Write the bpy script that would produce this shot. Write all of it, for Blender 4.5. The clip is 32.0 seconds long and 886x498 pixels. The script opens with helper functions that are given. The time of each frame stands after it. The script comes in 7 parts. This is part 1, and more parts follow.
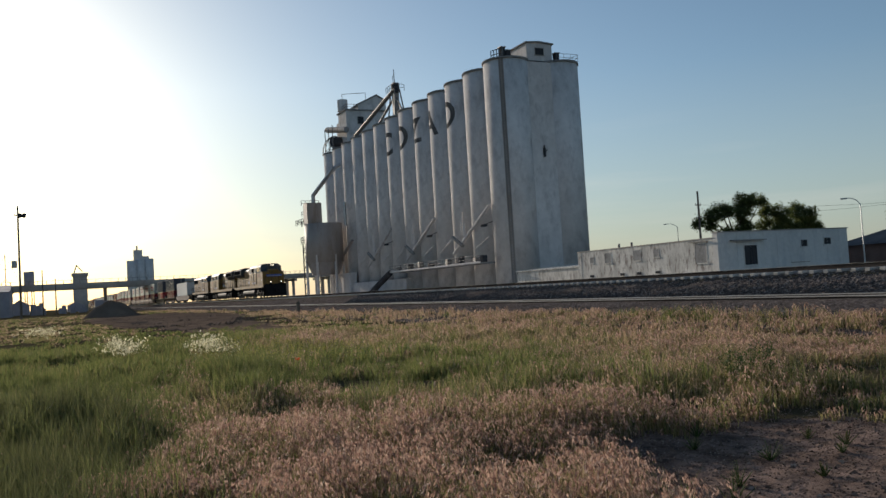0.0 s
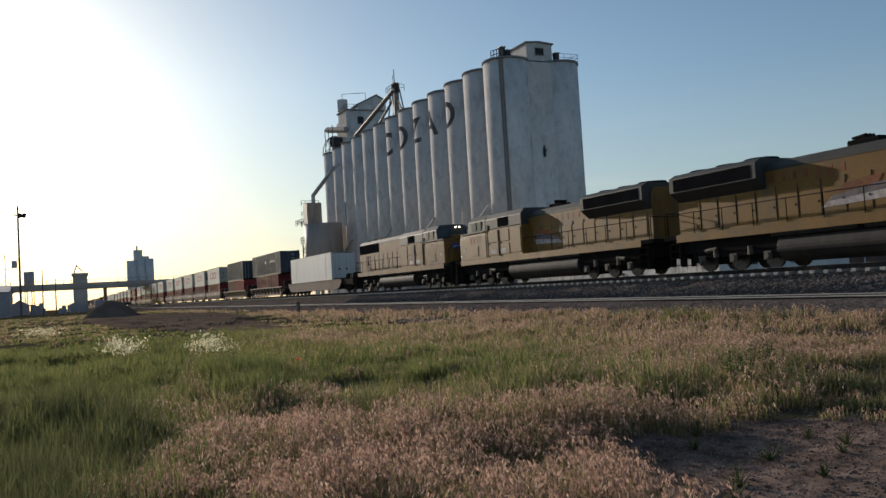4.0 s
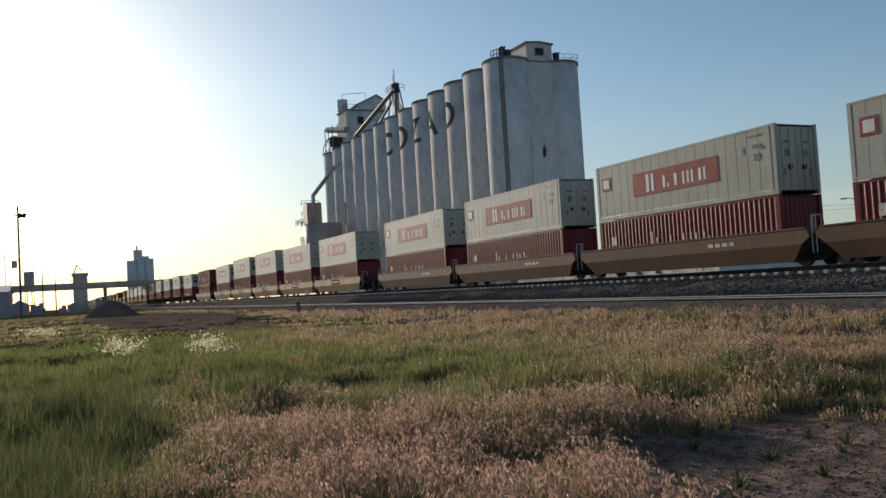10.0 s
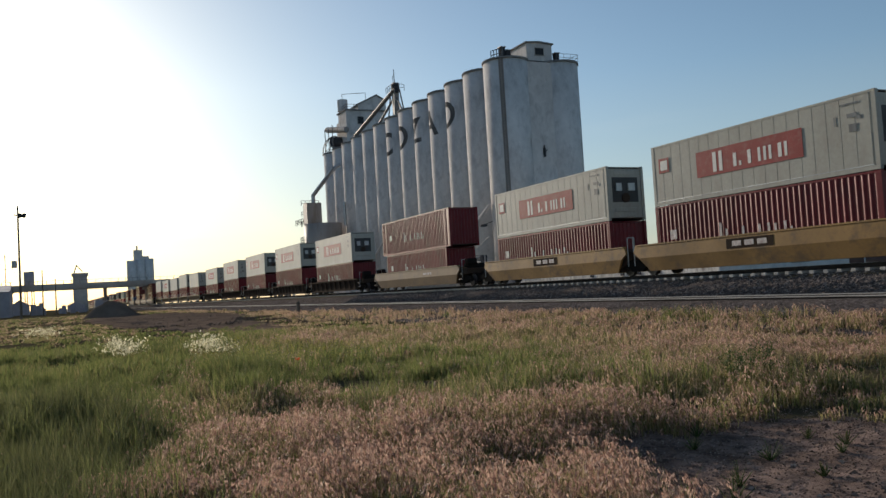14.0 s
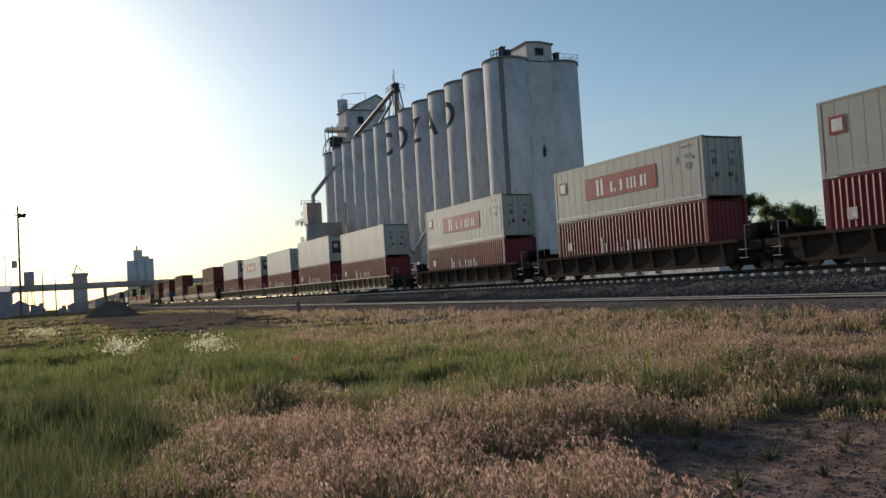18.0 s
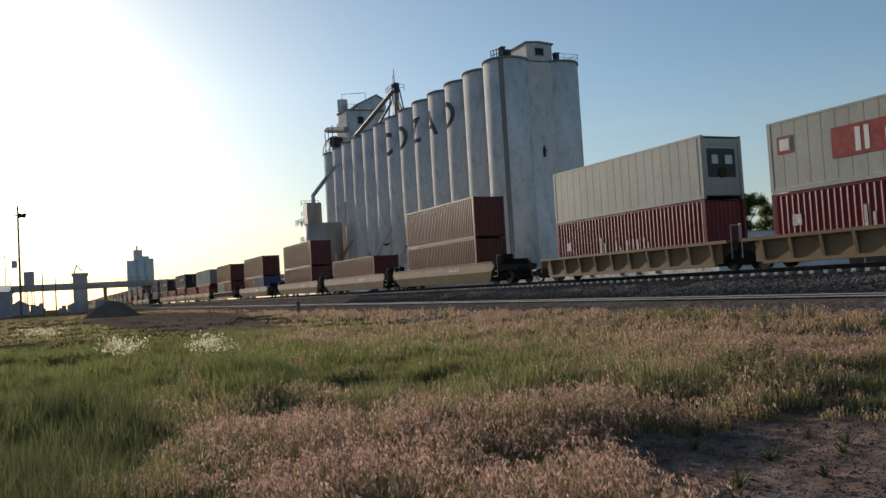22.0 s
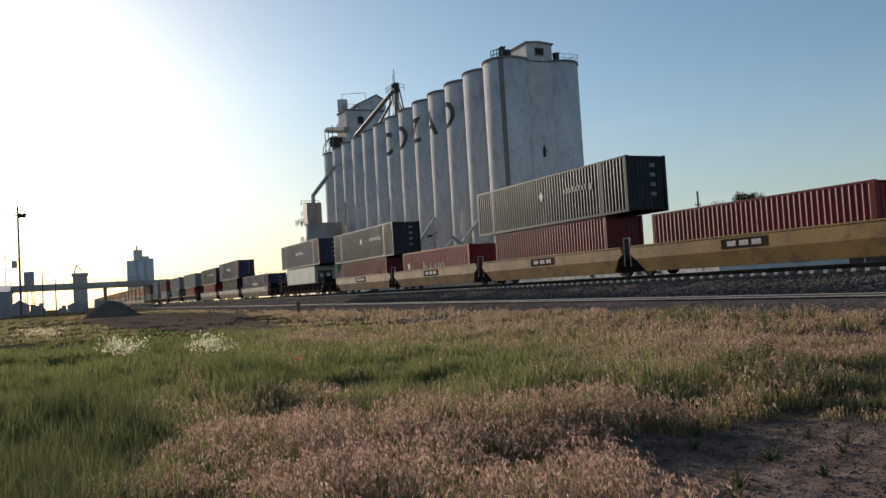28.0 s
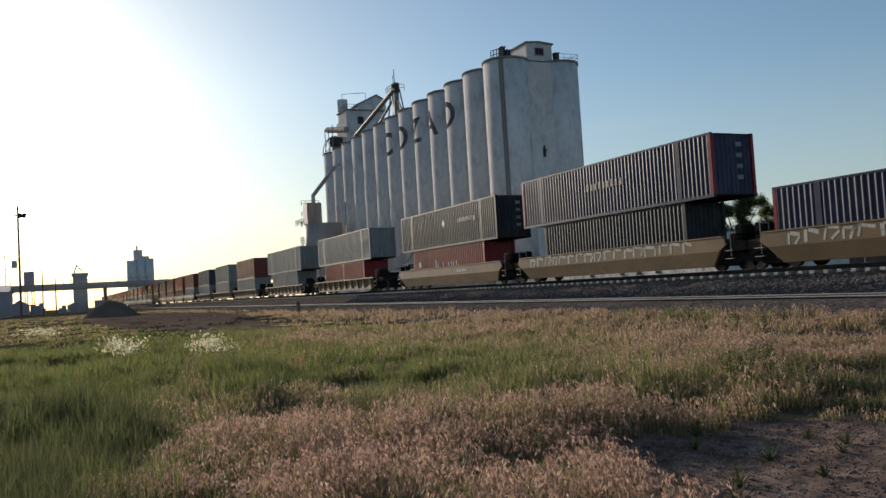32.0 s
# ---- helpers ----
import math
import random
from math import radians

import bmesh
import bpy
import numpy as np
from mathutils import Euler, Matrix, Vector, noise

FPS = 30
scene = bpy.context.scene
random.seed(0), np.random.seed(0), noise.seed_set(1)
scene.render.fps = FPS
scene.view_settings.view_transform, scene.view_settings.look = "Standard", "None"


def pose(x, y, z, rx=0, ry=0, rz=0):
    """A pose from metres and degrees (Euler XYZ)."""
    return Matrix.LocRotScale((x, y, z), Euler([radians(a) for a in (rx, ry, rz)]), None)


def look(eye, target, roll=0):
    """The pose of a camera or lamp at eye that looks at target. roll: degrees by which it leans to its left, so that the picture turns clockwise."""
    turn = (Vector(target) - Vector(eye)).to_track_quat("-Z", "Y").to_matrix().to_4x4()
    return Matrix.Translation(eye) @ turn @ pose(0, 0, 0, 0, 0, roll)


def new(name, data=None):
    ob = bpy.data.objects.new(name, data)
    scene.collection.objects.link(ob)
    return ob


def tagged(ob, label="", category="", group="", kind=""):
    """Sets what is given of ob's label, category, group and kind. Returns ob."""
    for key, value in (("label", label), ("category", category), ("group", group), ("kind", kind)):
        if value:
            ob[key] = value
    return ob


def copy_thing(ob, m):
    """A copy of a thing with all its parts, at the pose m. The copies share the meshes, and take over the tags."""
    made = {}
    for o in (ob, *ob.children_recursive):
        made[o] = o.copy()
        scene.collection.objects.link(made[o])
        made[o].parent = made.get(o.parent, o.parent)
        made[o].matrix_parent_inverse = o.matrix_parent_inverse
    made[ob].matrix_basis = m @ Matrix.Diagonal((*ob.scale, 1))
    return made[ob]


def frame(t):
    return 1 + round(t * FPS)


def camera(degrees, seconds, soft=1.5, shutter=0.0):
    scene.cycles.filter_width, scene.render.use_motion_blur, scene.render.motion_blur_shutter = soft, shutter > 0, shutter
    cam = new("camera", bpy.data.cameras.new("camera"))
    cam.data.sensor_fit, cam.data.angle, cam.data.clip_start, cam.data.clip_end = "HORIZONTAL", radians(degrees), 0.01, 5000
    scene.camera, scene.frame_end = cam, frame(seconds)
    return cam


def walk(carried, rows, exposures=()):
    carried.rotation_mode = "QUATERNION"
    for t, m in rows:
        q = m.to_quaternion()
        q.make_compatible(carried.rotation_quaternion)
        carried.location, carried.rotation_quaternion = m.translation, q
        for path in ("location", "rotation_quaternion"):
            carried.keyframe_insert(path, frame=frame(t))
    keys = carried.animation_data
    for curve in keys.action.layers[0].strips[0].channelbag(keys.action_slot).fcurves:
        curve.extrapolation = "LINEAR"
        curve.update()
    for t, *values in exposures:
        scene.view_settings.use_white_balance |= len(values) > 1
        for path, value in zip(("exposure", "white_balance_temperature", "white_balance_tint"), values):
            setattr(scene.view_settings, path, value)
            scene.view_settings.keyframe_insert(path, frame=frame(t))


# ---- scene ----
# ---- camera: on a tripod, still for the whole shot ----
cam = camera(56.47, 32.0)
EYE = Vector((0.0, 0.0, 1.6))
_yaw, _pitch = 0.4435, 0.0452
_aim = EYE + Vector((-math.cos(_pitch) * math.cos(_yaw), math.cos(_pitch) * math.sin(_yaw), math.sin(_pitch)))
CAM_POSE = look(EYE, _aim, -3.426)
# the picture brightens a little once the train fills it
walk(cam, [(0.0, CAM_POSE), (32.0, CAM_POSE)], [(0.0, 0.0), (3.0, 0.0), (6.0, 0.1), (16.0, 0.13), (32.0, 0.16)])

# ---- world, sun ----
SUN_ELEV, SUN_SIDE = 13.0, 8.5  # degrees: height, and swing to the camera's side of the line
sky_world = bpy.data.worlds.new("evening_sky")
scene.world = sky_world
sky_world.use_nodes = True
_nt = sky_world.node_tree
_bg = _nt.nodes["Background"]
_sky = _nt.nodes.new("ShaderNodeTexSky")
_sky.sky_type, _sky.sun_disc = "NISHITA", False
_sky.sun_elevation = radians(SUN_ELEV)
_sky.sun_rotation = radians(261.5)
_sky.altitude, _sky.air_density, _sky.dust_density, _sky.ozone_density = 700, 1.0, 1.25, 2.2
# thin streaks of cirrus low over the horizon
_tc = _nt.nodes.new("ShaderNodeTexCoord")
_mp = _nt.nodes.new("ShaderNodeMapping")
_mp.inputs["Scale"].default_value = (2.2, 2.2, 26.0)
_mp.inputs["Rotation"].default_value = (0.03, 0.02, 0.4)
_nt.links.new(_tc.outputs["Generated"], _mp.inputs["Vector"])
_cn = _nt.nodes.new("ShaderNodeTexNoise")
_cn.inputs["Scale"].default_value, _cn.inputs["Detail"].default_value = 1.6, 5
_nt.links.new(_mp.outputs[0], _cn.inputs["Vector"])
_cr = _nt.nodes.new("ShaderNodeValToRGB")
_cr.color_ramp.elements[0].position, _cr.color_ramp.elements[1].position = 0.5, 0.8
_cr.color_ramp.elements[1].color = (0.36, 0.36, 0.36, 1)
_nt.links.new(_cn.outputs[0], _cr.inputs[0])
_sz = _nt.nodes.new("ShaderNodeSeparateXYZ")
_nt.links.new(_tc.outputs["Generated"], _sz.inputs[0])
_zr = _nt.nodes.new("ShaderNodeValToRGB")
_zr.color_ramp.elements[0].position, _zr.color_ramp.elements[1].position = 0.0, 0.2
_zr.color_ramp.elements[0].color, _zr.color_ramp.elements[1].color = (1, 1, 1, 1), (0, 0, 0, 1)
_nt.links.new(_sz.outputs[2], _zr.inputs[0])
_mu = _nt.nodes.new("ShaderNodeMath")
_mu.operation = "MULTIPLY"
_nt.links.new(_cr.outputs[0], _mu.inputs[0])
_nt.links.new(_zr.outputs[0], _mu.inputs[1])
_mx = _nt.nodes.new("ShaderNodeMix")
_mx.data_type = "RGBA"
_mx.inputs[7].default_value = (9.0, 8.2, 7.6, 1)
_nt.links.new(_mu.outputs[0], _mx.inputs[0])
_nt.links.new(_sky.outputs[0], _mx.inputs[6])
# pale haze along the horizon
_hr = _nt.nodes.new("ShaderNodeValToRGB")
_hr.color_ramp.elements[0].position, _hr.color_ramp.elements[1].position = 0.0, 0.24
_hr.color_ramp.elements[0].color, _hr.color_ramp.elements[1].color = (0.6, 0.6, 0.6, 1), (0, 0, 0, 1)
_nt.links.new(_sz.outputs[2], _hr.inputs[0])
_hz = _nt.nodes.new("ShaderNodeMix")
_hz.data_type = "RGBA"
_hz.inputs[7].default_value = (3.2, 3.4, 3.6, 1)
_nt.links.new(_hr.outputs[0], _hz.inputs[0])
_nt.links.new(_mx.outputs[2], _hz.inputs[6])
_ti = _nt.nodes.new("ShaderNodeMix")
_ti.data_type, _ti.blend_type = "RGBA", "MULTIPLY"
_ti.inputs[0].default_value, _ti.inputs[7].default_value = 1.0, (0.99, 1.015, 0.975, 1)  # faintly warm evening air
_nt.links.new(_hz.outputs[2], _ti.inputs[6])
_nt.links.new(_ti.outputs[2], _bg.inputs[0])
_bg.inputs[1].default_value = 0.113
_sun = bpy.data.lights.new("sun", "SUN")
_sun.energy, _sun.angle, _sun.color = 4.4, radians(0.6), (1.0, 0.885, 0.745)
_sd = Vector((-math.cos(radians(SUN_SIDE)), -math.sin(radians(SUN_SIDE)), math.tan(radians(SUN_ELEV))))
new("sun", _sun).matrix_world = look(_sd * 100, (0, 0, 0))

# ---- plan in metres: x along the line, y away from the camera, z up ----
SPEED = 26.05  # train, m/s towards +x
TRACK_Y, RAIL_Z = 27.9, 1.545
SIDING_Y, SIDING_Z = 22.0, 0.62
SILO_Y, SILO_R, SILO_STEP, SILO_X, SILO_TOP = 61.3, 3.3, 6.6, -104.0, 34.0


# ---- materials ----
def node_mat(name, rough=0.7, metal=0.0):
    m = bpy.data.materials.new(name)
    m.use_nodes = True
    b = m.node_tree.nodes["Principled BSDF"]
    b.inputs["Roughness"].default_value, b.inputs["Metallic"].default_value = rough, metal
    b.inputs["Specular IOR Level"].default_value = 0.5 if metal or rough < 0.4 else 0.18
    if rough > 0.84:
        b.inputs["Specular IOR Level"].default_value = 0.0
    return m, m.node_tree, b


def noise_tex(nt, scale, detail=4, stretch=None, rough=0.6):
    tc = nt.nodes.new("ShaderNodeTexCoord")
    n = nt.nodes.new("ShaderNodeTexNoise")
    n.inputs["Scale"].default_value, n.inputs["Detail"].default_value, n.inputs["Roughness"].default_value = scale, detail, rough
    src = tc.outputs["Object"]
    if stretch:
        mp = nt.nodes.new("ShaderNodeMapping")
        mp.inputs["Scale"].default_value = stretch
        nt.links.new(src, mp.inputs["Vector"])
        src = mp.outputs[0]
    nt.links.new(src, n.inputs["Vector"])
    return n


def ramp(nt, src, stops):
    r = nt.nodes.new("ShaderNodeValToRGB")
    e = r.color_ramp.elements
    while len(e) < len(stops):
        e.new(0.5)
    for k, (p, c) in zip(e, stops):
        k.position, k.color = p, (*c, 1)
    nt.links.new(src, r.inputs[0])
    return r


def mixc(nt, fac, a, b, mode="MIX"):
    n = nt.nodes.new("ShaderNodeMix")
    n.data_type, n.blend_type = "RGBA", mode
    for s, v in ((n.inputs[0], fac), (n.inputs[6], a), (n.inputs[7], b)):
        if isinstance(v, (int, float)):
            s.default_value = v
        elif isinstance(v, tuple):
            s.default_value = (*v, 1)
        else:
            nt.links.new(v, s)
    return n.outputs[2]


def shade(c, f):
    return tuple(min(1, v * f) for v in c)


def surface(name, col, rough=0.7, metal=0.0, big=0.4, fine=12.0, vary=0.25, dirt=None, dirt_amt=0.35, stretch=None, bump=0.15, per_object=0.0, spec=None):
    """A weathered surface: two scales of tone, stains with a shape of their own, and fine relief."""
    m, nt, b = node_mat(name, rough, metal)
    if spec is not None:
        b.inputs["Specular IOR Level"].default_value = spec
    n1, n2 = noise_tex(nt, big, 5, stretch), noise_tex(nt, fine, 6)
    r1 = ramp(nt, n1.outputs[0], [(0.3, shade(col, 1 - vary)), (0.7, shade(col, 1 + vary))])
    r2 = ramp(nt, n2.outputs[0], [(0.3, (0.72, 0.72, 0.72)), (0.7, (1.0, 1.0, 1.0))])
    c = mixc(nt, 0.55, r1.outputs[0], r2.outputs[0], "MULTIPLY")
    if dirt:
        n3 = noise_tex(nt, big * 3, 8, stretch, 0.7)
        r3 = ramp(nt, n3.outputs[0], [(0.5, (0, 0, 0)), (0.72, (dirt_amt * 2.2,) * 3)])
        c = mixc(nt, r3.outputs[0], c, dirt)
    if per_object:
        oi = nt.nodes.new("ShaderNodeObjectInfo")
        r4 = ramp(nt, oi.outputs["Random"], [(0.0, (1 - per_object,) * 3), (1.0, (1.0,) * 3)])
        c = mixc(nt, 1.0, c, r4.outputs[0], "MULTIPLY")
    nt.links.new(c, b.inputs["Base Color"])
    rr = ramp(nt, n2.outputs[0], [(0.2, (max(0.05, rough - 0.12),) * 3), (0.8, (min(1, rough + 0.12),) * 3)])
    nt.links.new(rr.outputs[0], b.inputs["Roughness"])
    if bump:
        bn = nt.nodes.new("ShaderNodeBump")
        bn.inputs["Strength"].default_value, bn.inputs["Distance"].default_value = bump, 0.02
        nt.links.new(n2.outputs[0], bn.inputs["Height"])
        nt.links.new(bn.outputs[0], b.inputs["Normal"])
    return m


def leaf_mat(name, c1, c2, back=0.5, rough=0.6):
    """Thin leaf: diffuse with light that comes through, tone from blade to blade."""
    m, nt, b = node_mat(name, rough)
    g = nt.nodes.new("ShaderNodeNewGeometry")
    r = ramp(nt, g.outputs["Random Per Island"], [(0.0, c1), (1.0, c2)])
    nt.links.new(r.outputs[0], b.inputs["Base Color"])
    b.inputs["Specular IOR Level"].default_value = 0.25
    t = nt.nodes.new("ShaderNodeBsdfTranslucent")
    nt.links.new(r.outputs[0], t.inputs[0])
    mx = nt.nodes.new("ShaderNodeMixShader")
    mx.inputs[0].default_value = back
    nt.links.new(b.outputs[0], mx.inputs[1])
    nt.links.new(t.outputs[0], mx.inputs[2])
    nt.links.new(mx.outputs[0], nt.nodes["Material Output"].inputs[0])
    return m


def glow(name, col, power):
    m, nt, b = node_mat(name, 0.3)
    b.inputs["Emission Color"].default_value, b.inputs["Emission Strength"].default_value = (*col, 1), power
    return m


M_CONC = surface("silo_concrete", (0.675, 0.635, 0.61), 0.9, big=0.2, fine=1.1, vary=0.17, dirt=(0.36, 0.325, 0.31), dirt_amt=0.36, stretch=(1.0, 1.0, 0.55), bump=0.25)
M_CONC_DARK = surface("stained_concrete", (0.30, 0.29, 0.28), 0.9, big=0.3, fine=4, dirt=(0.12, 0.11, 0.1))
M_BRIDGE = surface("bridge_concrete", (0.46, 0.42, 0.38), 0.9, big=0.1, fine=1.5)
M_SEAM = surface("dark_joint", (0.07, 0.07, 0.075), 0.9, big=0.5, fine=3)
M_LETTER = surface("faded_black_paint", (0.14, 0.136, 0.135), 0.85, big=0.6, fine=5, vary=0.4, bump=0.05)
M_STEEL = surface("weathered_steel", (0.20, 0.19, 0.185), 0.55, 0.6, big=0.6, fine=8, dirt=(0.16, 0.10, 0.07))
M_GALV = surface("galvanised_steel", (0.42, 0.43, 0.44), 0.45, 0.7, big=0.5, fine=8)
M_BIN = surface("old_bin_steel", (0.36, 0.32, 0.295), 0.7, 0.2, big=0.25, fine=4, dirt=(0.2, 0.13, 0.09), stretch=(1, 1, 0.2))
M_WHITE_WALL = surface("white_painted_wall", (0.64, 0.61, 0.56), 0.85, big=0.9, fine=7, vary=0.25, dirt=(0.22, 0.18, 0.16), dirt_amt=0.6, stretch=(1, 1, 0.35))
M_BLUE_WALL = surface("pale_blue_metal_wall", (0.60, 0.57, 0.535), 0.7, big=0.3, fine=3, vary=0.1, dirt=(0.3, 0.32, 0.35), dirt_amt=0.2, stretch=(1, 1, 0.3))
M_TRIM = surface("roof_trim", (0.30, 0.27, 0.24), 0.7, big=0.5, fine=5)
M_DARKGLASS = surface("dusty_dark_glass", (0.03, 0.03, 0.034), 0.5, big=1, fine=8, bump=0)
# lightened base colour stands in for distant haze over the far objects
M_FAR = surface("sun_bleached_sheet_metal", (0.42, 0.38, 0.40), 0.8, big=0.1, fine=1.5)
M_BRICK = surface("brown_brick_house", (0.20, 0.13, 0.11), 0.9, big=0.5, fine=8)
M_ROOF = surface("grey_shingle_roof", (0.13, 0.125, 0.13), 0.9, big=0.5, fine=8)
M_WOOD = surface("pole_wood", (0.19, 0.155, 0.125), 0.9, big=1, fine=10, stretch=(4, 4, 0.4))
M_RAIL = surface("polished_rail", (0.5, 0.47, 0.44), 0.32, 0.9, big=0.5, fine=10, bump=0.03)
M_RAILSIDE = surface("rusty_rail", (0.055, 0.048, 0.044), 0.9, 0.0, big=0.5, fine=10)
# pale colour stands in for sunlight on the siding rail heads
M_RAIL_GLINT = surface("dull_siding_rail", (0.44, 0.41, 0.38), 0.6, 0.0, big=0.5, fine=10)
M_TIE = surface("concrete_tie", (0.52, 0.50, 0.47), 0.9, big=1.5, fine=10, vary=0.15, per_object=0.3)
M_WTIE = surface("old_timber_tie", (0.10, 0.08, 0.065), 0.95, big=1.5, fine=10, per_object=0.4)


def ballast_mat(name, c1, c2, c3, scale=14.0, bump=0.8):
    m, nt, b = node_mat(name, 0.92)
    tc = nt.nodes.new("ShaderNodeTexCoord")
    v = nt.nodes.new("ShaderNodeTexVoronoi")
    v.inputs["Scale"].default_value = scale
    nt.links.new(tc.outputs["Object"], v.inputs["Vector"])
    sep = nt.nodes.new("ShaderNodeSeparateColor")
    nt.links.new(v.outputs["Color"], sep.inputs[0])
    r = ramp(nt, sep.outputs[0], [(0.0, c1), (0.6, c2), (1.0, c3)])
    big = noise_tex(nt, 0.5, 5)
    rb = ramp(nt, big.outputs[0], [(0.3, (0.7, 0.68, 0.66)), (0.7, (1.0, 1.0, 1.0))])
    c = mixc(nt, 1.0, r.outputs[0], rb.outputs[0], "MULTIPLY")
    nt.links.new(c, b.inputs["Base Color"])
    bn = nt.nodes.new("ShaderNodeBump")
    bn.inputs["Strength"].default_value, bn.inputs["Distance"].default_value, bn.invert = bump, 0.05, True
    nt.links.new(v.outputs["Distance"], bn.inputs["Height"])
    nt.links.new(bn.outputs[0], b.inputs["Normal"])
    return m


M_BALLAST = ballast_mat("ballast_stone", (0.085, 0.071, 0.066), (0.125, 0.105, 0.098), (0.23, 0.20, 0.185))


def stone_mat(name, c1, c2, c3):
    """Loose stones, each with a tone of its own."""
    m, nt, b = node_mat(name, 0.9)
    g = nt.nodes.new("ShaderNodeNewGeometry")
    r = ramp(nt, g.outputs["Random Per Island"], [(0.0, c1), (0.7, c2), (1.0, c3)])
    n = noise_tex(nt, 40, 4)
    rn = ramp(nt, n.outputs[0], [(0.3, (0.7, 0.7, 0.7)), (0.7, (1.0, 1.0, 1.0))])
    nt.links.new(mixc(nt, 1.0, r.outputs[0], rn.outputs[0], "MULTIPLY"), b.inputs["Base Color"])
    return m


M_STONE = stone_mat("loose_stone", (0.075, 0.064, 0.06), (0.13, 0.112, 0.105), (0.33, 0.295, 0.275))


def soil_mat():
    m, nt, b = node_mat("prairie_soil", 0.95)
    n1, n2, n3 = noise_tex(nt, 0.06, 5), noise_tex(nt, 1.3, 6), noise_tex(nt, 16, 8)
    r1 = ramp(nt, n1.outputs[0], [(0.35, (0.075, 0.072, 0.034)), (0.65, (0.14, 0.105, 0.066))])
    r2 = ramp(nt, n2.outputs[0], [(0.3, (0.075, 0.066, 0.04)), (0.7, (0.135, 0.11, 0.07))])
    c = mixc(nt, 0.55, r1.outputs[0], r2.outputs[0])
    r3 = ramp(nt, n3.outputs[0], [(0.3, (0.55, 0.55, 0.55)), (0.75, (1.0, 1.0, 1.0))])
    c = mixc(nt, 0.8, c, r3.outputs[0], "MULTIPLY")
    nt.links.new(c, b.inputs["Base Color"])
    bn = nt.nodes.new("ShaderNodeBump")
    bn.inputs["Strength"].default_value, bn.inputs["Distance"].default_value = 0.7, 0.04
    nt.links.new(n3.outputs[0], bn.inputs["Height"])
    nt.links.new(bn.outputs[0], b.inputs["Normal"])
    return m


M_SOIL = soil_mat()
# pale surface for the added ground that brightens the lower silos
M_BOUNCE = surface("pale_yard_gravel", (0.48, 0.455, 0.435), 0.95, big=0.2, fine=6, vary=0.2, dirt=(0.25, 0.22, 0.19), dirt_amt=0.3, bump=0.3)
M_DIRT = surface("bare_dirt", (0.225, 0.158, 0.128), 0.95, big=2.4, fine=60, vary=0.6, dirt=(0.055, 0.042, 0.036), dirt_amt=0.55, bump=1.0)
M_COAL = surface("dark_mound_earth", (0.18, 0.13, 0.098), 0.95, big=0.5, fine=10, bump=0.5)


# ---- mesh helpers ----
def bx(bm, x0, x1, y0, y1, z0, z1, m=None):
    """A box between two corners, added to a bmesh."""
    vs = [bm.verts.new((x, y, z)) for x in (x0, x1) for y in (y0, y1) for z in (z0, z1)]
    if m is not None:
        for v in vs:
            v.co = m @ v.co
    for f in ((0, 1, 3, 2), (4, 6, 7, 5), (0, 4, 5, 1), (2, 3, 7, 6), (0, 2, 6, 4), (1, 5, 7, 3)):
        bm.faces.new([vs[i] for i in f])
    return vs


def bar(bm, a, b, r, n=6, r2=None):
    """A round bar between two points."""
    a, b = Vector(a), Vector(b)
    q = (b - a).to_track_quat("Z", "Y").to_matrix()
    r2 = r if r2 is None else r2
    A, B = [], []
    for i in range(n):
        d = q @ Vector((math.cos(2 * math.pi * i / n), math.sin(2 * math.pi * i / n), 0))
        A.append(bm.verts.new(a + d * r))
        B.append(bm.verts.new(b + d * r2))
    for i in range(n):
        j = (i + 1) % n
        bm.faces.new((A[i], A[j], B[j], B[i]))
    bm.faces.new(A[::-1])
    bm.faces.new(B)


def prism(bm, pts, x0, x1, axis="x"):
    """A polygon (two coordinates) drawn out along an axis."""
    def co(u, v, w):
        return {"x": (w, u, v), "y": (u, w, v), "z": (u, v, w)}[axis]
    A = [bm.verts.new(co(u, v, x0)) for u, v in pts]
    B = [bm.verts.new(co(u, v, x1)) for u, v in pts]
    n = len(pts)
    for i in range(n):
        j = (i + 1) % n
        bm.faces.new((A[i], A[j], B[j], B[i]))
    bm.faces.new(A[::-1])
    bm.faces.new(B)


def mesh_of(name, bm, mat, smooth=False, bevel=0.0):
    if bevel:
        bmesh.ops.bevel(bm, geom=bm.edges[:], offset=bevel, segments=1, affect="EDGES", clamp_overlap=True)
    bmesh.ops.recalc_face_normals(bm, faces=bm.faces[:])
    me = bpy.data.meshes.new(name)
    bm.to_mesh(me)
    bm.free()
    me.materials.append(mat)
    if smooth:
        me.shade_smooth()
    return me


def part(name, bm, mat, parent=None, label="", smooth=False, bevel=0.0):
    ob = new(name, mesh_of(name, bm, mat, smooth, bevel))
    if parent is not None:
        ob.parent = parent
    return tagged(ob, label)


def twin(ob, m, parent=None):
    """Another piece on the same mesh."""
    o = new(ob.name.split(".")[0], ob.data)
    o.parent = parent or ob.parent
    o.matrix_basis = m
    return o


def thing(name, m, label, category, group="", kind=""):
    e = new(name)
    e.matrix_basis = m
    return tagged(e, label, category, group, kind)


def box_part(name, dims, mat, parent, label="", bevel=0.0):
    bm = bmesh.new()
    bx(bm, *dims)
    return part(name, bm, mat, parent, label, bevel=bevel)


def pydata(name, verts, faces, mat, smooth=False):
    me = bpy.data.meshes.new(name)
    me.from_pydata(verts, [], faces)
    me.materials.append(mat)
    if smooth:
        me.shade_smooth()
    return new(name, me)


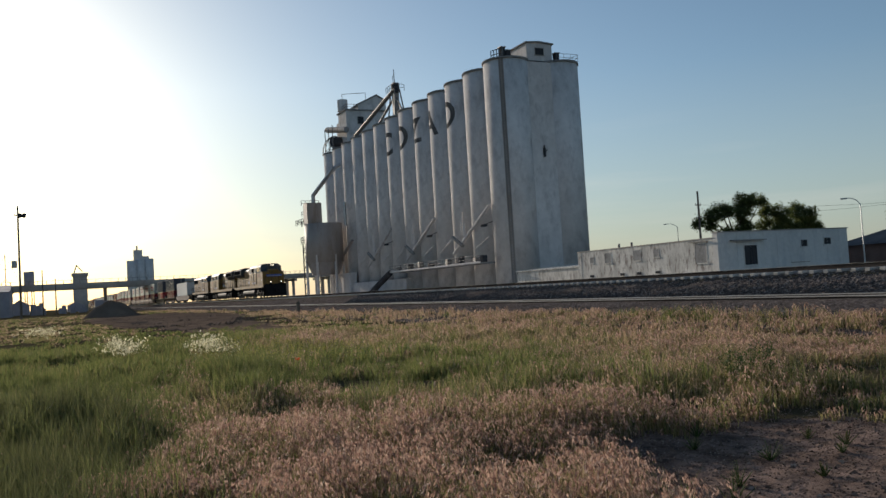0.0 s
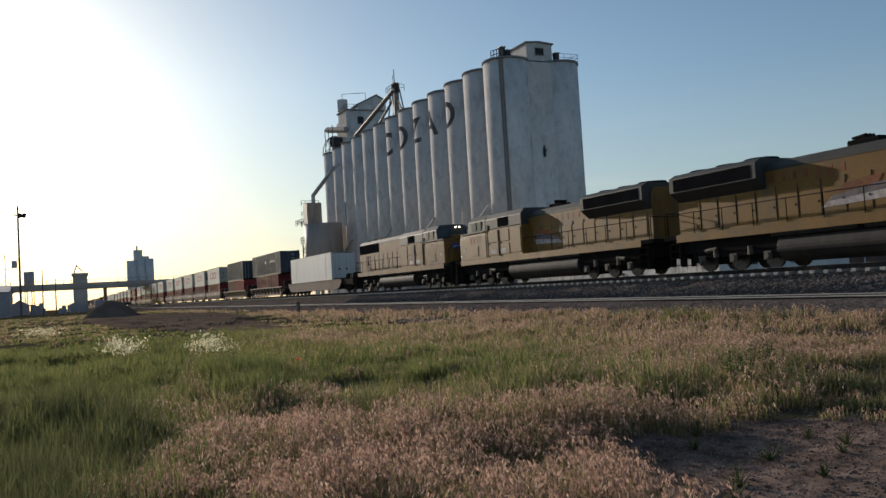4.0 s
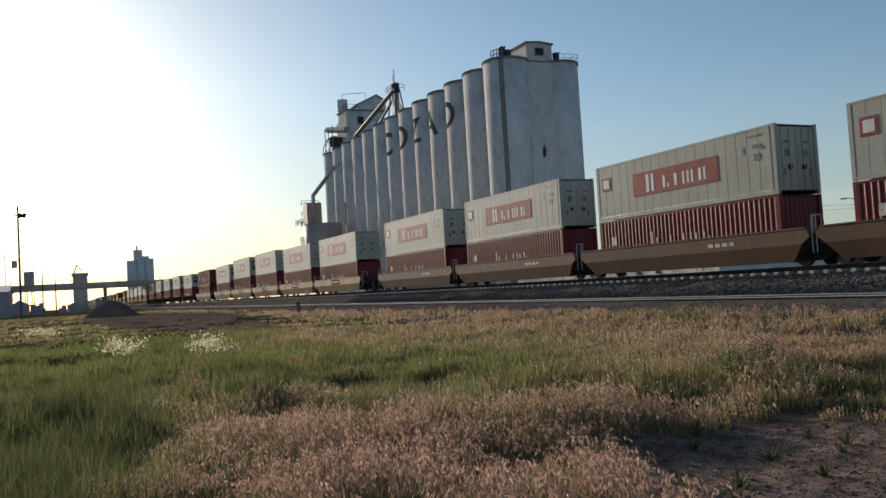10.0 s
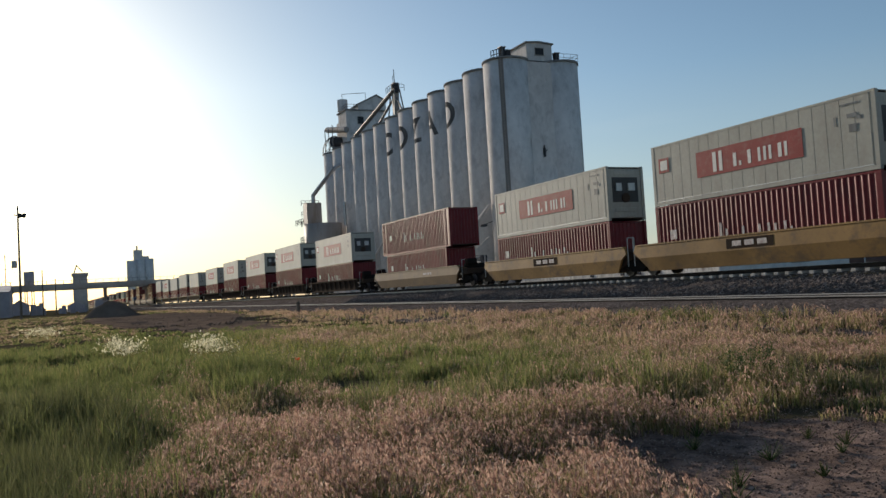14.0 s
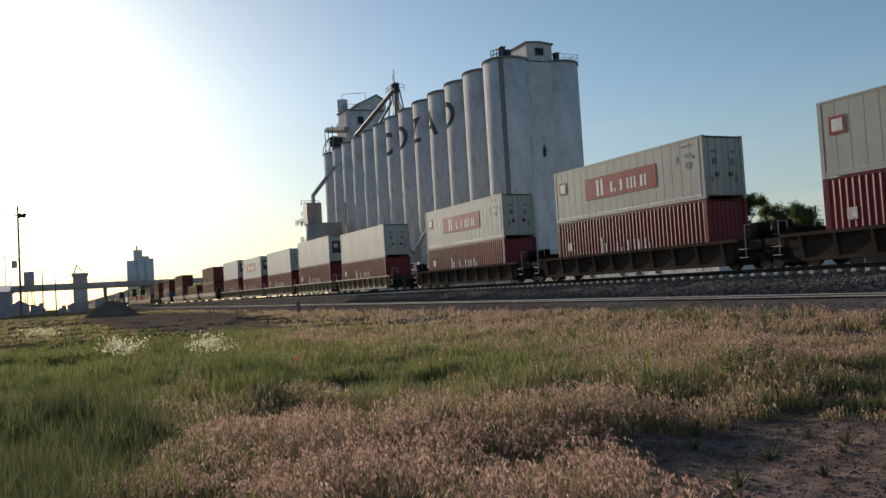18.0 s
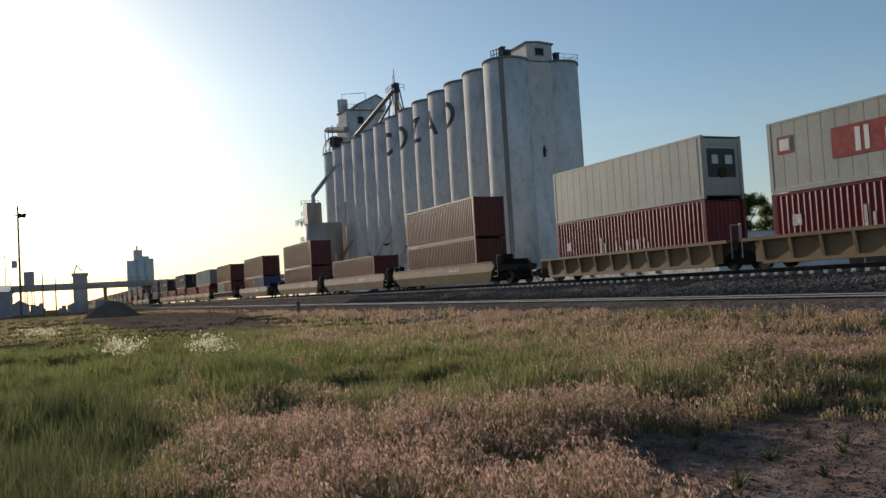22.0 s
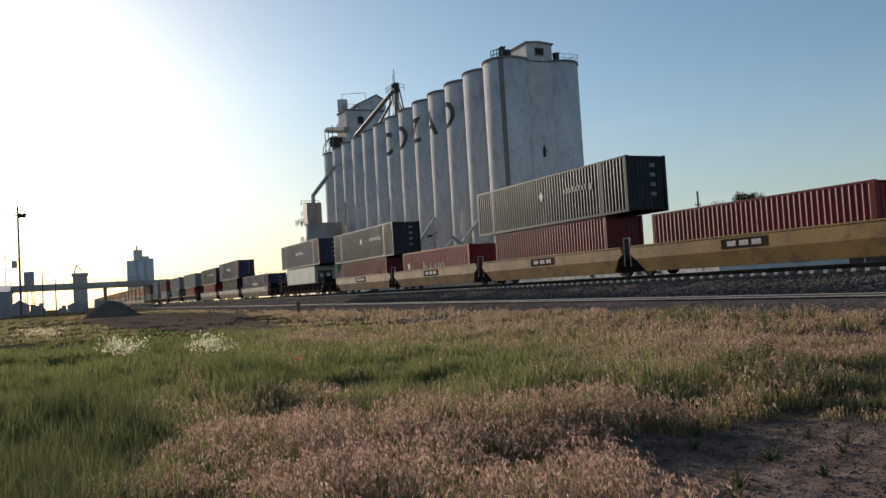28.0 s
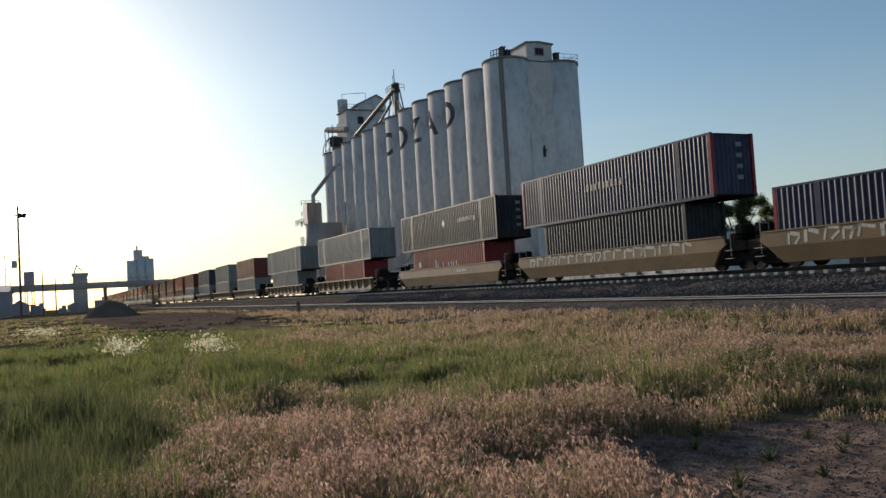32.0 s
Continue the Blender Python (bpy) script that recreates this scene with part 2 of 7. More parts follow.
# ---- ground ----
def smooth01(a, b, v):
    t = np.clip((v - a) / (b - a), 0, 1)
    return t * t * (3 - 2 * t)


PROFILE_Y = [-1e4, 13.5, 17.5, 20.0, 24.3, 25.2, 26.5, 29.3, 31.0, 34.0, 1e4]
PROFILE_Z = [0.0, 0.0, 0.30, 0.36, 0.38, 0.55, 1.28, 1.28, 0.75, 0.7, 0.7]


def ground_z(x, y):
    """Height of the land: a flat field, the two track beds, gently higher in the distance."""
    x, y = np.asarray(x, float), np.asarray(y, float)
    z = np.interp(y, PROFILE_Y, PROFILE_Z)
    field = 1 - smooth01(12, 18, y)
    z = z + 0.40 * smooth01(25, 110, np.hypot(x, np.minimum(y, 0))) * field
    lump = 0.06 * np.sin(x * 0.9 + 1.3 * np.sin(y * 0.7)) * np.sin(y * 1.1 + 0.8) + 0.05 * np.sin(x * 0.31 + 2) * np.cos(y * 0.37)
    rise = 0.2 * np.exp(-((x + 12.7) / 1.5) ** 2 - ((y - 2.5) / 0.9) ** 2) - 0.17 * np.exp(-((x + 10.3) / 1.1) ** 2 - ((y - 2.9) / 1.1) ** 2)
    rise = rise + 0.1 * np.exp(-((x + 7.3) / 0.9) ** 2 - ((y - 5.0) / 1.1) ** 2) - 0.06 * np.exp(-((x + 5.5) / 1.2) ** 2 - ((y - 5.5) / 0.9) ** 2)
    return z + (lump + rise) * field * (1 - smooth01(60, 120, np.abs(x)))


def grid_axis(spans):
    out = []
    for a, b, n in spans:
        out += list(np.linspace(a, b, n, endpoint=False))
    return np.array(out + [spans[-1][1]])


gx = grid_axis([(-4000, -600, 12), (-600, -140, 24), (-140, -40, 60), (-40, 6, 140), (6, 60, 20), (60, 2500, 10)])
gy = grid_axis([(-3000, -120, 10), (-120, -8, 24), (-8, 20, 100), (20, 34, 42), (34, 140, 24), (140, 3000, 12)])
GX, GY = np.meshgrid(gx, gy, indexing="ij")
GZ = ground_z(GX, GY) - 0.02
_v = np.stack([GX, GY, GZ], -1).reshape(-1, 3).tolist()
_ny = len(gy)
_f = [(i * _ny + j, (i + 1) * _ny + j, (i + 1) * _ny + j + 1, i * _ny + j + 1) for i in range(len(gx) - 1) for j in range(_ny - 1)]
tagged(pydata("ground", _v, _f, M_SOIL, True), "dry prairie soil with thin grass reaching the horizon", "ground", kind="structure")


def strip(name, ys, zs, x0, x1, mat, label, category, rough=0.0, nx=400):
    xs = np.linspace(x0, x1, nx)
    rng = np.random.default_rng(5)
    verts, faces = [], []
    for x in xs:
        for k, (y, z) in enumerate(zip(ys, zs)):
            e = 0 if k in (0, len(ys) - 1) else rough
            verts.append((x, y + rng.normal(0, 1) * e * 1.5, z + rng.normal(0, 1) * e))
    n = len(ys)
    for i in range(nx - 1):
        for k in range(n - 1):
            faces.append((i * n + k, (i + 1) * n + k, (i + 1) * n + k + 1, i * n + k + 1))
    return tagged(pydata(name, verts, faces, mat), label, category, kind="structure")


strip("ballast", [24.2, 24.6, 25.0, 25.5, 26.0, 26.45, 26.7, 27.9, 29.1, 29.4, 30.2, 31.2],
      [0.36, 0.48, 0.62, 0.84, 1.05, 1.20, 1.235, 1.25, 1.235, 1.20, 0.94, 0.64], -1450, 780, M_BALLAST,
      "dark grey crushed stone ballast bank under the main line", "ballast", 0.008, 1800)
strip("siding_bed", [17.3, 18.6, 20.0, 20.8, 22.0, 23.2, 24.4], [0.24, 0.36, 0.43, 0.52, 0.53, 0.5, 0.42], -320, 400, M_BALLAST,
      "dark gravel bed of the low siding", "ballast", 0.008, 700)


# added ground, hidden behind the bank; it throws sunlight up at the silos
strip("gravel_yard", [33.0, 36.0, 44.0, 55.0, 66.0, 74.0], [0.68, 0.73, 0.74, 0.73, 0.74, 0.68], -215, -40, M_BOUNCE,
      "unseen pale ground added to bounce sunlight onto the silos", "yard", 0.01, 60)


def rail_bm(bm, y, z, x0, x1):
    """One rail: foot, web and head."""
    prism(bm, [(y - 0.07, z - 0.17), (y + 0.07, z - 0.17), (y + 0.07, z - 0.15), (y + 0.012, z - 0.125), (y + 0.012, z - 0.04), (y + 0.037, z - 0.03),
               (y + 0.037, z), (y - 0.037, z), (y - 0.037, z - 0.03), (y - 0.012, z - 0.04), (y - 0.012, z - 0.125), (y - 0.07, z - 0.15)], x0, x1)


def track(name, y, z, x0, x1, tie_mat, rail_mat, label, tie_step, ties_near, half=1.3):
    t = thing(name, pose(0, 0, 0), label, "railway track", kind="structure")
    for s in (-1, 1):
        bm = bmesh.new()
        rail_bm(bm, y + s * 0.7535, z, x0, x1)
        part("rail", bm, rail_mat, t, "worn steel rail")
        bm = bmesh.new()
        if tie_mat is M_WTIE:
            # box round the rail head carries the painted glint down its side
            bx(bm, x0, x1, y + s * 0.7535 - 0.038, y + s * 0.7535 + 0.038, z - 0.03, z + 0.004)
            part("rail_head", bm, M_RAIL_GLINT, t, "siding rail head with sun glint in its pale colour")
        else:
            bx(bm, x0, x1, y + s * 0.7535 - 0.03, y + s * 0.7535 + 0.03, z, z + 0.004)
            part("running_surface", bm, M_RAIL, t, "bright worn rail head")
    bm = bmesh.new()
    bx(bm, -0.115, 0.115, -half, half, -0.22, -0.01)
    tie0 = mesh_of("tie", bm, tie_mat, bevel=0.02)
    xs = np.arange(x0 + 1, x1, tie_step)
    near = [x for x in xs if ties_near[0] < x < ties_near[1]]
    rng = random.Random(3)
    for x in near:
        o = new("tie", tie0)
        o.parent = t
        o.matrix_basis = pose(x, y + rng.uniform(-0.03, 0.03), z - 0.172, 0, 0, rng.uniform(-1, 1))
    bm = bmesh.new()
    for x in xs:
        if not ties_near[0] < x < ties_near[1]:
            bx(bm, x - 0.13, x + 0.13, y - half, y + half, z - 0.4, z - 0.172)
    o = part("distant_ties", bm, tie_mat, t)
    tagged(o, kind="stuff")
    return t


track("main_track", TRACK_Y, RAIL_Z, -1450, 780, M_TIE, M_RAILSIDE, "main line with pale concrete ties on a ballast bank", 0.61, (-95, -10))
track("siding_track", SIDING_Y, SIDING_Z, -300, 390, M_WTIE, M_RAILSIDE, "low siding with dark timber ties sunk in gravel", 0.55, (-40, -10), 1.25)

# loose stones on the ballast faces
_rng = np.random.default_rng(11)


def stones(name, n, area, size, label, mat, zf=None):
    verts, faces = [], []
    for _ in range(n):
        x, y = _rng.uniform(area[0], area[1]), _rng.uniform(area[2], area[3])
        z = float(zf(x, y)) if zf else float(ground_z(x, y))
        r = size * _rng.uniform(0.5, 1.5)
        k = len(verts)
        for d in ((1, 0, 0.1), (-0.4, 0.9, 0), (-0.6, -0.8, 0.1), (0.1, 0.1, 1.0), (0, 0, -0.7)):
            j = _rng.uniform(0.6, 1.2, 3)
            verts.append((x + d[0] * r * j[0], y + d[1] * r * j[1], z + d[2] * r * 0.8 * j[2]))
        faces += [(k, k + 1, k + 3), (k + 1, k + 2, k + 3), (k + 2, k, k + 3), (k + 1, k, k + 4), (k + 2, k + 1, k + 4), (k, k + 2, k + 4)]
    return tagged(pydata(name, verts, faces, mat), label, "stones", kind="stuff")


def bank_z(x, y):
    return np.interp(y, [24.2, 25.0, 26.45, 26.7, 29.1, 31.2], [0.38, 0.63, 1.21, 1.25, 1.25, 0.66])


stones("ballast_stones", 42000, (-75, -10, 24.2, 26.9), 0.045, "loose angular ballast stones in greys and browns", M_STONE, bank_z)
stones("siding_stones", 12000, (-60, -10, 17.2, 24.2), 0.04, "loose gravel along the siding", M_STONE, lambda x, y: np.interp(y, [17.3, 20, 24.4], [0.25, 0.42, 0.42]))


def blob_patch(name, cx, cy, rx, ry, mat, label, lift=0.012, n=40, rings=8, seed=1):
    rng = random.Random(seed)
    ph = [rng.uniform(0, 6.3) for _ in range(4)]
    verts, faces = [(cx, cy, float(ground_z(cx, cy)) + lift)], []
    for r in range(1, rings + 1):
        for i in range(n):
            a = 2 * math.pi * i / n
            w = 1 + 0.16 * math.sin(3 * a + ph[0]) + 0.1 * math.sin(5 * a + ph[1]) + 0.06 * math.sin(9 * a + ph[2])
            x, y = cx + rx * w * r / rings * math.cos(a), cy + ry * w * r / rings * math.sin(a)
            verts.append((x, y, float(ground_z(x, y)) + (lift if r < rings else -0.03)))
    for i in range(n):
        faces.append((0, 1 + i, 1 + (i + 1) % n))
    for r in range(rings - 1):
        for i in range(n):
            a, b = 1 + r * n + i, 1 + r * n + (i + 1) % n
            faces.append((a, a + n, b + n, b))
    return tagged(pydata(name, verts, faces, mat, True), label, "ground", kind="structure")


def dirt_relief(x, y):
    """Small clods, ruts and heaps of the bare dirt."""
    return 0.02 + 0.016 * noise.noise((x * 1.7, y * 1.7, 0)) + 0.01 * noise.noise((x * 5, y * 5, 3)) + 0.009 * max(0, noise.noise((x * 17, y * 17, 7)))


DIRT_U, DIRT_V = Vector((-0.97, 0.25)), Vector((0.25, 0.97))


def dirt_edge(x, y):
    """Distance from the middle of the bare dirt; 1 at its edge."""
    dx, dy = x + 3.5, y - 5.45
    return np.hypot((dx * DIRT_U.x + dy * DIRT_U.y) / 2.7, (dx * DIRT_V.x + dy * DIRT_V.y) / 1.42)


_vs, _fs = [], []
for i in range(226):
    for j in range(151):
        x, y = -8.6 + 10.8 * i / 225, 2.4 + 6.4 * j / 150
        e = float(dirt_edge(x, y)) + 0.2 * noise.noise((x * 1.3, y * 1.3, 5))
        _vs.append((x, y, float(ground_z(x, y)) + dirt_relief(x, y) - 0.14 * max(0.0, e - 1.15)))
for i in range(225):
    for j in range(150):
        a = i * 151 + j
        _fs.append((a, a + 151, a + 152, a + 1))
tagged(pydata("dirt_patch", _vs, _fs, M_DIRT, False), "bare pebbly dirt between clumps of grass", "ground", kind="structure")


def dirt_z(x, y):
    return float(ground_z(x, y)) + dirt_relief(x, y) + 0.001


M_PEBBLE = stone_mat("dusty_pebble", (0.12, 0.082, 0.062), (0.25, 0.18, 0.14), (0.48, 0.38, 0.31))
stones("field_pebbles", 13000, (-7.2, -1.6, 3.3, 7.6), 0.0095, "small pebbles on bare dirt", M_PEBBLE, dirt_z)
stones("field_stones", 320, (-6.4, -1.8, 3.4, 7.0), 0.024, "scattered stones and clods on bare dirt", M_PEBBLE, dirt_z)
blob_patch("dark_soil", -76, 8.6, 33, 6.4, M_COAL, "dark churned soil beside the siding", 0.05, seed=7)
blob_patch("dark_soil", -36, 15.6, 22, 1.3, M_BALLAST, "dark cinder strip beside the siding", 0.03, seed=9)

stones("soil_clods", 3200, (-100, -44, 4.0, 14.5), 0.09, "clods of dark churned soil", M_COAL)

# earth mound
_vs, _fs = [], []
for r in range(11):
    for i in range(36):
        a = 2 * math.pi * i / 36
        q = r / 10
        h = 1.8 * (1 - q * q) ** 1.3 * (1 + 0.08 * math.sin(3 * a + 2 * q * 5)) + 0.12 * noise.noise((q * 3 * math.cos(a), q * 3 * math.sin(a), 2)) * (1 - q)
        x, y = -100 + 3.3 * q * math.cos(a), 5.9 + 3.3 * q * math.sin(a)
        _vs.append((x, y, 0.30 + h))
for r in range(10):
    for i in range(36):
        j = (i + 1) % 36
        _fs.append((r * 36 + i, (r + 1) * 36 + i, (r + 1) * 36 + j, r * 36 + j))
tagged(pydata("earth_mound", _vs, _fs, M_COAL, True), "low mound of dark earth on the field", "mound")


# ---- grain elevator ----
def tube_mesh(name, r, z0, z1, mat, n=48, rows=1):
    bm = bmesh.new()
    rings = [[bm.verts.new((r * math.cos(2 * math.pi * i / n), r * math.sin(2 * math.pi * i / n), z0 + (z1 - z0) * k / rows)) for i in range(n)] for k in range(rows + 1)]
    for k in range(rows):
        for i in range(n):
            j = (i + 1) % n
            f = bm.faces.new((rings[k][i], rings[k][j], rings[k + 1][j], rings[k + 1][i]))
            f.smooth = True
    bm.faces.new(rings[-1])
    bm.faces.new(rings[0][::-1])
    me = bpy.data.meshes.new(name)
    bm.to_mesh(me)
    bm.free()
    me.materials.append(mat)
    return me


silo_barrel = tube_mesh("barrel", SILO_R, 0.6, SILO_TOP - 0.25, M_CONC)
silo_rim = tube_mesh("rim", SILO_R + 0.14, SILO_TOP - 0.25, SILO_TOP + 0.05, M_CONC_DARK)


def flat_text(word, size):
    cu = bpy.data.curves.new("lettering", "FONT")
    cu.body, cu.size, cu.align_x, cu.align_y = word, size, "CENTER", "CENTER"
    cu.extrude, cu.resolution_u, cu.offset = 0.0, 6, 0.02 * size
    o = bpy.data.objects.new("lettering", cu)
    me = bpy.data.meshes.new_from_object(o)
    bpy.data.objects.remove(o)
    return me


def wrapped_letter(ch, size, radius, z, turn, parent, wide=1.0):
    """A painted letter that lies on a silo's round wall; turn: degrees from the -y side towards -x."""
    me = flat_text(ch, size)
    bm = bmesh.new()
    bm.from_mesh(me)
    for _ in range(3):
        long = [e for e in bm.edges if abs(e.verts[0].co.x - e.verts[1].co.x) > 0.35]
        if long:
            bmesh.ops.subdivide_edges(bm, edges=long, cuts=1)
            bmesh.ops.triangulate(bm, faces=bm.faces[:])
    for v in bm.verts:
        a = v.co.x * wide / radius - radians(turn)
        v.co = Vector((radius * math.sin(a), -radius * math.cos(a), z + v.co.y))
    return part("painted_letter", bm, M_LETTER, parent, "faded black painted letter " + ch)


def silo(i, row):
    s = thing("grain_silo", pose(SILO_X - i * SILO_STEP, SILO_Y + row * 8.8, 0), "tall pale grey concrete grain silo in a joined row", "grain silo", "elevator silos")
    for me in (silo_barrel, silo_rim):
        o = new(me.name, me)
        o.parent = s
    return s


silos = {}
for row in (0, 1):
    for i in range(13):
        silos[i, row] = silo(i, row)
for ch, i in zip("DAZOC", (2, 3, 4, 5, 6)):
    wrapped_letter(ch, 6.0, SILO_R + 0.012, 28.7, 13, silos[i, 0], 1.18)
# flat infill walls between the barrels
_w = thing("silo_infill", pose(0, 0, 0), "concrete infill walls between the silo barrels", "wall", kind="structure")
box_part("infill", (SILO_X - 12 * SILO_STEP, SILO_X, SILO_Y + 1.0, SILO_Y + 6.8, 0.6, SILO_TOP - 0.6), M_CONC, _w)
box_part("roof_slab", (SILO_X - 12 * SILO_STEP, SILO_X, SILO_Y - 1.5, SILO_Y + 9.3, SILO_TOP - 0.5, SILO_TOP + 0.02), M_CONC_DARK, _w)
box_part("end_infill", (SILO_X - 0.5, SILO_X + 2.3, SILO_Y + 2.2, SILO_Y + 6.6, 0.6, SILO_TOP - 0.3), M_CONC, _w)


def ladder(parent, x, y, z0, z1, m=None, width=0.5, cage=True):
    m = m or Matrix()
    bm = bmesh.new()
    for s in (-1, 1):
        bar(bm, m @ Vector((x + s * width / 2, y, z0)), m @ Vector((x + s * width / 2, y, z1)), 0.04, 5)
    z = z0
    while z < z1:
        bar(bm, m @ Vector((x - width / 2, y, z)), m @ Vector((x + width / 2, y, z)), 0.02, 4)
        z += 0.4
    part("ladder", bm, M_STEEL, parent, "dark steel ladder")
    if cage:
        bm = bmesh.new()
        for k in (-0.38, 0, 0.38):
            bar(bm, m @ Vector((x + k, y - 0.65 + abs(k) * 0.4, z0 + 2)), m @ Vector((x + k, y - 0.65 + abs(k) * 0.4, z1)), 0.025, 4)
        z = z0 + 2
        while z < z1:
            pts = [(-0.38, 0), (-0.42, -0.4), (0, -0.66), (0.42, -0.4), (0.38, 0)]
            for a, b in zip(pts, pts[1:]):
                bar(bm, m @ Vector((x + a[0], y + a[1], z)), m @ Vector((x + b[0], y + b[1], z)), 0.022, 4)
            z += 1.2
        part("ladder_cage", bm, M_STEEL, parent, "hooped steel ladder cage")


_t = radians(49)
ladder(silos[0, 0], 0, -SILO_R - 0.05, 1.5, SILO_TOP + 1.0, Matrix.Rotation(_t, 4, "Z"), 0.4, False)
bm = bmesh.new()
_m = Matrix.Rotation(_t, 4, "Z")
bx(bm, -0.36, 0.36, -SILO_R - 0.02, -SILO_R + 0.3, 1.0, SILO_TOP - 0.3, _m)
part("service_duct", bm, M_BIN, silos[0, 0], "brown stained service duct behind the ladder")
bm = bmesh.new()
bx(bm, 2.3, 2.6, -4.62, -4.34, 19.6, 20.9)
bar(bm, (2.5, -4.5, 20.9), (2.5, -4.5, 21.3), 0.1, 6)
bar(bm, (2.5, -4.48, 20.4), (2.5, -4.05, 20.6), 0.09, 6)
part("vent_hood", bm, M_SEAM, silos[0, 1], "small dark wall vent")


def railing(parent, pts, h=1.05, step=2.0, mat=None, r=0.03):
    """Posts, a hand rail and a mid rail along a line of points."""
    bm = bmesh.new()
    for a, b in zip(pts, pts[1:]):
        a, b = Vector(a), Vector(b)
        for k in (h, h * 0.5):
            bar(bm, a + Vector((0, 0, k)), b + Vector((0, 0, k)), r, 4)
    part("handrail", bm, mat or M_STEEL, parent)
    bm = bmesh.new()
    bar(bm, (0, 0, 0), (0, 0, h), r * 1.2, 4)
    me = mesh_of("rail_post", bm, mat or M_STEEL)
    for a, b in zip(pts, pts[1:]):
        a, b = Vector(a), Vector(b)
        n = max(1, int((b - a).length / step))
        for i in range(n + 1):
            o = new("rail_post", me)
            o.parent = parent
            o.location = a.lerp(b, i / n)


def gable_house(name, x0, x1, y0, y1, z0, z1, zr, wall, roof, label, category, ridge="x", windows=()):
    h = thing(name, pose(0, 0, 0), label, category)
    bm = bmesh.new()
    bx(bm, x0, x1, y0, y1, z0, z1)
    ym, xm = (y0 + y1) / 2, (x0 + x1) / 2
    part("wall", bm, wall, h)
    bm = bmesh.new()
    o = 0.25
    if ridge == "x":
        prism(bm, [(y0 - o, z1), (ym, zr), (y1 + o, z1), (y1 + o, z1 + 0.18), (ym, zr + 0.2), (y0 - o, z1 + 0.18)], x0 - o, x1 + o, "x")
        part("roof", bm, roof, h)
        bm = bmesh.new()
        prism(bm, [(y0, z1), (y1, z1), (ym, zr)], x0 + 0.01, x1 - 0.01, "x")
    else:
        prism(bm, [(x0 - o, z1), (xm, zr), (x1 + o, z1), (x1 + o, z1 + 0.18), (xm, zr + 0.2), (x0 - o, z1 + 0.18)], y0 - o, y1 + o, "y")
        part("roof", bm, roof, h)
        bm = bmesh.new()
        prism(bm, [(x0, z1), (x1, z1), (xm, zr)], y0 + 0.01, y1 - 0.01, "y")
    part("gable", bm, wall, h)
    for w in windows:
        wall_window(h, *w)
    return h


def wall_window(parent, side, u0, u1, z0, z1, at, frame_mat=None, glass=None, depth=0.06):
    """A window with frame, sill and pane. side 'y': in a wall that faces -y at y=at; 'x': in a wall that faces +x at x=at."""
    def put(name, a0, a1, b0, b1, d0, d1, mat, label=""):
        dims = (a0, a1, at - d1, at - d0, b0, b1) if side == "y" else (at + d0, at + d1, a0, a1, b0, b1)
        return box_part(name, dims, mat, parent_w, label)
    parent_w = new("window")
    parent_w.parent = parent
    fm = frame_mat or M_TRIM
    w = 0.07
    put("frame", u0 - w, u0, z0 - w, z1 + w, 0.002, depth, fm)
    put("frame", u1, u1 + w, z0 - w, z1 + w, 0.002, depth, fm)
    put("frame", u0, u1, z1, z1 + w, 0.002, depth, fm)
    put("sill", u0 - w * 2, u1 + w * 2, z0 - w * 1.4, z0, 0.002, depth + 0.06, fm)
    put("pane", u0, u1, z0, z1, 0.003, 0.02, glass or M_DARKGLASS)


# buildings on the silo roof
gable_house("roof_house", -107.9, -102.2, 64.0, 68.4, SILO_TOP + 0.02, 36.55, 36.75, M_CONC, M_CONC_DARK, "small flat concrete machine house on top of the silos", "machine house", "x",
            [("x", 65.5, 66.9, 34.9, 35.9, -102.2)])
_h = thing("roof_rail", pose(0, 0, 0), "thin steel safety railing on the silo roof", "railing")
railing(_h, [(-101.5, 68.8, SILO_TOP + 0.05), (-101.5, 72.5, SILO_TOP + 0.05), (-106.5, 72.5, SILO_TOP + 0.05)], 1.1, 1.2)
railing(_h, [(-103.6, 58.8, SILO_TOP + 0.05), (-101.6, 59.6, SILO_TOP + 0.05)], 1.3, 0.5, r=0.06)
railing(_h, [(-107.0, 60.6, SILO_TOP + 0.05), (-103.8, 62.6, SILO_TOP + 0.05)], 1.1, 1.4, r=0.025)
for _k, (_x, _y, _z) in enumerate(((-102.3, 59.9, 1.5), (-102.0, 60.6, 1.0), (-102.2, 69.1, 1.2))):
    _v = thing("roof_vent", pose(_x, _y, SILO_TOP + 0.05), "dark steel vent box standing on the silo roof", "roof vent")
    box_part("casing", (-0.4, 0.4, -0.35, 0.35, 0.0, _z), M_SEAM, _v, bevel=0.04)
    box_part("cap", (-0.5, 0.5, -0.45, 0.45, _z, _z + 0.1), M_STEEL, _v)
hh = thing("headhouse", pose(0, 0, 0), "grey concrete headhouse with gabled penthouse on the elevator", "headhouse")
box_part("tower_block", (-183.5, -178.0, 62.0, 71.5, SILO_TOP, 43.2), M_CONC, hh)
box_part("parapet", (-183.8, -177.7, 61.7, 71.8, 43.2, 43.5), M_CONC_DARK, hh)
bm = bmesh.new()
prism(bm, [(65.0, 43.5), (71.9, 43.5), (71.9, 45.6), (69.6, 46.9), (65.0, 44.6)], -183.6, -177.9, "x")
part("penthouse", bm, M_CONC, hh, "grey penthouse with pitched roof")
bm = bmesh.new()
prism(bm, [(64.7, 44.5), (69.6, 46.95), (72.2, 45.55), (72.2, 45.75), (69.6, 47.2), (64.7, 44.72)], -183.9, -177.6, "x")
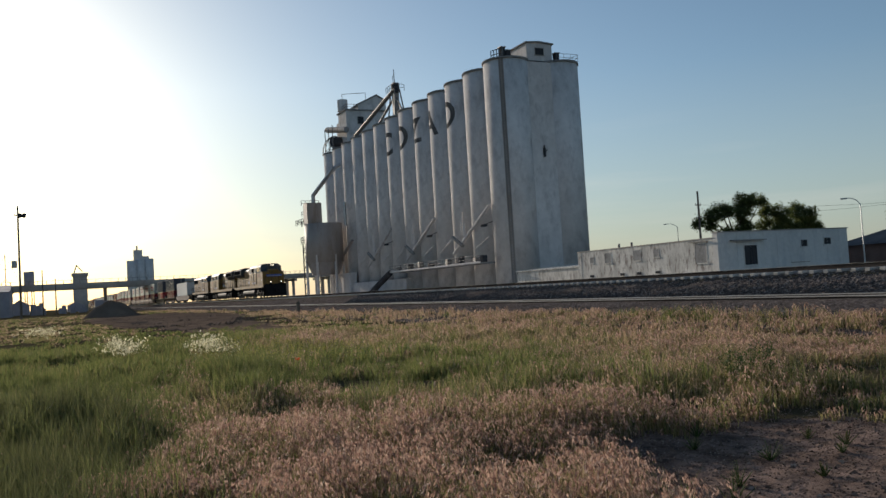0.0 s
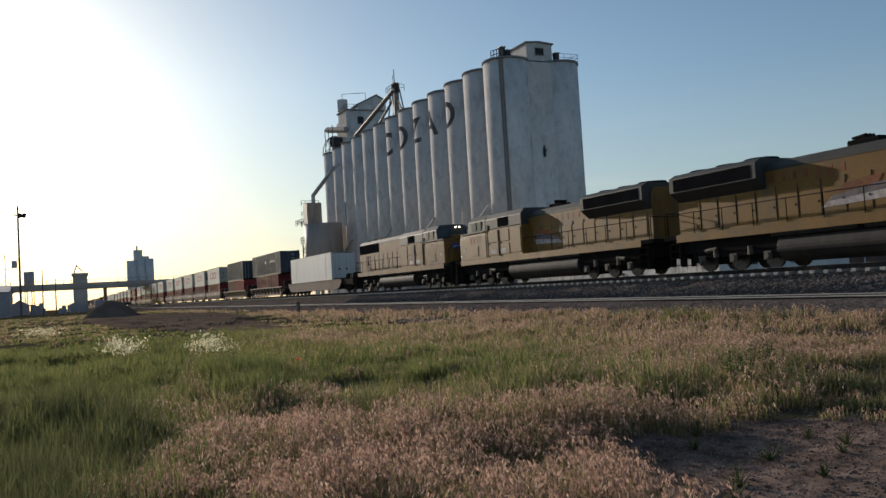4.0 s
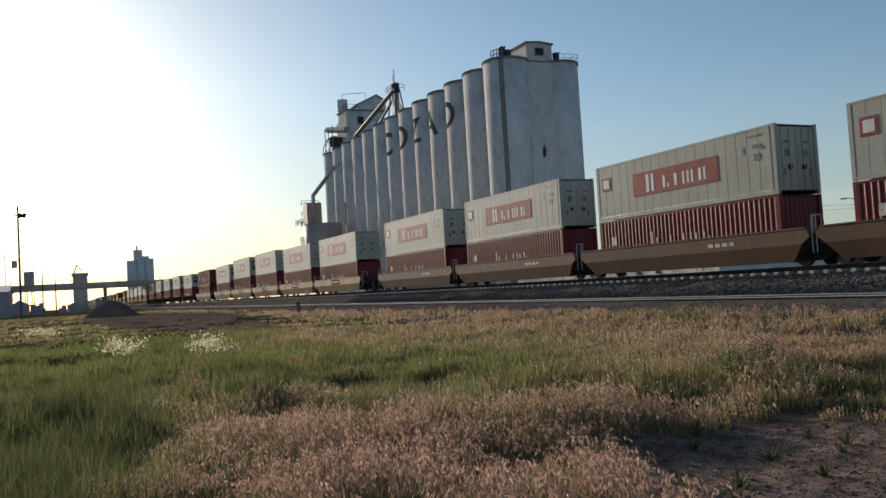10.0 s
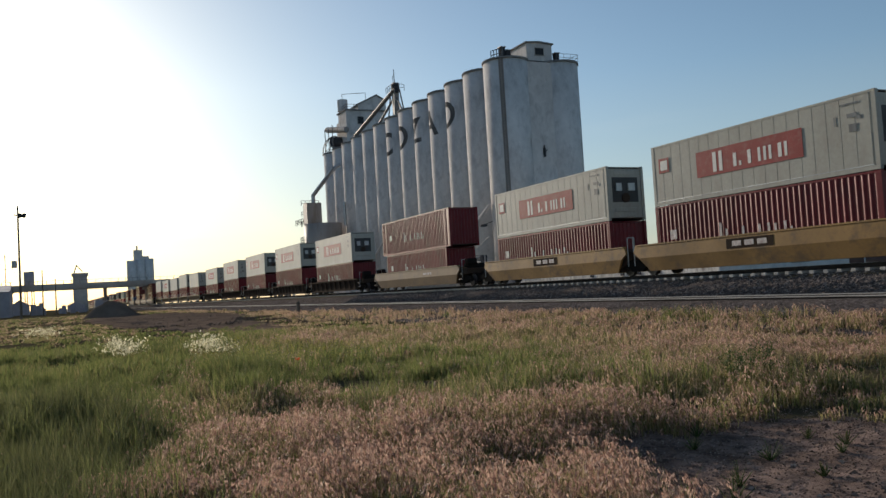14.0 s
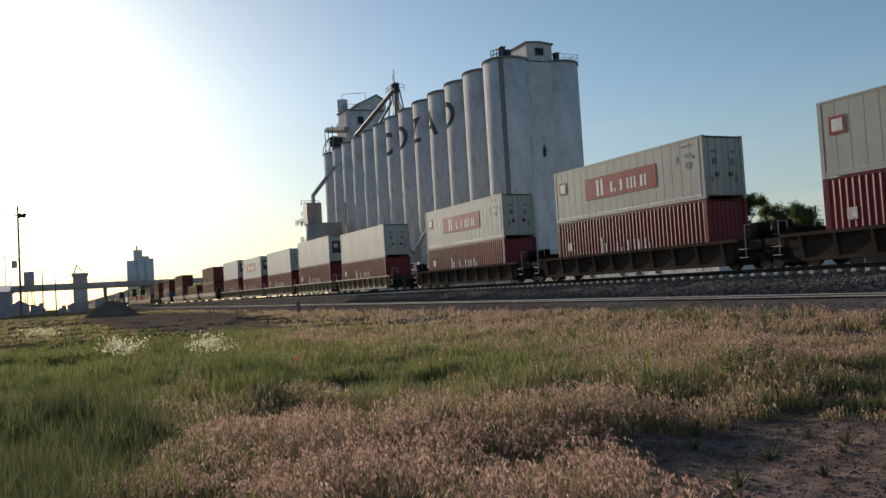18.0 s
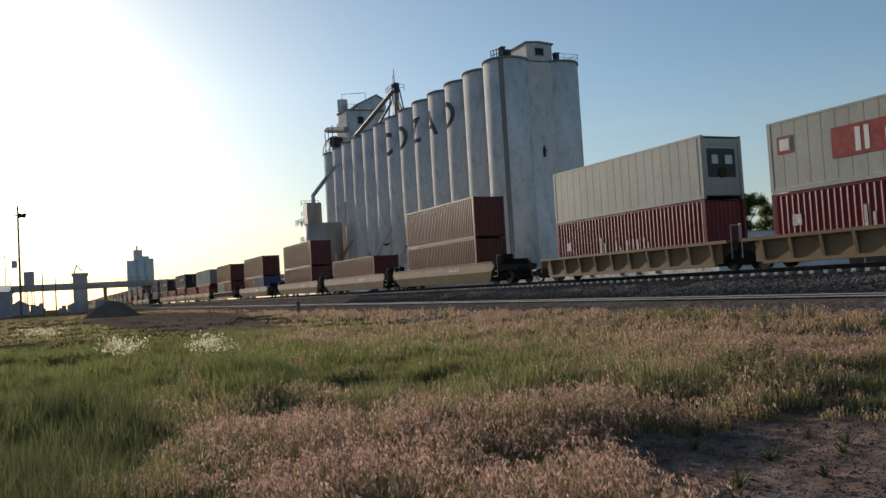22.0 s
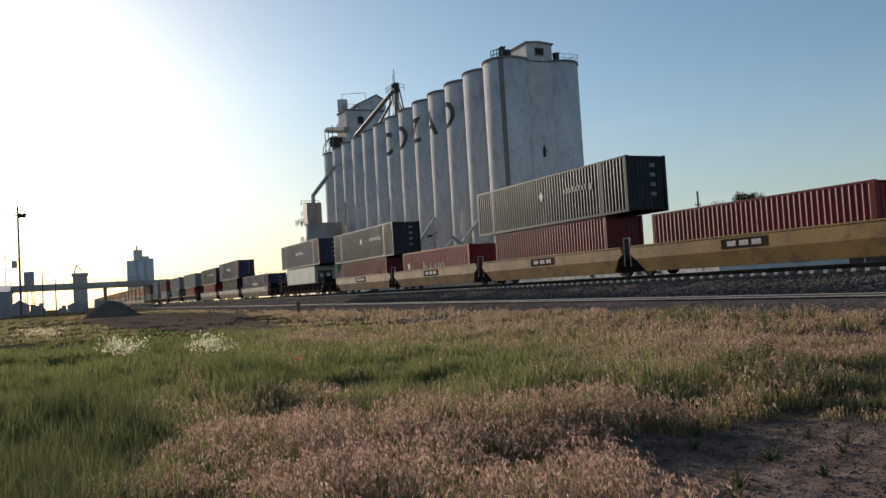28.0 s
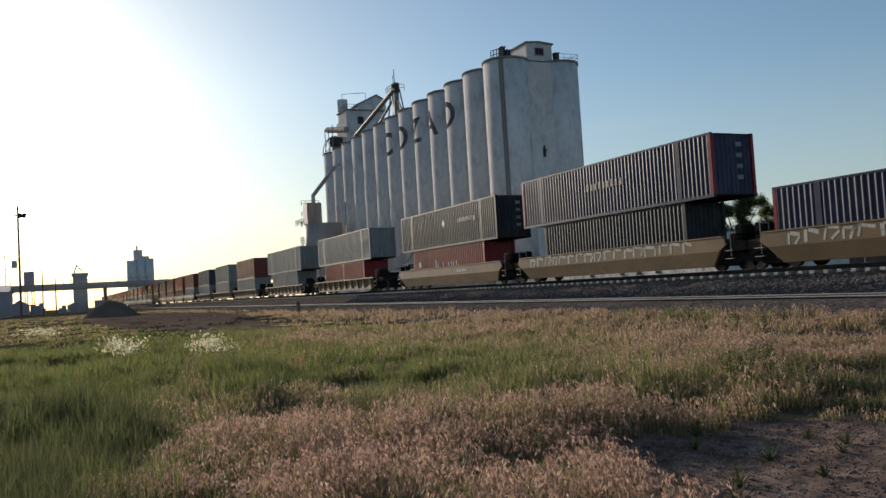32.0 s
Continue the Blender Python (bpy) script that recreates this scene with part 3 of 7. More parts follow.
part("penthouse_roof", bm, M_CONC_DARK, hh)
box_part("stair_turret", (-186.0, -183.5, 62.3, 66.5, SILO_TOP, 41.5), M_CONC, hh)
bm = bmesh.new()
bar(bm, (-182.6, 62.9, 43.9), (-182.6, 62.9, 46.6), 1.2, 16)
part("water_tank", bm, M_CONC, hh, "pale round tank")
for k in range(4):
    bm = bmesh.new()
    a = math.pi / 4 + k * math.pi / 2
    bar(bm, (-182.6 + math.cos(a), 62.9 + math.sin(a), 43.4), (-182.6 + math.cos(a), 62.9 + math.sin(a), 44.0), 0.1, 5)
    part("tank_leg", bm, M_STEEL, hh)
wall_window(hh, "x", 64.8, 66.2, 40.2, 41.8, -178.0)
wall_window(hh, "x", 70.3, 70.9, 44.4, 45.1, -177.88)
railing(hh, [(-181.0, 62.2, 43.5), (-178.2, 62.2, 43.5), (-178.2, 66.0, 43.5)], 1.2, 1.4, r=0.05)
bm = bmesh.new()
for p0, p1 in (((-182.6, 62.9, 46.6), (-182.6, 62.9, 48.0)), ((-182.6, 62.9, 48.0), (-178.5, 67.2, 47.6)), ((-178.5, 67.2, 47.6), (-178.5, 67.2, 46.0))):
    bar(bm, p0, p1, 0.07, 5)
part("vent_line", bm, M_GALV, hh)

# distributor leg with its slanting spouts
lt = thing("elevator_leg", pose(0, 0, 0), "dark steel elevator leg with slanting spouts on the silo roof", "elevator leg")
bm = bmesh.new()
bx(bm, -148.9, -147.6, 61.6, 62.6, SILO_TOP, 42.0)
part("leg_casing", bm, M_BIN, lt)
bm = bmesh.new()
bx(bm, -148.8, -147.2, 61.6, 62.6, 40.0, 41.8)
part("leg_head", bm, M_SEAM, lt)
bm = bmesh.new()
bar(bm, (-148.2, 62, 41.5), (-148.2, 62, 44.7), 0.09, 5)
bar(bm, (-148.9, 62, 41.5), (-148.9, 62, 43.6), 0.06, 5)
part("mast", bm, M_STEEL, lt)
for a, b, r in (((-148.2, 61.8, 40.6), (-171.5, 61.2, 35.4), 0.42), ((-148.2, 62.2, 39.8), (-155.7, 60.5, 34.2), 0.24), ((-148.2, 62.2, 39.2), (-141.2, 60.8, 34.2), 0.2)):
    bm = bmesh.new()
    bar(bm, a, b, r, 8)
    part("spout", bm, M_STEEL, lt)
for x in (-151.3, -145.1):
    for y in (60.4, 64.0):
        bm = bmesh.new()
        bar(bm, (-148.2 + (x + 148.2) * 0.6, 62 + (y - 62) * 0.65, SILO_TOP), (-148.2 + (x + 148.2) * 0.3, 62 + (y - 62) * 0.3, 40.6), 0.14, 5)
        part("brace", bm, M_STEEL, lt)
railing(lt, [(-150.1, 60.9, 40.2), (-146.5, 60.9, 40.2), (-146.5, 63.3, 40.2)], 1.2, 0.9, r=0.05)

# conveyor gallery at the far end of the roof
cg = thing("roof_conveyor", pose(0, 0, 0), "rusty conveyor head and hoops at the far silo", "conveyor")
bm = bmesh.new()
bar(bm, (-186.5, 60.2, 40.2), (-176.5, 61.4, 38.4), 0.7, 10)
part("conveyor_tube", bm, M_BIN, cg)
bm = bmesh.new()
bar(bm, (-182.5, 59.6, 36.6), (-182.5, 62.2, 36.6), 1.25, 16)
part("drum", bm, M_SEAM, cg)
for x in (-186.0, -184.2):
    bm = bmesh.new()
    for k in range(8):
        a, b = math.pi * k / 8, math.pi * (k + 1) / 8
        bar(bm, (x - 0.46 * math.cos(a), 61 - 2.3 * math.cos(a), SILO_TOP + 4.4 * math.sin(a)), (x - 0.46 * math.cos(b), 61 - 2.3 * math.cos(b), SILO_TOP + 4.4 * math.sin(b)), 0.12, 5)
    part("hoop", bm, M_STEEL, cg)
bm = bmesh.new()
for x in (-186.2, -183.5, -180.5):
    bm = bmesh.new()
    bar(bm, (x, 59.4, SILO_TOP), (x, 59.4, 40.2), 0.1, 5)
    part("stanchion", bm, M_STEEL, cg)
railing(cg, [(-186.3, 59.3, SILO_TOP), (-178, 58.8, SILO_TOP)], 1.1, 1.5, r=0.05)

# hopper bin with its tower
hb = thing("hopper_bin", pose(-172, 53.4, 0), "dark steel hopper bin on legs beside the silos", "hopper bin")
me = tube_mesh("drum", 4.1, 8.3, 16.6, M_BIN, 28)
new("drum", me).parent = hb
bm = bmesh.new()
bar(bm, (0, 0, 5.6), (0, 0, 8.3), 2.9, 20, 3.9)
part("cone", bm, M_BIN, hb)
box_part("upper_box", (-5.6, -2.6, -2.7, 0.6, 16.6, 21.6), M_BIN, hb, "square dust collector on top of the bin")
bm = bmesh.new()
for k in range(6):
    a = k * math.pi / 3 + 0.3
    bar(bm, (3.9 * math.cos(a), 3.9 * math.sin(a), 0.7), (3.9 * math.cos(a), 3.9 * math.sin(a), 9.8), 0.28, 6)
part("legs", bm, M_CONC, hb, "pale support columns")
bm = bmesh.new()
bar(bm, (-4.5, -0.6, 21.6), (-4.5, -0.6, 23.4), 0.45, 8)
bar(bm, (-4.5, -0.6, 23.4), (1.5, 2.6, 28.6), 0.45, 8)
bar(bm, (1.5, 2.6, 28.6), (1.5, 4.0, 29.4), 0.45, 8)
bar(bm, (3.4, 3.9, 16.0), (3.4, 3.9, 21.0), 0.35, 8)
part("exhaust_pipe", bm, M_GALV, hb, "bent galvanised pipe")
railing(hb, [(-8.0, -2.6, 16.8), (-6.8, -4.2, 16.8), (0, -4.4, 16.8)], 1.2, 1.2, r=0.05)
for zz in (16.8, 19.0, 21.5):
    railing(hb, [(-7.6, -2.5, zz), (-7.6, 1.5, zz)], 1.1, 1.0, r=0.06)
bm = bmesh.new()
for x in (-9.6, -6.9):
    for y in (-2.0, 1.0):
        bar(bm, (x, y, 0.7), (x, y, 13.0), 0.16, 5)
for z in range(1, 13, 2):
    for y in (-2.0, 1.0):
        bar(bm, (-9.6, y, z), (-6.9, y, z + 2), 0.08, 4)
        bar(bm, (-9.6, y, z), (-6.9, y, z), 0.08, 4)
part("stair_tower", bm, M_STEEL, hb, "open steel stair tower")
railing(hb, [(-10.0, -2.3, 13.0), (-6.6, -2.3, 13.0)], 1.5, 0.8, r=0.06)
bm = bmesh.new()
bx(bm, -7.4, -6.4, -1, 0, 13.0, 16.0)
part("landing", bm, M_STEEL, hb)

# loading dock and catwalk along the silos
dk = thing("loading_dock", pose(0, 0, 0), "low concrete loading shed with a railed catwalk along the silos", "loading shed")
box_part("dock_wall", (-165.0, -136.0, 57.0, 58.0, 0.7, 3.4), M_CONC, dk)
box_part("catwalk_deck", (-139.0, -104.0, 55.2, 57.6, 4.5, 4.72), M_CONC_DARK, dk)
box_part("kick_plate", (-139.0, -104.0, 55.12, 55.2, 4.62, 4.88), M_CONC, dk)
railing(dk, [(-139, 55.2, 4.72), (-104.1, 55.2, 4.72)], 1.0, 2.4, r=0.04)
for k, x in enumerate((-137.0, -131.5, -127.5, -123.0, -116.5, -112.0, -107.0, -104.8)):
    box_part("drive_motor", (x - 0.5, x + 0.4, 55.8, 56.6, 4.75, 5.5 + 0.25 * (k % 3)), M_SEAM if k % 2 else M_STEEL, dk, "dark conveyor drive on the catwalk", bevel=0.08)
box_part("loading_block", (-176.0, -165.0, 56.4, 58.0, 0.7, 5.6), M_CONC, dk)
bm = bmesh.new()
bar(bm, (-139.5, 55.4, 4.6), (-147.0, 54.0, 0.9), 0.55, 8)
part("loading_spout", bm, M_SEAM, dk, "dark loading spout")


def spout_group(i, x, y=-4.3):
    """Slanting grain spout, riser, diverter and lamp of one silo; x: place of the spout's top along the row."""
    p = silos[i, 0]
    x -= SILO_X - i * SILO_STEP
    def pipe(name, a, b, r, mat, label=""):
        bm = bmesh.new()
        bar(bm, a, b, r, 8)
        part(name, bm, mat, p, label)
    pipe("grain_spout", (x, -SILO_R - 0.1, 13.0), (x - 10.8, y, 6.6), 0.24, M_CONC, "slanting pale grain spout")
    pipe("riser_pipe", (x - 7.9, y + 0.2, 12.8), (x - 8.2, y + 0.2, 9.3), 0.24, M_CONC, "short upright vent pipe")
    pipe("riser_pipe", (x - 7.2, y + 0.2, 11.0), (x - 7.4, y + 0.2, 8.9), 0.2, M_CONC)
    pipe("diverter", (x - 10.9, y, 9.1), (x - 7.6, y, 7.6), 0.3, M_CONC_DARK, "galvanised diverter box")
    pipe("feed_pipe", (x + 0.1, y + 0.4, 8.4), (x - 3.2, y, 6.9), 0.13, M_CONC)
    pipe("feed_pipe", (x - 12.3, y + 0.4, 8.9), (x - 15.9, y, 7.0), 0.13, M_CONC)
    pipe("lamp_arm", (x + 0.4, -SILO_R, 10.6), (x + 0.5, y - 0.2, 10.2), 0.07, M_STEEL)
    bm = bmesh.new()
    bx(bm, x - 0.2, x + 0.9, y - 0.7, y - 0.1, 9.85, 10.2)
    part("floodlight", bm, M_SEAM, p, "dark bracket lamp", bevel=0.05)


spout_group(0, -105.2)
spout_group(3, -124.4)
spout_group(6, -144.0)
bm = bmesh.new()
bar(bm, (-21.1, -4.0, 12.4), (-34.0, -4.6, 6.0), 0.32, 8)
part("grain_spout", bm, M_BIN, silos[6, 0], "dull brown slanting spout beside the hopper bin")

# low shed at the end of the silos
ls = thing("low_shed", pose(0, 0, 0), "low white shed with a shallow roof beside the silo end", "shed")
bm = bmesh.new()
prism(bm, [(57.0, 0.7), (64.5, 0.7), (64.5, 3.4), (57.0, 2.9)], -97.0, -76.0, "x")
part("wall", bm, M_WHITE_WALL, ls)
bm = bmesh.new()
prism(bm, [(56.8, 2.9), (64.7, 3.42), (64.7, 3.56), (56.8, 3.04)], -97.2, -75.5, "x")
part("roof", bm, M_WHITE_WALL, ls)

# white warehouse
wb = thing("warehouse", pose(0, 0, 0), "long white painted block warehouse with a pale blue end wall", "warehouse")
bx0, bx1, by0, by1, bzt = -75.2, -54.2, 52.0, 68.2, 4.83
bzf = 4.36  # top of the long front wall
box_part("front_wall", (bx0, bx1 - 0.6, by0, by0 + 0.25, 0.7, bzf), M_WHITE_WALL, wb)
box_part("corner_pier", (bx1 - 0.6, bx1, by0 - 0.002, by0 + 0.25, 0.7, bzt), M_BLUE_WALL, wb)
box_part("end_wall", (bx1 - 0.25, bx1 + 0.003, by0 + 0.25, by1, 0.7, bzt), M_BLUE_WALL, wb, "pale blue end wall")
box_part("back_wall", (bx0, bx1 - 0.25, by1 - 0.25, by1, 0.7, bzf), M_WHITE_WALL, wb)
box_part("side_wall", (bx0, bx0 + 0.25, by0 + 0.25, by1 - 0.25, 0.7, bzf), M_WHITE_WALL, wb)
box_part("roof", (bx0 + 0.25, bx1 - 0.25, by0 + 0.25, by1 - 0.25, bzf - 0.35, bzf - 0.2), M_ROOF, wb)
box_part("coping", (bx0 - 0.1, bx1 - 0.6, by0 - 0.06, by0 + 0.3, bzf, bzf + 0.1), M_TRIM, wb)
box_part("coping", (bx1 - 0.7, bx1 + 0.08, by0 - 0.06, by1 + 0.1, bzt, bzt + 0.08), M_TRIM, wb)
box_part("corner_trim", (bx0 - 0.03, bx0 + 0.6, by0 - 0.03, by0, 0.7, bzf), M_WHITE_WALL, wb)
box_part("awning", (bx1, bx1 + 0.5, 53.4, 57.3, 4.02, 4.12), M_TRIM, wb)
box_part("awning", (-57.6, -55.3, 51.75, 52.0, 4.16, 4.22), M_TRIM, wb)
for u0, u1, z0, z1 in ((-73.0, -72.3, 3.1, 3.7), (-70.4, -69.3, 3.0, 4.0), (-65.7, -64.6, 3.0, 4.0), (-62.6, -61.9, 3.2, 3.9), (-57.0, -55.6, 2.3, 4.0)):
    wall_window(wb, "y", u0, u1, z0, z1, by0, M_WHITE_WALL, M_CONC_DARK, 0.03)
for u in (-72.8, -67.6, -65.0, -62.2):
    box_part("wall_vent", (u - 0.3, u + 0.3, by0 - 0.08, by0, 1.6, 1.85), M_SEAM, wb)
for u0, u1, z0, z1 in ((55.0, 56.5, 1.9, 3.6), (62.0, 62.8, 3.3, 3.9), (65.0, 65.9, 3.4, 4.0)):
    wall_window(wb, "x", u0, u1, z0, z1, bx1, M_BLUE_WALL)
box_part("wall_pipe", (bx1, bx1 + 0.08, 57.2, 61.3, 1.05, 1.17), M_TRIM, wb)
box_part("wall_pipe", (bx1, bx1 + 0.08, 60.6, 62.9, 1.85, 1.92), M_TRIM, wb)
for k in range(9):
    box_part("wall_panel_seam", (bx1, bx1 + 0.02, 54.2 + k * 1.6, 54.24 + k * 1.6, 0.8, bzt), M_BLUE_WALL, wb)
for x in (-70.5, -68.4):
    bm = bmesh.new()
    bar(bm, (x, 54, bzf - 0.2), (x, 54, bzf + 0.6), 0.12, 8)
    part("roof_vent", bm, M_TRIM, wb)

# brown house and distant roofs
hs = thing("brown_house", pose(0, 0, 0), "brown brick house with a grey hipped roof", "house")
box_part("wall", (-62.0, -50.0, 76.0, 88.0, 0.7, 3.3), M_BRICK, hs)
bm = bmesh.new()
a = [bm.verts.new(v) for v in ((-62.6, 75.4, 3.3), (-49.4, 75.4, 3.3), (-49.4, 88.6, 3.3), (-62.6, 88.6, 3.3))]
r0, r1 = bm.verts.new((-56, 79.5, 5.3)), bm.verts.new((-56, 85, 5.3))
for f in ((a[0], a[1], r0), (a[1], a[2], r1, r0), (a[2], a[3], r1), (a[3], a[0], r0, r1)):
    bm.faces.new(f)
bm.faces.new(a[::-1])
part("roof", bm, M_ROOF, hs)
for u in (78.0, 81.0, 84.5):
    wall_window(hs, "x", u, u + 1.2, 1.7, 2.7, -50.0, M_WHITE_WALL)

# ---- poles and lamps ----
def street_lamp(x, y, z, h, dx, dy, label):
    t = thing("street_lamp", pose(x, y, z), label, "street lamp", "street lamps")
    bm = bmesh.new()
    bar(bm, (0, 0, 0), (0, 0, h), 0.06, 8, 0.04)
    part("pole", bm, M_GALV, t)
    bm = bmesh.new()
    p = [(0, 0, h), (dx * 0.25, dy * 0.25, h + 0.35), (dx * 0.6, dy * 0.6, h + 0.55), (dx, dy, h + 0.58)]
    for a, b in zip(p, p[1:]):
        bar(bm, a, b, 0.035, 6)
    part("arm", bm, M_GALV, t)
    bm = bmesh.new()
    m = Matrix.Translation((dx, dy, h + 0.55)) @ Matrix.Rotation(math.atan2(dy, dx), 4, "Z")
    bx(bm, -0.1, 0.4, -0.1, 0.1, -0.05, 0.06, m)
    part("lamp_head", bm, M_GALV, t, bevel=0.04)
    return t


street_lamp(-90.1, 79.3, 0.7, 7.2, -1.0, -1.1, "grey street lamp with a curved arm behind the warehouse")
street_lamp(-45.9, 59.6, 0.7, 5.55, -0.75, -0.75, "grey street lamp with a curved arm beside the warehouse")


def utility_pole(x, y, z, h, label, arms=(), lean=0.0):
    t = thing("utility_pole", pose(x, y, z, 0, lean), label, "utility pole", "utility poles")
    bm = bmesh.new()
    bar(bm, (0, 0, 0), (0, 0, h), 0.17, 8, 0.11)
    part("pole", bm, M_WOOD, t)
    for zz, w in arms:
        bm = bmesh.new()
        bx(bm, -0.06, 0.06, -w, w, zz - 0.06, zz + 0.06)
        part("cross_arm", bm, M_WOOD, t)
        for s in (-0.9, 0.9):
            bm = bmesh.new()
            bar(bm, (0, s * w, zz), (0, s * w, zz + 0.22), 0.05, 6)
            part("insulator", bm, M_GALV, t)
    return t


utility_pole(-77.8, 72.0, 0.7, 10.7, "wooden utility pole with short arms behind the warehouse", [(9.0, 0.42), (7.4, 0.4)])
p = utility_pole(-130, -4.1, 0.35, 16.1, "tall wooden pole with floodlights and a transformer", [(14.8, 0.45)])
for s in (0.2, 0.7):
    bm = bmesh.new()
    bar(bm, (0, s, 14.7), (0.3, s * 1.3, 14.9), 0.35, 8, 0.2)
    part("floodlight", bm, M_SEAM, p)
bm = bmesh.new()
bar(bm, (0.0, -0.65, 7.4), (0.0, -0.65, 8.4), 0.36, 10)
part("transformer", bm, M_GALV, p, "grey pole transformer")
utility_pole(-220, -2.2, 0.4, 10.9, "bare wooden pole by the overpass")
utility_pole(-220, 0.6, 0.4, 8.6, "short wooden pole by the overpass")
p = utility_pole(-300, -13.6, 0.4, 20, "thin guyed radio mast beyond the overpass", [(15, 0.6)])
for s, f in ((-1, 19.5), (1, 19.5), (-1, 12.0), (1, 12.0)):
    bm = bmesh.new()
    bar(bm, (0, 0, f), (0, s * 9.0, 0), 0.05, 4)
    part("guy_wire", bm, M_STEEL, p)
utility_pole(-62, 92, 0.7, 9.2, "wooden utility pole behind the brown house", [(7.6, 0.8), (6.9, 0.4)])
utility_pole(-57.9, 15.8, 0.25, 0.9, "short dark marker post standing beside the siding")


def cable(a, b, sag, r=0.02):
    a, b = Vector(a), Vector(b)
    bm = bmesh.new()
    n = 16
    pts = [a.lerp(b, i / n) - Vector((0, 0, sag * 4 * (i / n) * (1 - i / n))) for i in range(n + 1)]
    for p0, p1 in zip(pts, pts[1:]):
        bar(bm, p0, p1, r, 3)
    return tagged(part("power_cable", bm, M_SEAM), "thin sagging power cable between poles", "cable")


cable((-77.8, 72.4, 9.7), (-62, 92.8, 8.4), 0.5, 0.014)
cable((-77.8, 71.6, 8.2), (-62, 91.2, 8.3), 0.4, 0.014)
cable((-62, 91.2, 8.3), (-20, 100, 11.0), 0.5, 0.014)

# ---- overpass ----
ov = thing("overpass", pose(0, 0, 0), "long concrete road overpass crossing the line far off", "bridge", kind="structure")
oa, ob_ = Vector((-222, -62, 7.4)), Vector((-333, 122, 9.7))
_d = (ob_ - oa).normalized()
_m = Matrix.Translation(oa) @ _d.to_track_quat("X", "Z").to_matrix().to_4x4()
_len = (ob_ - oa).length
bm = bmesh.new()
bx(bm, 0, _len, -5, 5, -1.15, 0, _m)
part("deck", bm, M_BRIDGE, ov)
bm = bmesh.new()
bx(bm, 0, _len, -5.3, -5.0, -0.5, 0.55, _m)
part("parapet", bm, M_BRIDGE, ov)
bm = bmesh.new()
for k in range(int(_len / 2.5)):
    bx(bm, k * 2.5, k * 2.5 + 0.1, -5.2, -5.1, 0.55, 1.5, _m)
bx(bm, 0, _len, -5.2, -5.1, 1.44, 1.5, _m)
part("bridge_railing", bm, M_STEEL, ov)
for k in (18, 36, 54, 89, 106, 126, 146, 166, 186):
    for s in ((0,) if k == 89 else (-3.2, 0, 3.2)):
        bm = bmesh.new()
        c = _m @ Vector((k, s, 0))
        bar(bm, (c.x, c.y, 0.2), (c.x, c.y, c.z - 1.2), 0.55, 10)
        part("pier", bm, M_BRIDGE, ov)
    if k != 89:
        bm = bmesh.new()
        bx(bm, k - 0.6, k + 0.6, -4.6, 4.6, -2.2, -1.34, _m)
        part("pier_cap", bm, M_BRIDGE, ov)

# ---- distant elevators and sheds ----
el = thing("grain_elevator", pose(-518, 46.6, 0), "far concrete grain elevator in haze", "grain elevator")
for k in range(3):
    for j in range(2):
        o = new("barrel", tube_mesh("barrel", 2.7, 0.5, 27.4 + 0.4 * k, M_CONC, 20))
        o.parent = el
        o.location = (j * 5.2, -4.2 + k * 4.6, 0)
box_part("headhouse", (0, 5, -3.0, 1.6, 27, 33.6), M_CONC, el)
box_part("penthouse", (0, 5, 1.6, 5.2, 27, 29.8), M_CONC, el)
bm = bmesh.new()
bar(bm, (1, -1, 33.6), (1, -1, 36.2), 0.5, 6)
part("leg_head", bm, M_STEEL, el)
fb = thing("feed_bin", pose(-334, 9.2, 0), "square far concrete feed bin with a flat cap", "feed bin")
box_part("bin_wall", (-2.5, 2.5, -2.4, 2.4, 0.4, 13.4), M_BRIDGE, fb)
box_part("cap", (-2.9, 2.9, -2.8, 2.8, 13.4, 14.5), M_BRIDGE, fb)
bm = bmesh.new()
bar(bm, (0, -2, 14.5), (0, -1, 17.5), 0.2, 5)
bar(bm, (0, -1, 17.5), (0, 1, 15), 0.2, 5)
part("spout", bm, M_STEEL, fb)
tk = thing("water_tank", pose(-305, -7.0, 0), "dark raised tank on legs beyond the overpass", "tank")
o = new("tank", tube_mesh("tank", 1.6, 9.0, 14.6, M_FAR, 20))
o.parent = tk
for k in range(4):
    bm = bmesh.new()
    a = k * math.pi / 2 + 0.5
    bar(bm, (1.5 * math.cos(a), 1.5 * math.sin(a), 0.4), (1.5 * math.cos(a), 1.5 * math.sin(a), 9.2), 0.15, 5)
    part("leg", bm, M_STEEL, tk)
gable_house("far_shed", -235, -215, -30, -9.2, 0.4, 6.2, 7.9, M_FAR, M_FAR, "grey sheet-metal shed beside the overpass", "shed", "y")
gable_house("far_shed", -330, -322, 4.5, 9.5, 0.4, 2.6, 3.8, M_FAR, M_FAR, "low grey shed beyond the overpass", "shed", "x")
gable_house("far_shed", -300, -290, -12, -7, 0.4, 3.4, 5.0, M_FAR, M_FAR, "low grey shed beyond the overpass", "shed", "x")


def crate_heap(x, y, s, n, seed):
    rng = random.Random(seed)
    t = thing("machinery", pose(x, y, 0.4), "dark parked machinery in silhouette by the overpass", "machinery")
    for k in range(n):
        bm = bmesh.new()
        a = rng.uniform(-s, s)
        bx(bm, rng.uniform(-1, 0), rng.uniform(0.3, 1.4), a, a + rng.uniform(0.8, 2), 0, rng.uniform(1.0, 3.4))
        part("panel", bm, M_FAR, t, bevel=0.1)
    return t


crate_heap(-240, 4.5, 3.5, 6, 1)
crate_heap(-225, -5.5, 2.5, 4, 2)
crate_heap(-205, 8.0, 2.0, 3, 5)


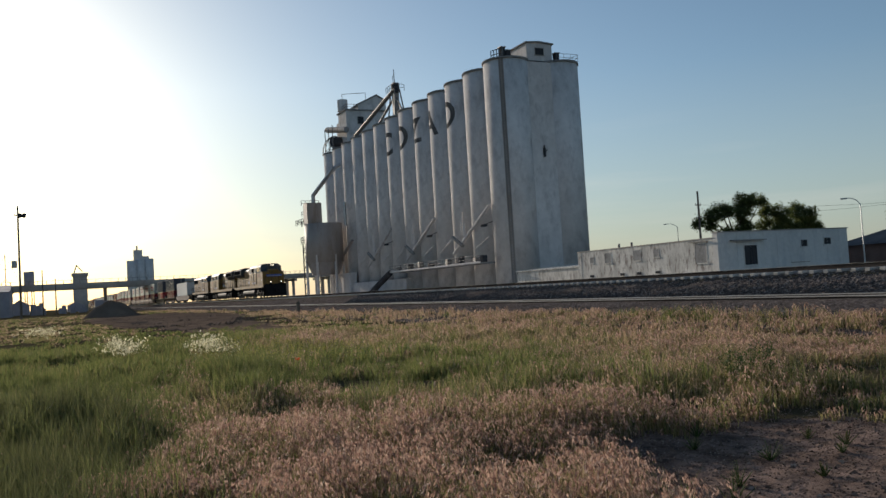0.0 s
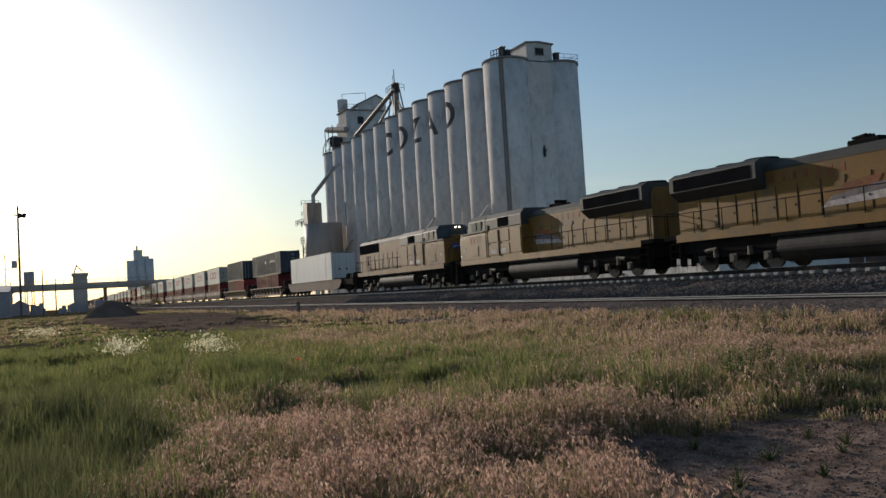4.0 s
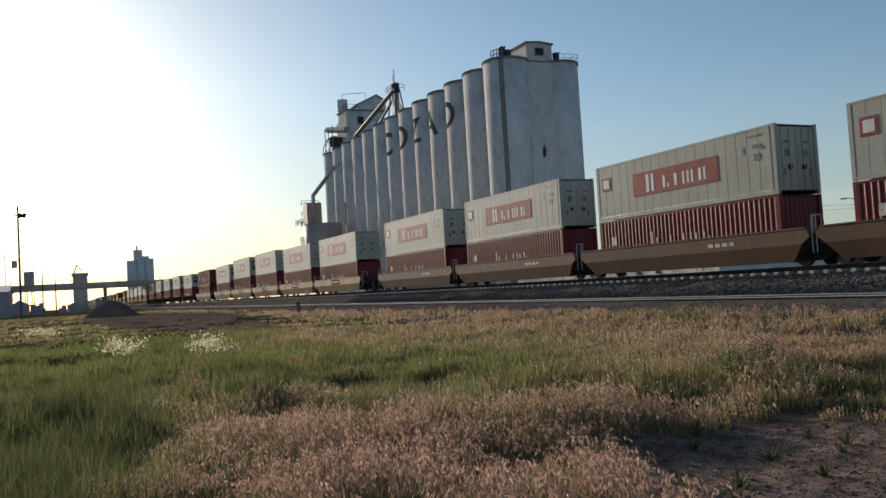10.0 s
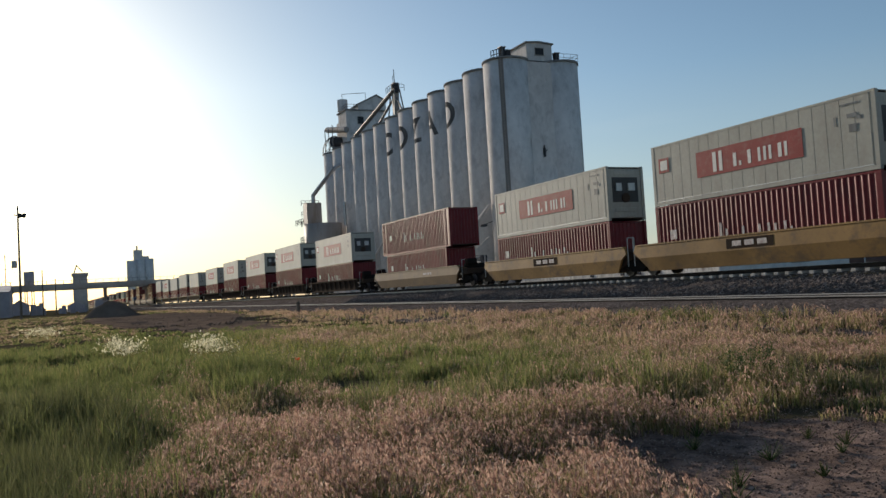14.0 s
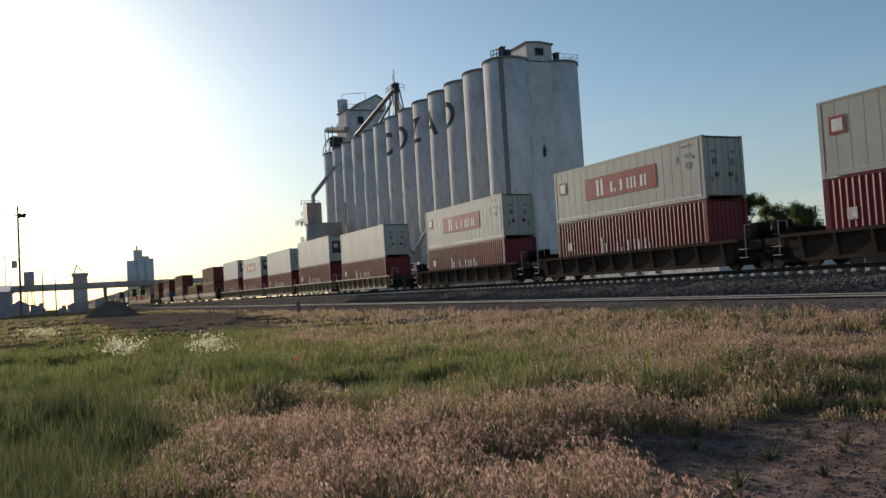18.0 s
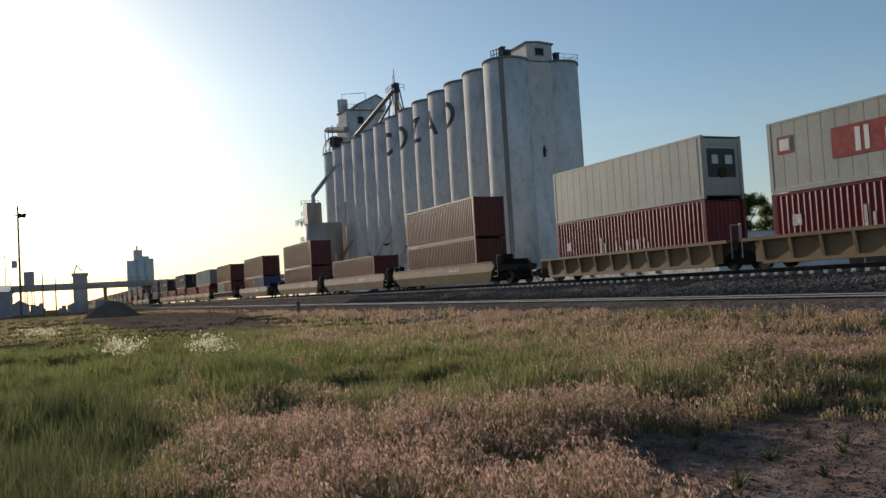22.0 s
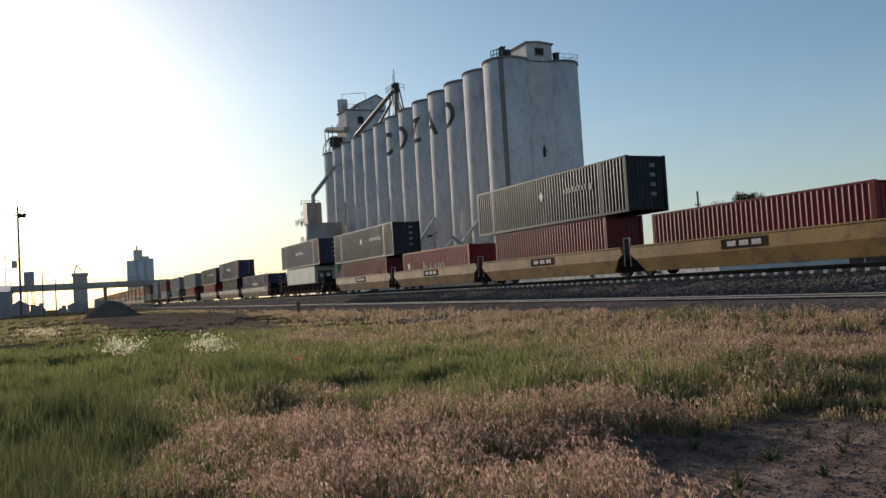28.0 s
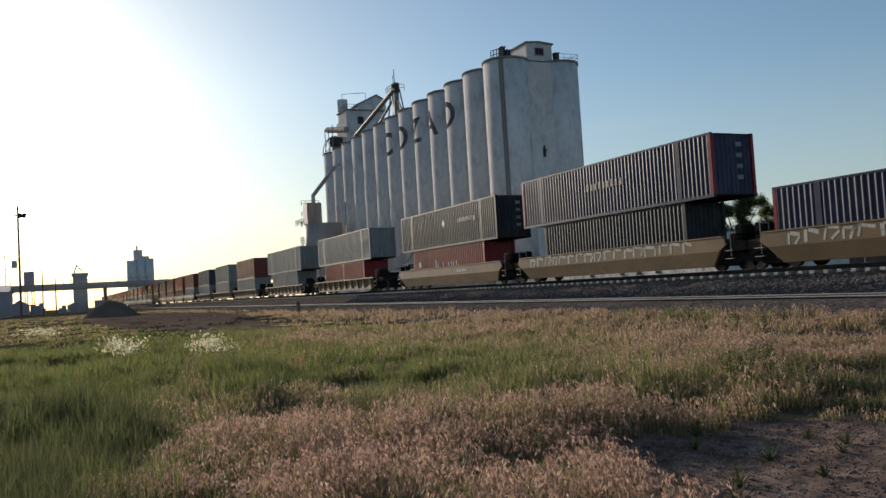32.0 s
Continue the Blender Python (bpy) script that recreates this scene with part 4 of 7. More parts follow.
# ---- grass and trees ----
def tufts(name, pts, zs, heights, blades, width, mat, label, spread=0.05, lean=0.35, seed=1):
    """Thin bent blades in one mesh: each a two-piece tapering strip."""
    rng = np.random.default_rng(seed)
    n = len(pts) * blades
    base = np.repeat(np.c_[pts, zs], blades, 0)
    h = np.repeat(heights, blades) * rng.uniform(0.55, 1.15, n)
    base[:, :2] += rng.normal(0, spread, (n, 2))
    a = rng.uniform(0, 2 * np.pi, n)
    side = np.c_[np.cos(a), np.sin(a), np.zeros(n)]
    b = rng.uniform(0, 2 * np.pi, n)
    l = np.abs(rng.normal(0, lean, n))
    d = np.c_[np.cos(b) * l, np.sin(b) * l, np.ones(n)]
    w = (np.repeat(width, blades) if np.ndim(width) else width) * rng.uniform(0.6, 1.3, n)
    w = w[:, None]
    mid = base + d * (h * 0.55)[:, None] * np.array([0.7, 0.7, 1])
    tip = base + d * h[:, None] * np.array([1.5, 1.5, 0.97])
    V = np.stack([base - side * w, base + side * w, mid + side * w * 0.8, mid - side * w * 0.8, tip], 1).reshape(-1, 3)
    k = np.arange(n) * 5
    F = [*np.stack([k, k + 1, k + 2, k + 3], 1).tolist(), *np.stack([k + 3, k + 2, k + 4], 1).tolist()]
    return tagged(pydata(name, V.tolist(), F, mat), label, "grass", kind="stuff"), tip


def seed_heads(name, tips, size, per, mat, label, droop=1.0, seed=2):
    """Small drooping spikelets, a few to each stem's tip."""
    rng = np.random.default_rng(seed)
    n = len(tips) * per
    b = np.repeat(tips, per, 0) + rng.normal(0, 1, (n, 3)) * np.repeat(size, per)[:, None] * np.array([0.55, 0.55, 0.5])
    s = np.repeat(size, per) * rng.uniform(0.6, 1.3, n)
    a = rng.uniform(0, 2 * np.pi, n)
    out = np.c_[np.cos(a), np.sin(a), rng.uniform(-1.6, 0.5, n) * droop]
    out /= np.linalg.norm(out, axis=1)[:, None]
    side = np.c_[-np.sin(a), np.cos(a), rng.uniform(-0.5, 0.5, n)]
    p0, p2 = b, b + out * s[:, None]
    m = b + out * s[:, None] * 0.4
    V = np.stack([p0, m + side * s[:, None] * 0.2, p2, m - side * s[:, None] * 0.2], 1).reshape(-1, 3)
    k = np.arange(n) * 4
    F = np.stack([k, k + 1, k + 2, k + 3], 1).tolist()
    return tagged(pydata(name, V.tolist(), F, mat), label, "grass", kind="stuff")


def value_noise(x, y, scale, seed=0):
    """Smooth blotches over the plan, from -1 to 1."""
    r = np.random.default_rng(seed)
    out = np.zeros_like(x)
    for k in range(6):
        a, f, p = r.uniform(0, np.pi), scale * r.uniform(0.6, 1.7), r.uniform(0, 6.28)
        out += np.sin((x * np.cos(a) + y * np.sin(a)) * f + p)
    return out / 3.2


def scatter(n, r0, r1, seed):
    """Points on the field in front of the tripod, between two distances."""
    rng = np.random.default_rng(seed)
    r = np.sqrt(rng.uniform(r0 * r0, r1 * r1, n))
    a = radians(180 - 25.4) + rng.uniform(-radians(34), radians(34), n)
    x, y = r * np.cos(a), r * np.sin(a)
    edge = 17.4 + 0.5 * value_noise(x, y, 0.8, 9)
    return x[y < edge], y[y < edge]


def bare(x, y):
    d = dirt_edge(x, y) - 0.14 * value_noise(x, y, 2.6, 4)
    d2 = np.hypot((x + 76) / 33, (y - 8.6) / 6.4) - 0.15 * value_noise(x, y, 0.8, 5)
    return np.minimum(d, d2) < 0.95


def thin(x, y):
    """How sparse the grass is: 1 on the rim of the bare dirt and on a scuffed spot, 0 elsewhere."""
    a = 1 - smooth01(1.0, 1.55, dirt_edge(x, y) - 0.2 * value_noise(x, y, 2.6, 4))
    b = 1 - smooth01(0.5, 1.2, np.hypot((x + 7.9) / 1.7, (y - 9.9) / 1.1) - 0.2 * value_noise(x, y, 2.2, 6))
    return np.maximum(a, b)


def rosy(x, y):
    """Share of dry brome in the grass: most in the foreground and in two bands."""
    r = np.hypot(x, y)
    p = 0.32 + 0.3 * value_noise(x, y, 0.9, 31) + 0.2 * value_noise(x, y, 2.4, 32)
    p = p + 0.45 * (1 - smooth01(8.0, 11.0, r + 1.2 * value_noise(x, y, 0.8, 33)))
    p = p + 0.6 * smooth01(13.0, 14.8, y + 0.8 * value_noise(x, y, 0.5, 34))
    p = p + 0.55 * (1 - smooth01(0.6, 1.2, np.hypot((x + 11.8) / 3.4, (y - 11.9) / 0.9)))
    p = p + 0.45 * (1 - smooth01(0.6, 1.3, np.hypot((x + 13.5) / 2.5, (y - 5.6) / 1.2)))
    return np.clip(p, 0.05, 0.95)


def ridge(x, y):
    """A taller stand of green grass."""
    return 1 - smooth01(0.45, 1.1, np.hypot((x + 15.8) / 4.0, (y - 3.3 + 0.1 * (x + 15.8)) / 1.05) - 0.15 * value_noise(x, y, 1.5, 35))


G_GREEN = leaf_mat("green_grass_blade", (0.072, 0.095, 0.028), (0.225, 0.24, 0.085), 0.58)
G_DEEP = leaf_mat("deep_green_grass_blade", (0.065, 0.075, 0.03), (0.19, 0.19, 0.085), 0.46)
G_OLIVE = leaf_mat("olive_grass_blade", (0.13, 0.12, 0.046), (0.36, 0.30, 0.135), 0.55)
G_STRAW = leaf_mat("straw_grass_blade", (0.22, 0.165, 0.1), (0.5, 0.375, 0.23), 0.55)
G_PINK = leaf_mat("rosy_seed_head", (0.24, 0.13, 0.10), (0.60, 0.41, 0.315), 0.52)
G_CREAM = leaf_mat("pale_seed_plume", (0.72, 0.65, 0.42), (0.86, 0.81, 0.60), 0.7)
G_YELLOW = leaf_mat("yellow_mustard_flower", (0.40, 0.36, 0.05), (0.55, 0.48, 0.08), 0.5)
G_WEED = leaf_mat("dark_weed_leaf", (0.045, 0.075, 0.02), (0.12, 0.165, 0.05), 0.45)
G_DUSK = leaf_mat("dusky_weed_leaf", (0.13, 0.10, 0.085), (0.27, 0.225, 0.18), 0.45)
G_RED = leaf_mat("red_poppy_petal", (0.5, 0.05, 0.02), (0.7, 0.09, 0.03), 0.4)

def brome(name, p, z, tall, stems, w, spikes, size, seed):
    """Clumps of dry brome: arching stems that carry nodding seed heads."""
    rng = np.random.default_rng(seed)
    n = len(p) * stems
    base = np.repeat(np.c_[p, z], stems, 0)
    base[:, :2] += rng.normal(0, 0.045, (n, 2))
    h = np.repeat(tall, stems) * rng.uniform(0.35, 1.15, n)
    a = rng.uniform(0, 2 * np.pi, n)
    out = np.c_[np.cos(a) * 0.8 + 0.25, np.sin(a) * 0.8, np.zeros(n)]
    lean = rng.uniform(0.1, 0.5, n)[:, None]
    side = np.c_[-np.sin(a), np.cos(a), np.zeros(n)] * w
    up = np.array([0, 0, 1.0])
    mid = base + (up + out * lean * 0.5) * (h * 0.6)[:, None]
    tip = base + (up + out * lean) * h[:, None]
    V = np.stack([base - side, base + side, mid + side * 0.7, mid - side * 0.7, tip], 1).reshape(-1, 3)
    k = np.arange(n) * 5
    F = [*np.stack([k, k + 1, k + 2, k + 3], 1).tolist(), *np.stack([k + 3, k + 2, k + 4], 1).tolist()]
    tagged(pydata("brome_stems", V.tolist(), F, G_STRAW), "dry straw-coloured brome stems", "grass", kind="stuff")
    # spikelets hang along the bowed top of each stem
    m = n * spikes
    f = np.tile(np.linspace(0.0, 1.0, spikes), n)
    T, O = np.repeat(tip, spikes, 0), np.repeat(out, spikes, 0)
    s = size * rng.uniform(0.7, 1.3, m)
    at = T + O * (f * size * 1.5)[:, None] + up * (-(f ** 2) * size * 1.1 - 0.3 * size * (1 - f))[:, None] + rng.normal(0, size * 0.22, (m, 3))
    b = rng.uniform(0, 2 * np.pi, m)
    d = np.c_[np.cos(b) * 0.45, np.sin(b) * 0.45, np.full(m, -0.9)] + O * 0.45
    d *= (s / np.linalg.norm(d, axis=1))[:, None]
    sd = np.c_[-np.sin(b), np.cos(b), np.zeros(m)] * (s * 0.17)[:, None]
    V = np.stack([at, at + d * 0.4 + sd, at + d, at + d * 0.4 - sd], 1).reshape(-1, 3)
    k = np.arange(m) * 4
    tagged(pydata(name, V.tolist(), np.stack([k, k + 1, k + 2, k + 3], 1).tolist(), G_PINK), "nodding rosy brome seed heads", "grass", kind="stuff")


def lush(x, y):
    """How likely a tuft is green rather than dry, 0 to 1."""
    g = y - (0.27 * -x - 1.4) - 1.2 * value_noise(x, y, 0.5, 3) * np.clip(-x / 18, 0.25, 1)
    p = 1 / (1 + np.exp(g / 0.45))
    band = np.hypot((x + 15.0) / 5.0, (y - 6.6) / 1.9) - 1 + 0.3 * value_noise(x, y, 0.9, 8)
    p = np.maximum(p, 0.6 / (1 + np.exp(band / 0.2)))
    p = np.maximum(p, ridge(x, y)) * (1 - 0.8 * smooth01(36, 52, np.hypot(x, y)))
    return np.clip(p + 0.22 * np.clip(value_noise(x, y, 0.35, 18), 0, 1) * smooth01(8, 14, np.hypot(x, y)), 0, 1)


for r0, r1, dens, w, stems, spikes, size, sd in ((3.4, 9.0, 92, 0.0022, 7, 6, 0.036, 21), (9.0, 18.0, 50, 0.004, 6, 4, 0.046, 22), (18.0, 36.0, 17, 0.008, 6, 3, 0.07, 23),
                                                (36.0, 72.0, 4.6, 0.016, 5, 2, 0.12, 24), (72.0, 150.0, 0.9, 0.035, 5, 2, 0.2, 25)):
    area = 0.5 * radians(68) * (r1 * r1 - r0 * r0)
    x, y = scatter(int(area * dens), r0, r1, sd)
    rng = np.random.default_rng(sd)
    patch = value_noise(x, y, 1.5, 14) * 0.6 + value_noise(x, y, 0.5, 16) * 0.6
    patch = patch + 0.55 * value_noise(x, y, 4.2, 36) * (r1 < 20)
    ok = ~bare(x, y) & (patch + rng.uniform(-0.6, 0.9, len(x)) > -0.5) & (rng.uniform(0, 1, len(x)) > 0.72 * thin(x, y))
    x, y, patch = x[ok], y[ok], patch[ok]
    z = ground_z(x, y) - 0.01
    g = rng.uniform(0, 1, len(x)) < lush(x, y)
    if g.any():
        tall = np.clip(0.34 + 0.13 * patch[g], 0.14, 0.55) * (1 + 0.55 * ridge(x, y)[g]) * (1 - 0.6 * smooth01(29, 39, np.hypot(x, y)[g]))
        near = (1 - smooth01(12.0, 17.0, np.hypot(x, y)[g])) * (1 - smooth01(0.4, 1.6, y[g]))
        tall = tall * (1 + 0.42 * near)
        deep = rng.uniform(0, 1, g.sum()) < 0.65 * near + 0.1
        tufts("green_grass", np.c_[x, y][g][~deep], z[g][~deep], tall[~deep], 16 if r1 < 20 else 10, w * 1.5, G_GREEN, "tall lush green grass blades", 0.085, 0.26, sd + 1)
        tufts("deep_green_grass", np.c_[x, y][g][deep], z[g][deep], tall[deep] * 1.05, 18 if r1 < 20 else 10, w * 1.6, G_DEEP, "tall dark green grass blades", 0.085, 0.22, sd + 7)
        k = (rng.uniform(0, 1, g.sum()) < 0.4) & ~deep
        tufts("olive_grass", np.c_[x, y][g][k], z[g][k], tall[k] * 1.05, 5, w * 1.2, G_OLIVE, "olive grass among the lush blades", 0.09, 0.3, sd + 2)
    q = ~g
    tall = np.clip(0.25 + 0.1 * patch[q], 0.09, 0.46) * (1 - 0.5 * thin(x, y)[q]) * (1 - 0.42 * (1 - smooth01(1.7, 3.0, dirt_edge(x, y)[q])) * smooth01(5.9, 6.6, y[q]) * smooth01(-7.4, -6.4, x[q]))
    tall = tall * (1 + 0.2 * np.exp(-((x[q] + 7.3) / 1.0) ** 2 - ((y[q] - 5.1) / 1.2) ** 2))
    tall = tall * (1 - 0.6 * smooth01(29, 39, np.hypot(x, y)[q]) * (1 - smooth01(13, 15, y[q])))
    p = np.c_[x, y][q]
    if r0 < 36:
        tufts("olive_grass", p, z[q], tall * 0.85, 9 if r1 < 20 else 6, w * 1.5, G_OLIVE, "short olive green undergrowth", 0.09, 0.35, sd + 3)
    else:
        tufts("straw_grass", p, z[q], tall * 0.7, 6, w * 1.5, G_STRAW, "short bleached straw far out in the field", 0.2, 0.35, sd + 3)
    k = rng.uniform(0, 1, len(p)) < rosy(p[:, 0], p[:, 1]) * (1 - 0.75 * thin(p[:, 0], p[:, 1]))
    j = (rng.uniform(0, 1, len(p)) < 0.3) & ~k
    tufts("green_grass", p[j], z[q][j], tall[j] * 1.1, 10, w * 1.4, G_GREEN, "green blades between the dry grass", 0.07, 0.35, sd + 5)
    j = ~j & ~k
    tufts("straw_grass", p[j], z[q][j], tall[j] * 1.15, 6, w * 1.2, G_STRAW, "yellowed blades between the dry grass", 0.08, 0.35, sd + 6)
    brome("brome_heads", p[k], z[q][k], tall[k] * 1.1, stems, w, spikes, size, sd + 4)

# the field goes on beside and behind the tripod
rng = np.random.default_rng(51)
n = 11000
r, a = np.sqrt(rng.uniform(2.0, 200.0, n)), rng.uniform(0, 2 * np.pi, n)
x, y = r * np.cos(a), r * np.sin(a)
ok = (np.abs((a - radians(154.6) + np.pi) % (2 * np.pi) - np.pi) > radians(33)) & ~bare(x, y)
x, y = x[ok], y[ok]
k = rng.uniform(0, 1, len(x)) < 0.5
tufts("olive_grass", np.c_[x, y][~k], ground_z(x, y)[~k] - 0.01, np.full((~k).sum(), 0.26), 12, 0.004, G_OLIVE, "olive grass of the field round the tripod", 0.12, 0.35, 52)
brome("brome_heads", np.c_[x, y][k], ground_z(x, y)[k] - 0.01, np.full(k.sum(), 0.28), 7, 0.003, 4, 0.045, 53)

# pale plumes and yellow flowers in the lush part
for k, (cx, cy, rx, ry, n) in enumerate(((-25.4, 1.7, 2.9, 0.5, 120), (-22.3, 3.7, 3.1, 0.5, 105), (-46, -0.6, 6, 1.0, 120))):
    rng = np.random.default_rng(60 + k)
    x, y = cx + rng.normal(0, rx * 0.4, n), cy + rng.normal(0, ry * 0.5, n)
    _, tips = tufts("plume_grass", np.c_[x, y], ground_z(x, y), rng.uniform(0.42, 0.62, n), 1, 0.006, G_OLIVE, "stems of pale plumed grass", 0.05, 0.2, 70 + k)
    seed_heads("pale_plumes", tips, rng.uniform(0.06, 0.11, n), 6, G_CREAM, "sunlit cream-coloured grass plumes", -0.9, 80 + k)
rng = np.random.default_rng(91)
n = 900
x, y = rng.uniform(-24, -15, n), rng.uniform(3.4, 6.5, n)
_, tips = tufts("mustard_stems", np.c_[x, y], ground_z(x, y), np.full(n, 0.5), 1, 0.006, G_GREEN, "thin stems of yellow mustard", 0.05, 0.2, 92)
seed_heads("mustard_flowers", tips, np.full(n, 0.035), 4, G_YELLOW, "small yellow mustard flowers", 0.2, 93)


def weed(x, y, h, n, seed, mat, label, name="weed", z=None):
    """A bushy weed: stems and many small leaves."""
    rng = np.random.default_rng(seed)
    t = thing(name, pose(x, y, float(ground_z(x, y)) - 0.02 if z is None else z), label, "weed", "weeds")
    bm = bmesh.new()
    lv, lf = [], []
    for s in range(15):
        a, l = rng.uniform(0, 6.28), rng.uniform(0.1, 0.75)
        tip = Vector((math.cos(a) * l * h, math.sin(a) * l * h, h * rng.uniform(0.45, 1) * (1.1 - 0.4 * l)))
        bar(bm, (0, 0, 0), tip, 0.005, 4, 0.002)
        for k in range(n // 7):
            q = tip * rng.uniform(0.3, 1.0) + Vector(rng.normal(0, 0.05 * h, 3))
            b, e = rng.uniform(0, 6.28), rng.uniform(-0.4, 0.9)
            d = Vector((math.cos(b), math.sin(b), e)).normalized() * h * rng.uniform(0.05, 0.11)
            sd = Vector((-math.sin(b), math.cos(b), 0)) * d.length * 0.2
            i = len(lv)
            lv += [q, q + d * 0.5 + sd, q + d, q + d * 0.5 - sd]
            lf.append((i, i + 1, i + 2, i + 3))
    part("stems", bm, G_WEED, t)
    o = pydata("leaves", [tuple(v) for v in lv], lf, mat)
    o.parent = t
    return t


weed(-8.35, 8.4, 0.62, 700, 1, G_WEED, "dark green bushy weed at the edge of bare dirt")
weed(-8.0, 8.0, 0.46, 450, 2, G_WEED, "dark green bushy weed at the edge of bare dirt")
for k in range(9):
    weed(-7.9 + 1.5 * math.cos(k * 2.4) * (0.3 + k / 12), 10.0 + 0.8 * math.sin(k * 2.4), 0.22 + 0.025 * (k % 5), 130, 40 + k, G_DUSK, "dusky weed on scuffed soil among dry grass")
weed(-7.4, 10.1, 0.45, 200, 3, G_DUSK, "dusky weed clump among dry grass")
weed(-6.9, 9.7, 0.4, 160, 7, G_DUSK, "dusky weed clump among dry grass")
for k, (x, y, h) in enumerate(((-6.3, 5.6, 0.2), (-6.6, 6.2, 0.24), (-5.9, 5.2, 0.16), (-5.6, 6.3, 0.12), (-4.75, 4.6, 0.2), (-5.2, 5.4, 0.18), (-5.1, 6.2, 0.14), (-4.5, 5.2, 0.12), (-5.2, 7.0, 0.2), (-5.0, 7.7, 0.25), (-4.3, 4.1, 0.22), (-4.9, 5.9, 0.12))):
    weed(x, y, h, 110, 10 + k, G_OLIVE, "small pale weed on bare dirt", z=dirt_z(x, y) - 0.01)
for x, y in ((-13.4, 3.6),):
    t = thing("poppy", pose(x, y, float(ground_z(x, y))), "single red poppy flower above the grass", "flower")
    bm = bmesh.new()
    bar(bm, (0, 0, 0), (0.02, 0, 0.56), 0.004, 4)
    part("stem", bm, G_GREEN, t)
    bm = bmesh.new()
    for k in range(5):
        a = k * 1.2566
        c = [bm.verts.new((0.02 + r * math.cos(a + o), r * math.sin(a + o), 0.56 + zz)) for r, o, zz in ((0.0, 0, 0), (0.045, -0.5, 0.03), (0.06, 0, 0.05), (0.045, 0.5, 0.03))]
        bm.faces.new(c)
    part("petals", bm, G_RED, t)

M_BARK = surface("tree_bark", (0.10, 0.08, 0.06), 0.95, big=2, fine=14, stretch=(3, 3, 0.5), bump=0.5)
G_LEAF = leaf_mat("elm_leaf", (0.07, 0.095, 0.028), (0.24, 0.265, 0.10), 0.58)


def tree(x, y, z, clumps, trunk_h, label, seed, leaves=90, leaf=0.26):
    """Trunk, limbs, and leaves gathered in uneven clumps with gaps between."""
    rng = np.random.default_rng(seed)
    clumps = [(cx, cy * 0.93, 6.5 + (cz - 6.5) * 0.95, r * 0.93) for cx, cy, cz, r in clumps]
    t = thing("tree", pose(x, y, z), label, "tree", "trees behind the warehouse")
    bm = bmesh.new()
    fork = Vector((0, 0, trunk_h))
    bar(bm, (0, 0, -0.2), fork, 0.38, 9, 0.24)
    part("trunk", bm, M_BARK, t)
    bm = bmesh.new()
    for c in clumps:
        c = Vector(c[:3])
        mid = fork.lerp(c, 0.5) + Vector((0, 0, 0.35))
        bar(bm, fork, mid, 0.16, 6, 0.1)
        bar(bm, mid, c, 0.1, 5, 0.03)
    part("limbs", bm, M_BARK, t)
    V, F = [], []
    for cx, cy, cz, r in clumps:
        subs = rng.normal(0, 1, (int(14 * r * r) + 6, 3))
        subs = subs / np.linalg.norm(subs, axis=1)[:, None] * rng.uniform(0.3, 1.2, (len(subs), 1)) * r * np.array([1.0, 1.0, 0.8])
        for s in subs:
            m = leaves
            p = rng.normal(0, 0.24, (m, 3)) + s + (cx, cy, cz)
            a, e = rng.uniform(0, 6.28, m), rng.uniform(-1, 1, m)
            d = np.c_[np.cos(a), np.sin(a), e]
            d *= (leaf * rng.uniform(0.5, 1.1, m) / np.linalg.norm(d, axis=1))[:, None]
            w = np.c_[-np.sin(a), np.cos(a), rng.uniform(-0.6, 0.6, m)] * leaf * 0.33
            k = len(V) + np.arange(m) * 4
            V += np.stack([p, p + d * 0.5 + w, p + d, p + d * 0.5 - w], 1).reshape(-1, 3).tolist()
            F += np.stack([k, k + 1, k + 2, k + 3], 1).tolist()
    o = pydata("crown", V, F, G_LEAF)
    o.parent = t
    return t


tree(-84, 84.0, 0.7, [(-0.5, -6.4, 7.2, 0.88), (0.0, -4.7, 8.3, 1.17), (0.5, -3.2, 8.9, 1.17), (-0.5, -4.2, 7.0, 0.88), (0.0, -1.5, 8.9, 1.07), (0.5, 1.4, 10.3, 1.37), (-0.5, 3.4, 10.4, 1.27), (0.0, 5.4, 10.2, 0.98), (0.5, 0.2, 8.7, 1.37), (-0.5, 2.3, 8.5, 1.27), (0.0, 1.3, 6.7, 1.07), (0.5, -0.6, 5.9, 0.98), (-0.5, 3.0, 6.5, 0.88), (0.0, -2.5, 5.7, 0.88)], 3.4, "broad dark green shade tree", 3)
tree(-84, 91.0, 0.7, [(-0.5, -0.8, 8.9, 1.07), (0.0, 0.6, 8.6, 1.17), (0.5, 1.6, 7.7, 1.27), (-0.5, -1.2, 6.7, 1.07), (0.0, 2.6, 6.8, 1.07), (0.5, 0.3, 6.3, 1.37), (-0.5, 1.5, 5.3, 1.17)], 2.6, "dark green shade tree", 4)
tree(-84, 97.0, 0.7, [(-0.5, -0.2, 9.3, 0.98), (0.0, -1.4, 8.2, 1.07), (0.5, 0.9, 8.3, 1.07), (-0.5, 2.2, 7.2, 0.98), (0.0, -0.2, 6.9, 1.46), (0.5, -2.2, 6.5, 0.98), (-0.5, 1.6, 5.9, 1.17), (0.0, 3.0, 6.1, 0.78), (0.5, -0.5, 5.3, 1.37)], 2.6, "dark green rounded shade tree", 5)
tree(-66, 92.5, 0.7, [(0, 0, 6.2, 1.4), (0, 1.6, 5.4, 1.4), (0, 0.5, 4.2, 1.4)], 2.0, "dark shade tree behind the brown house", 6)


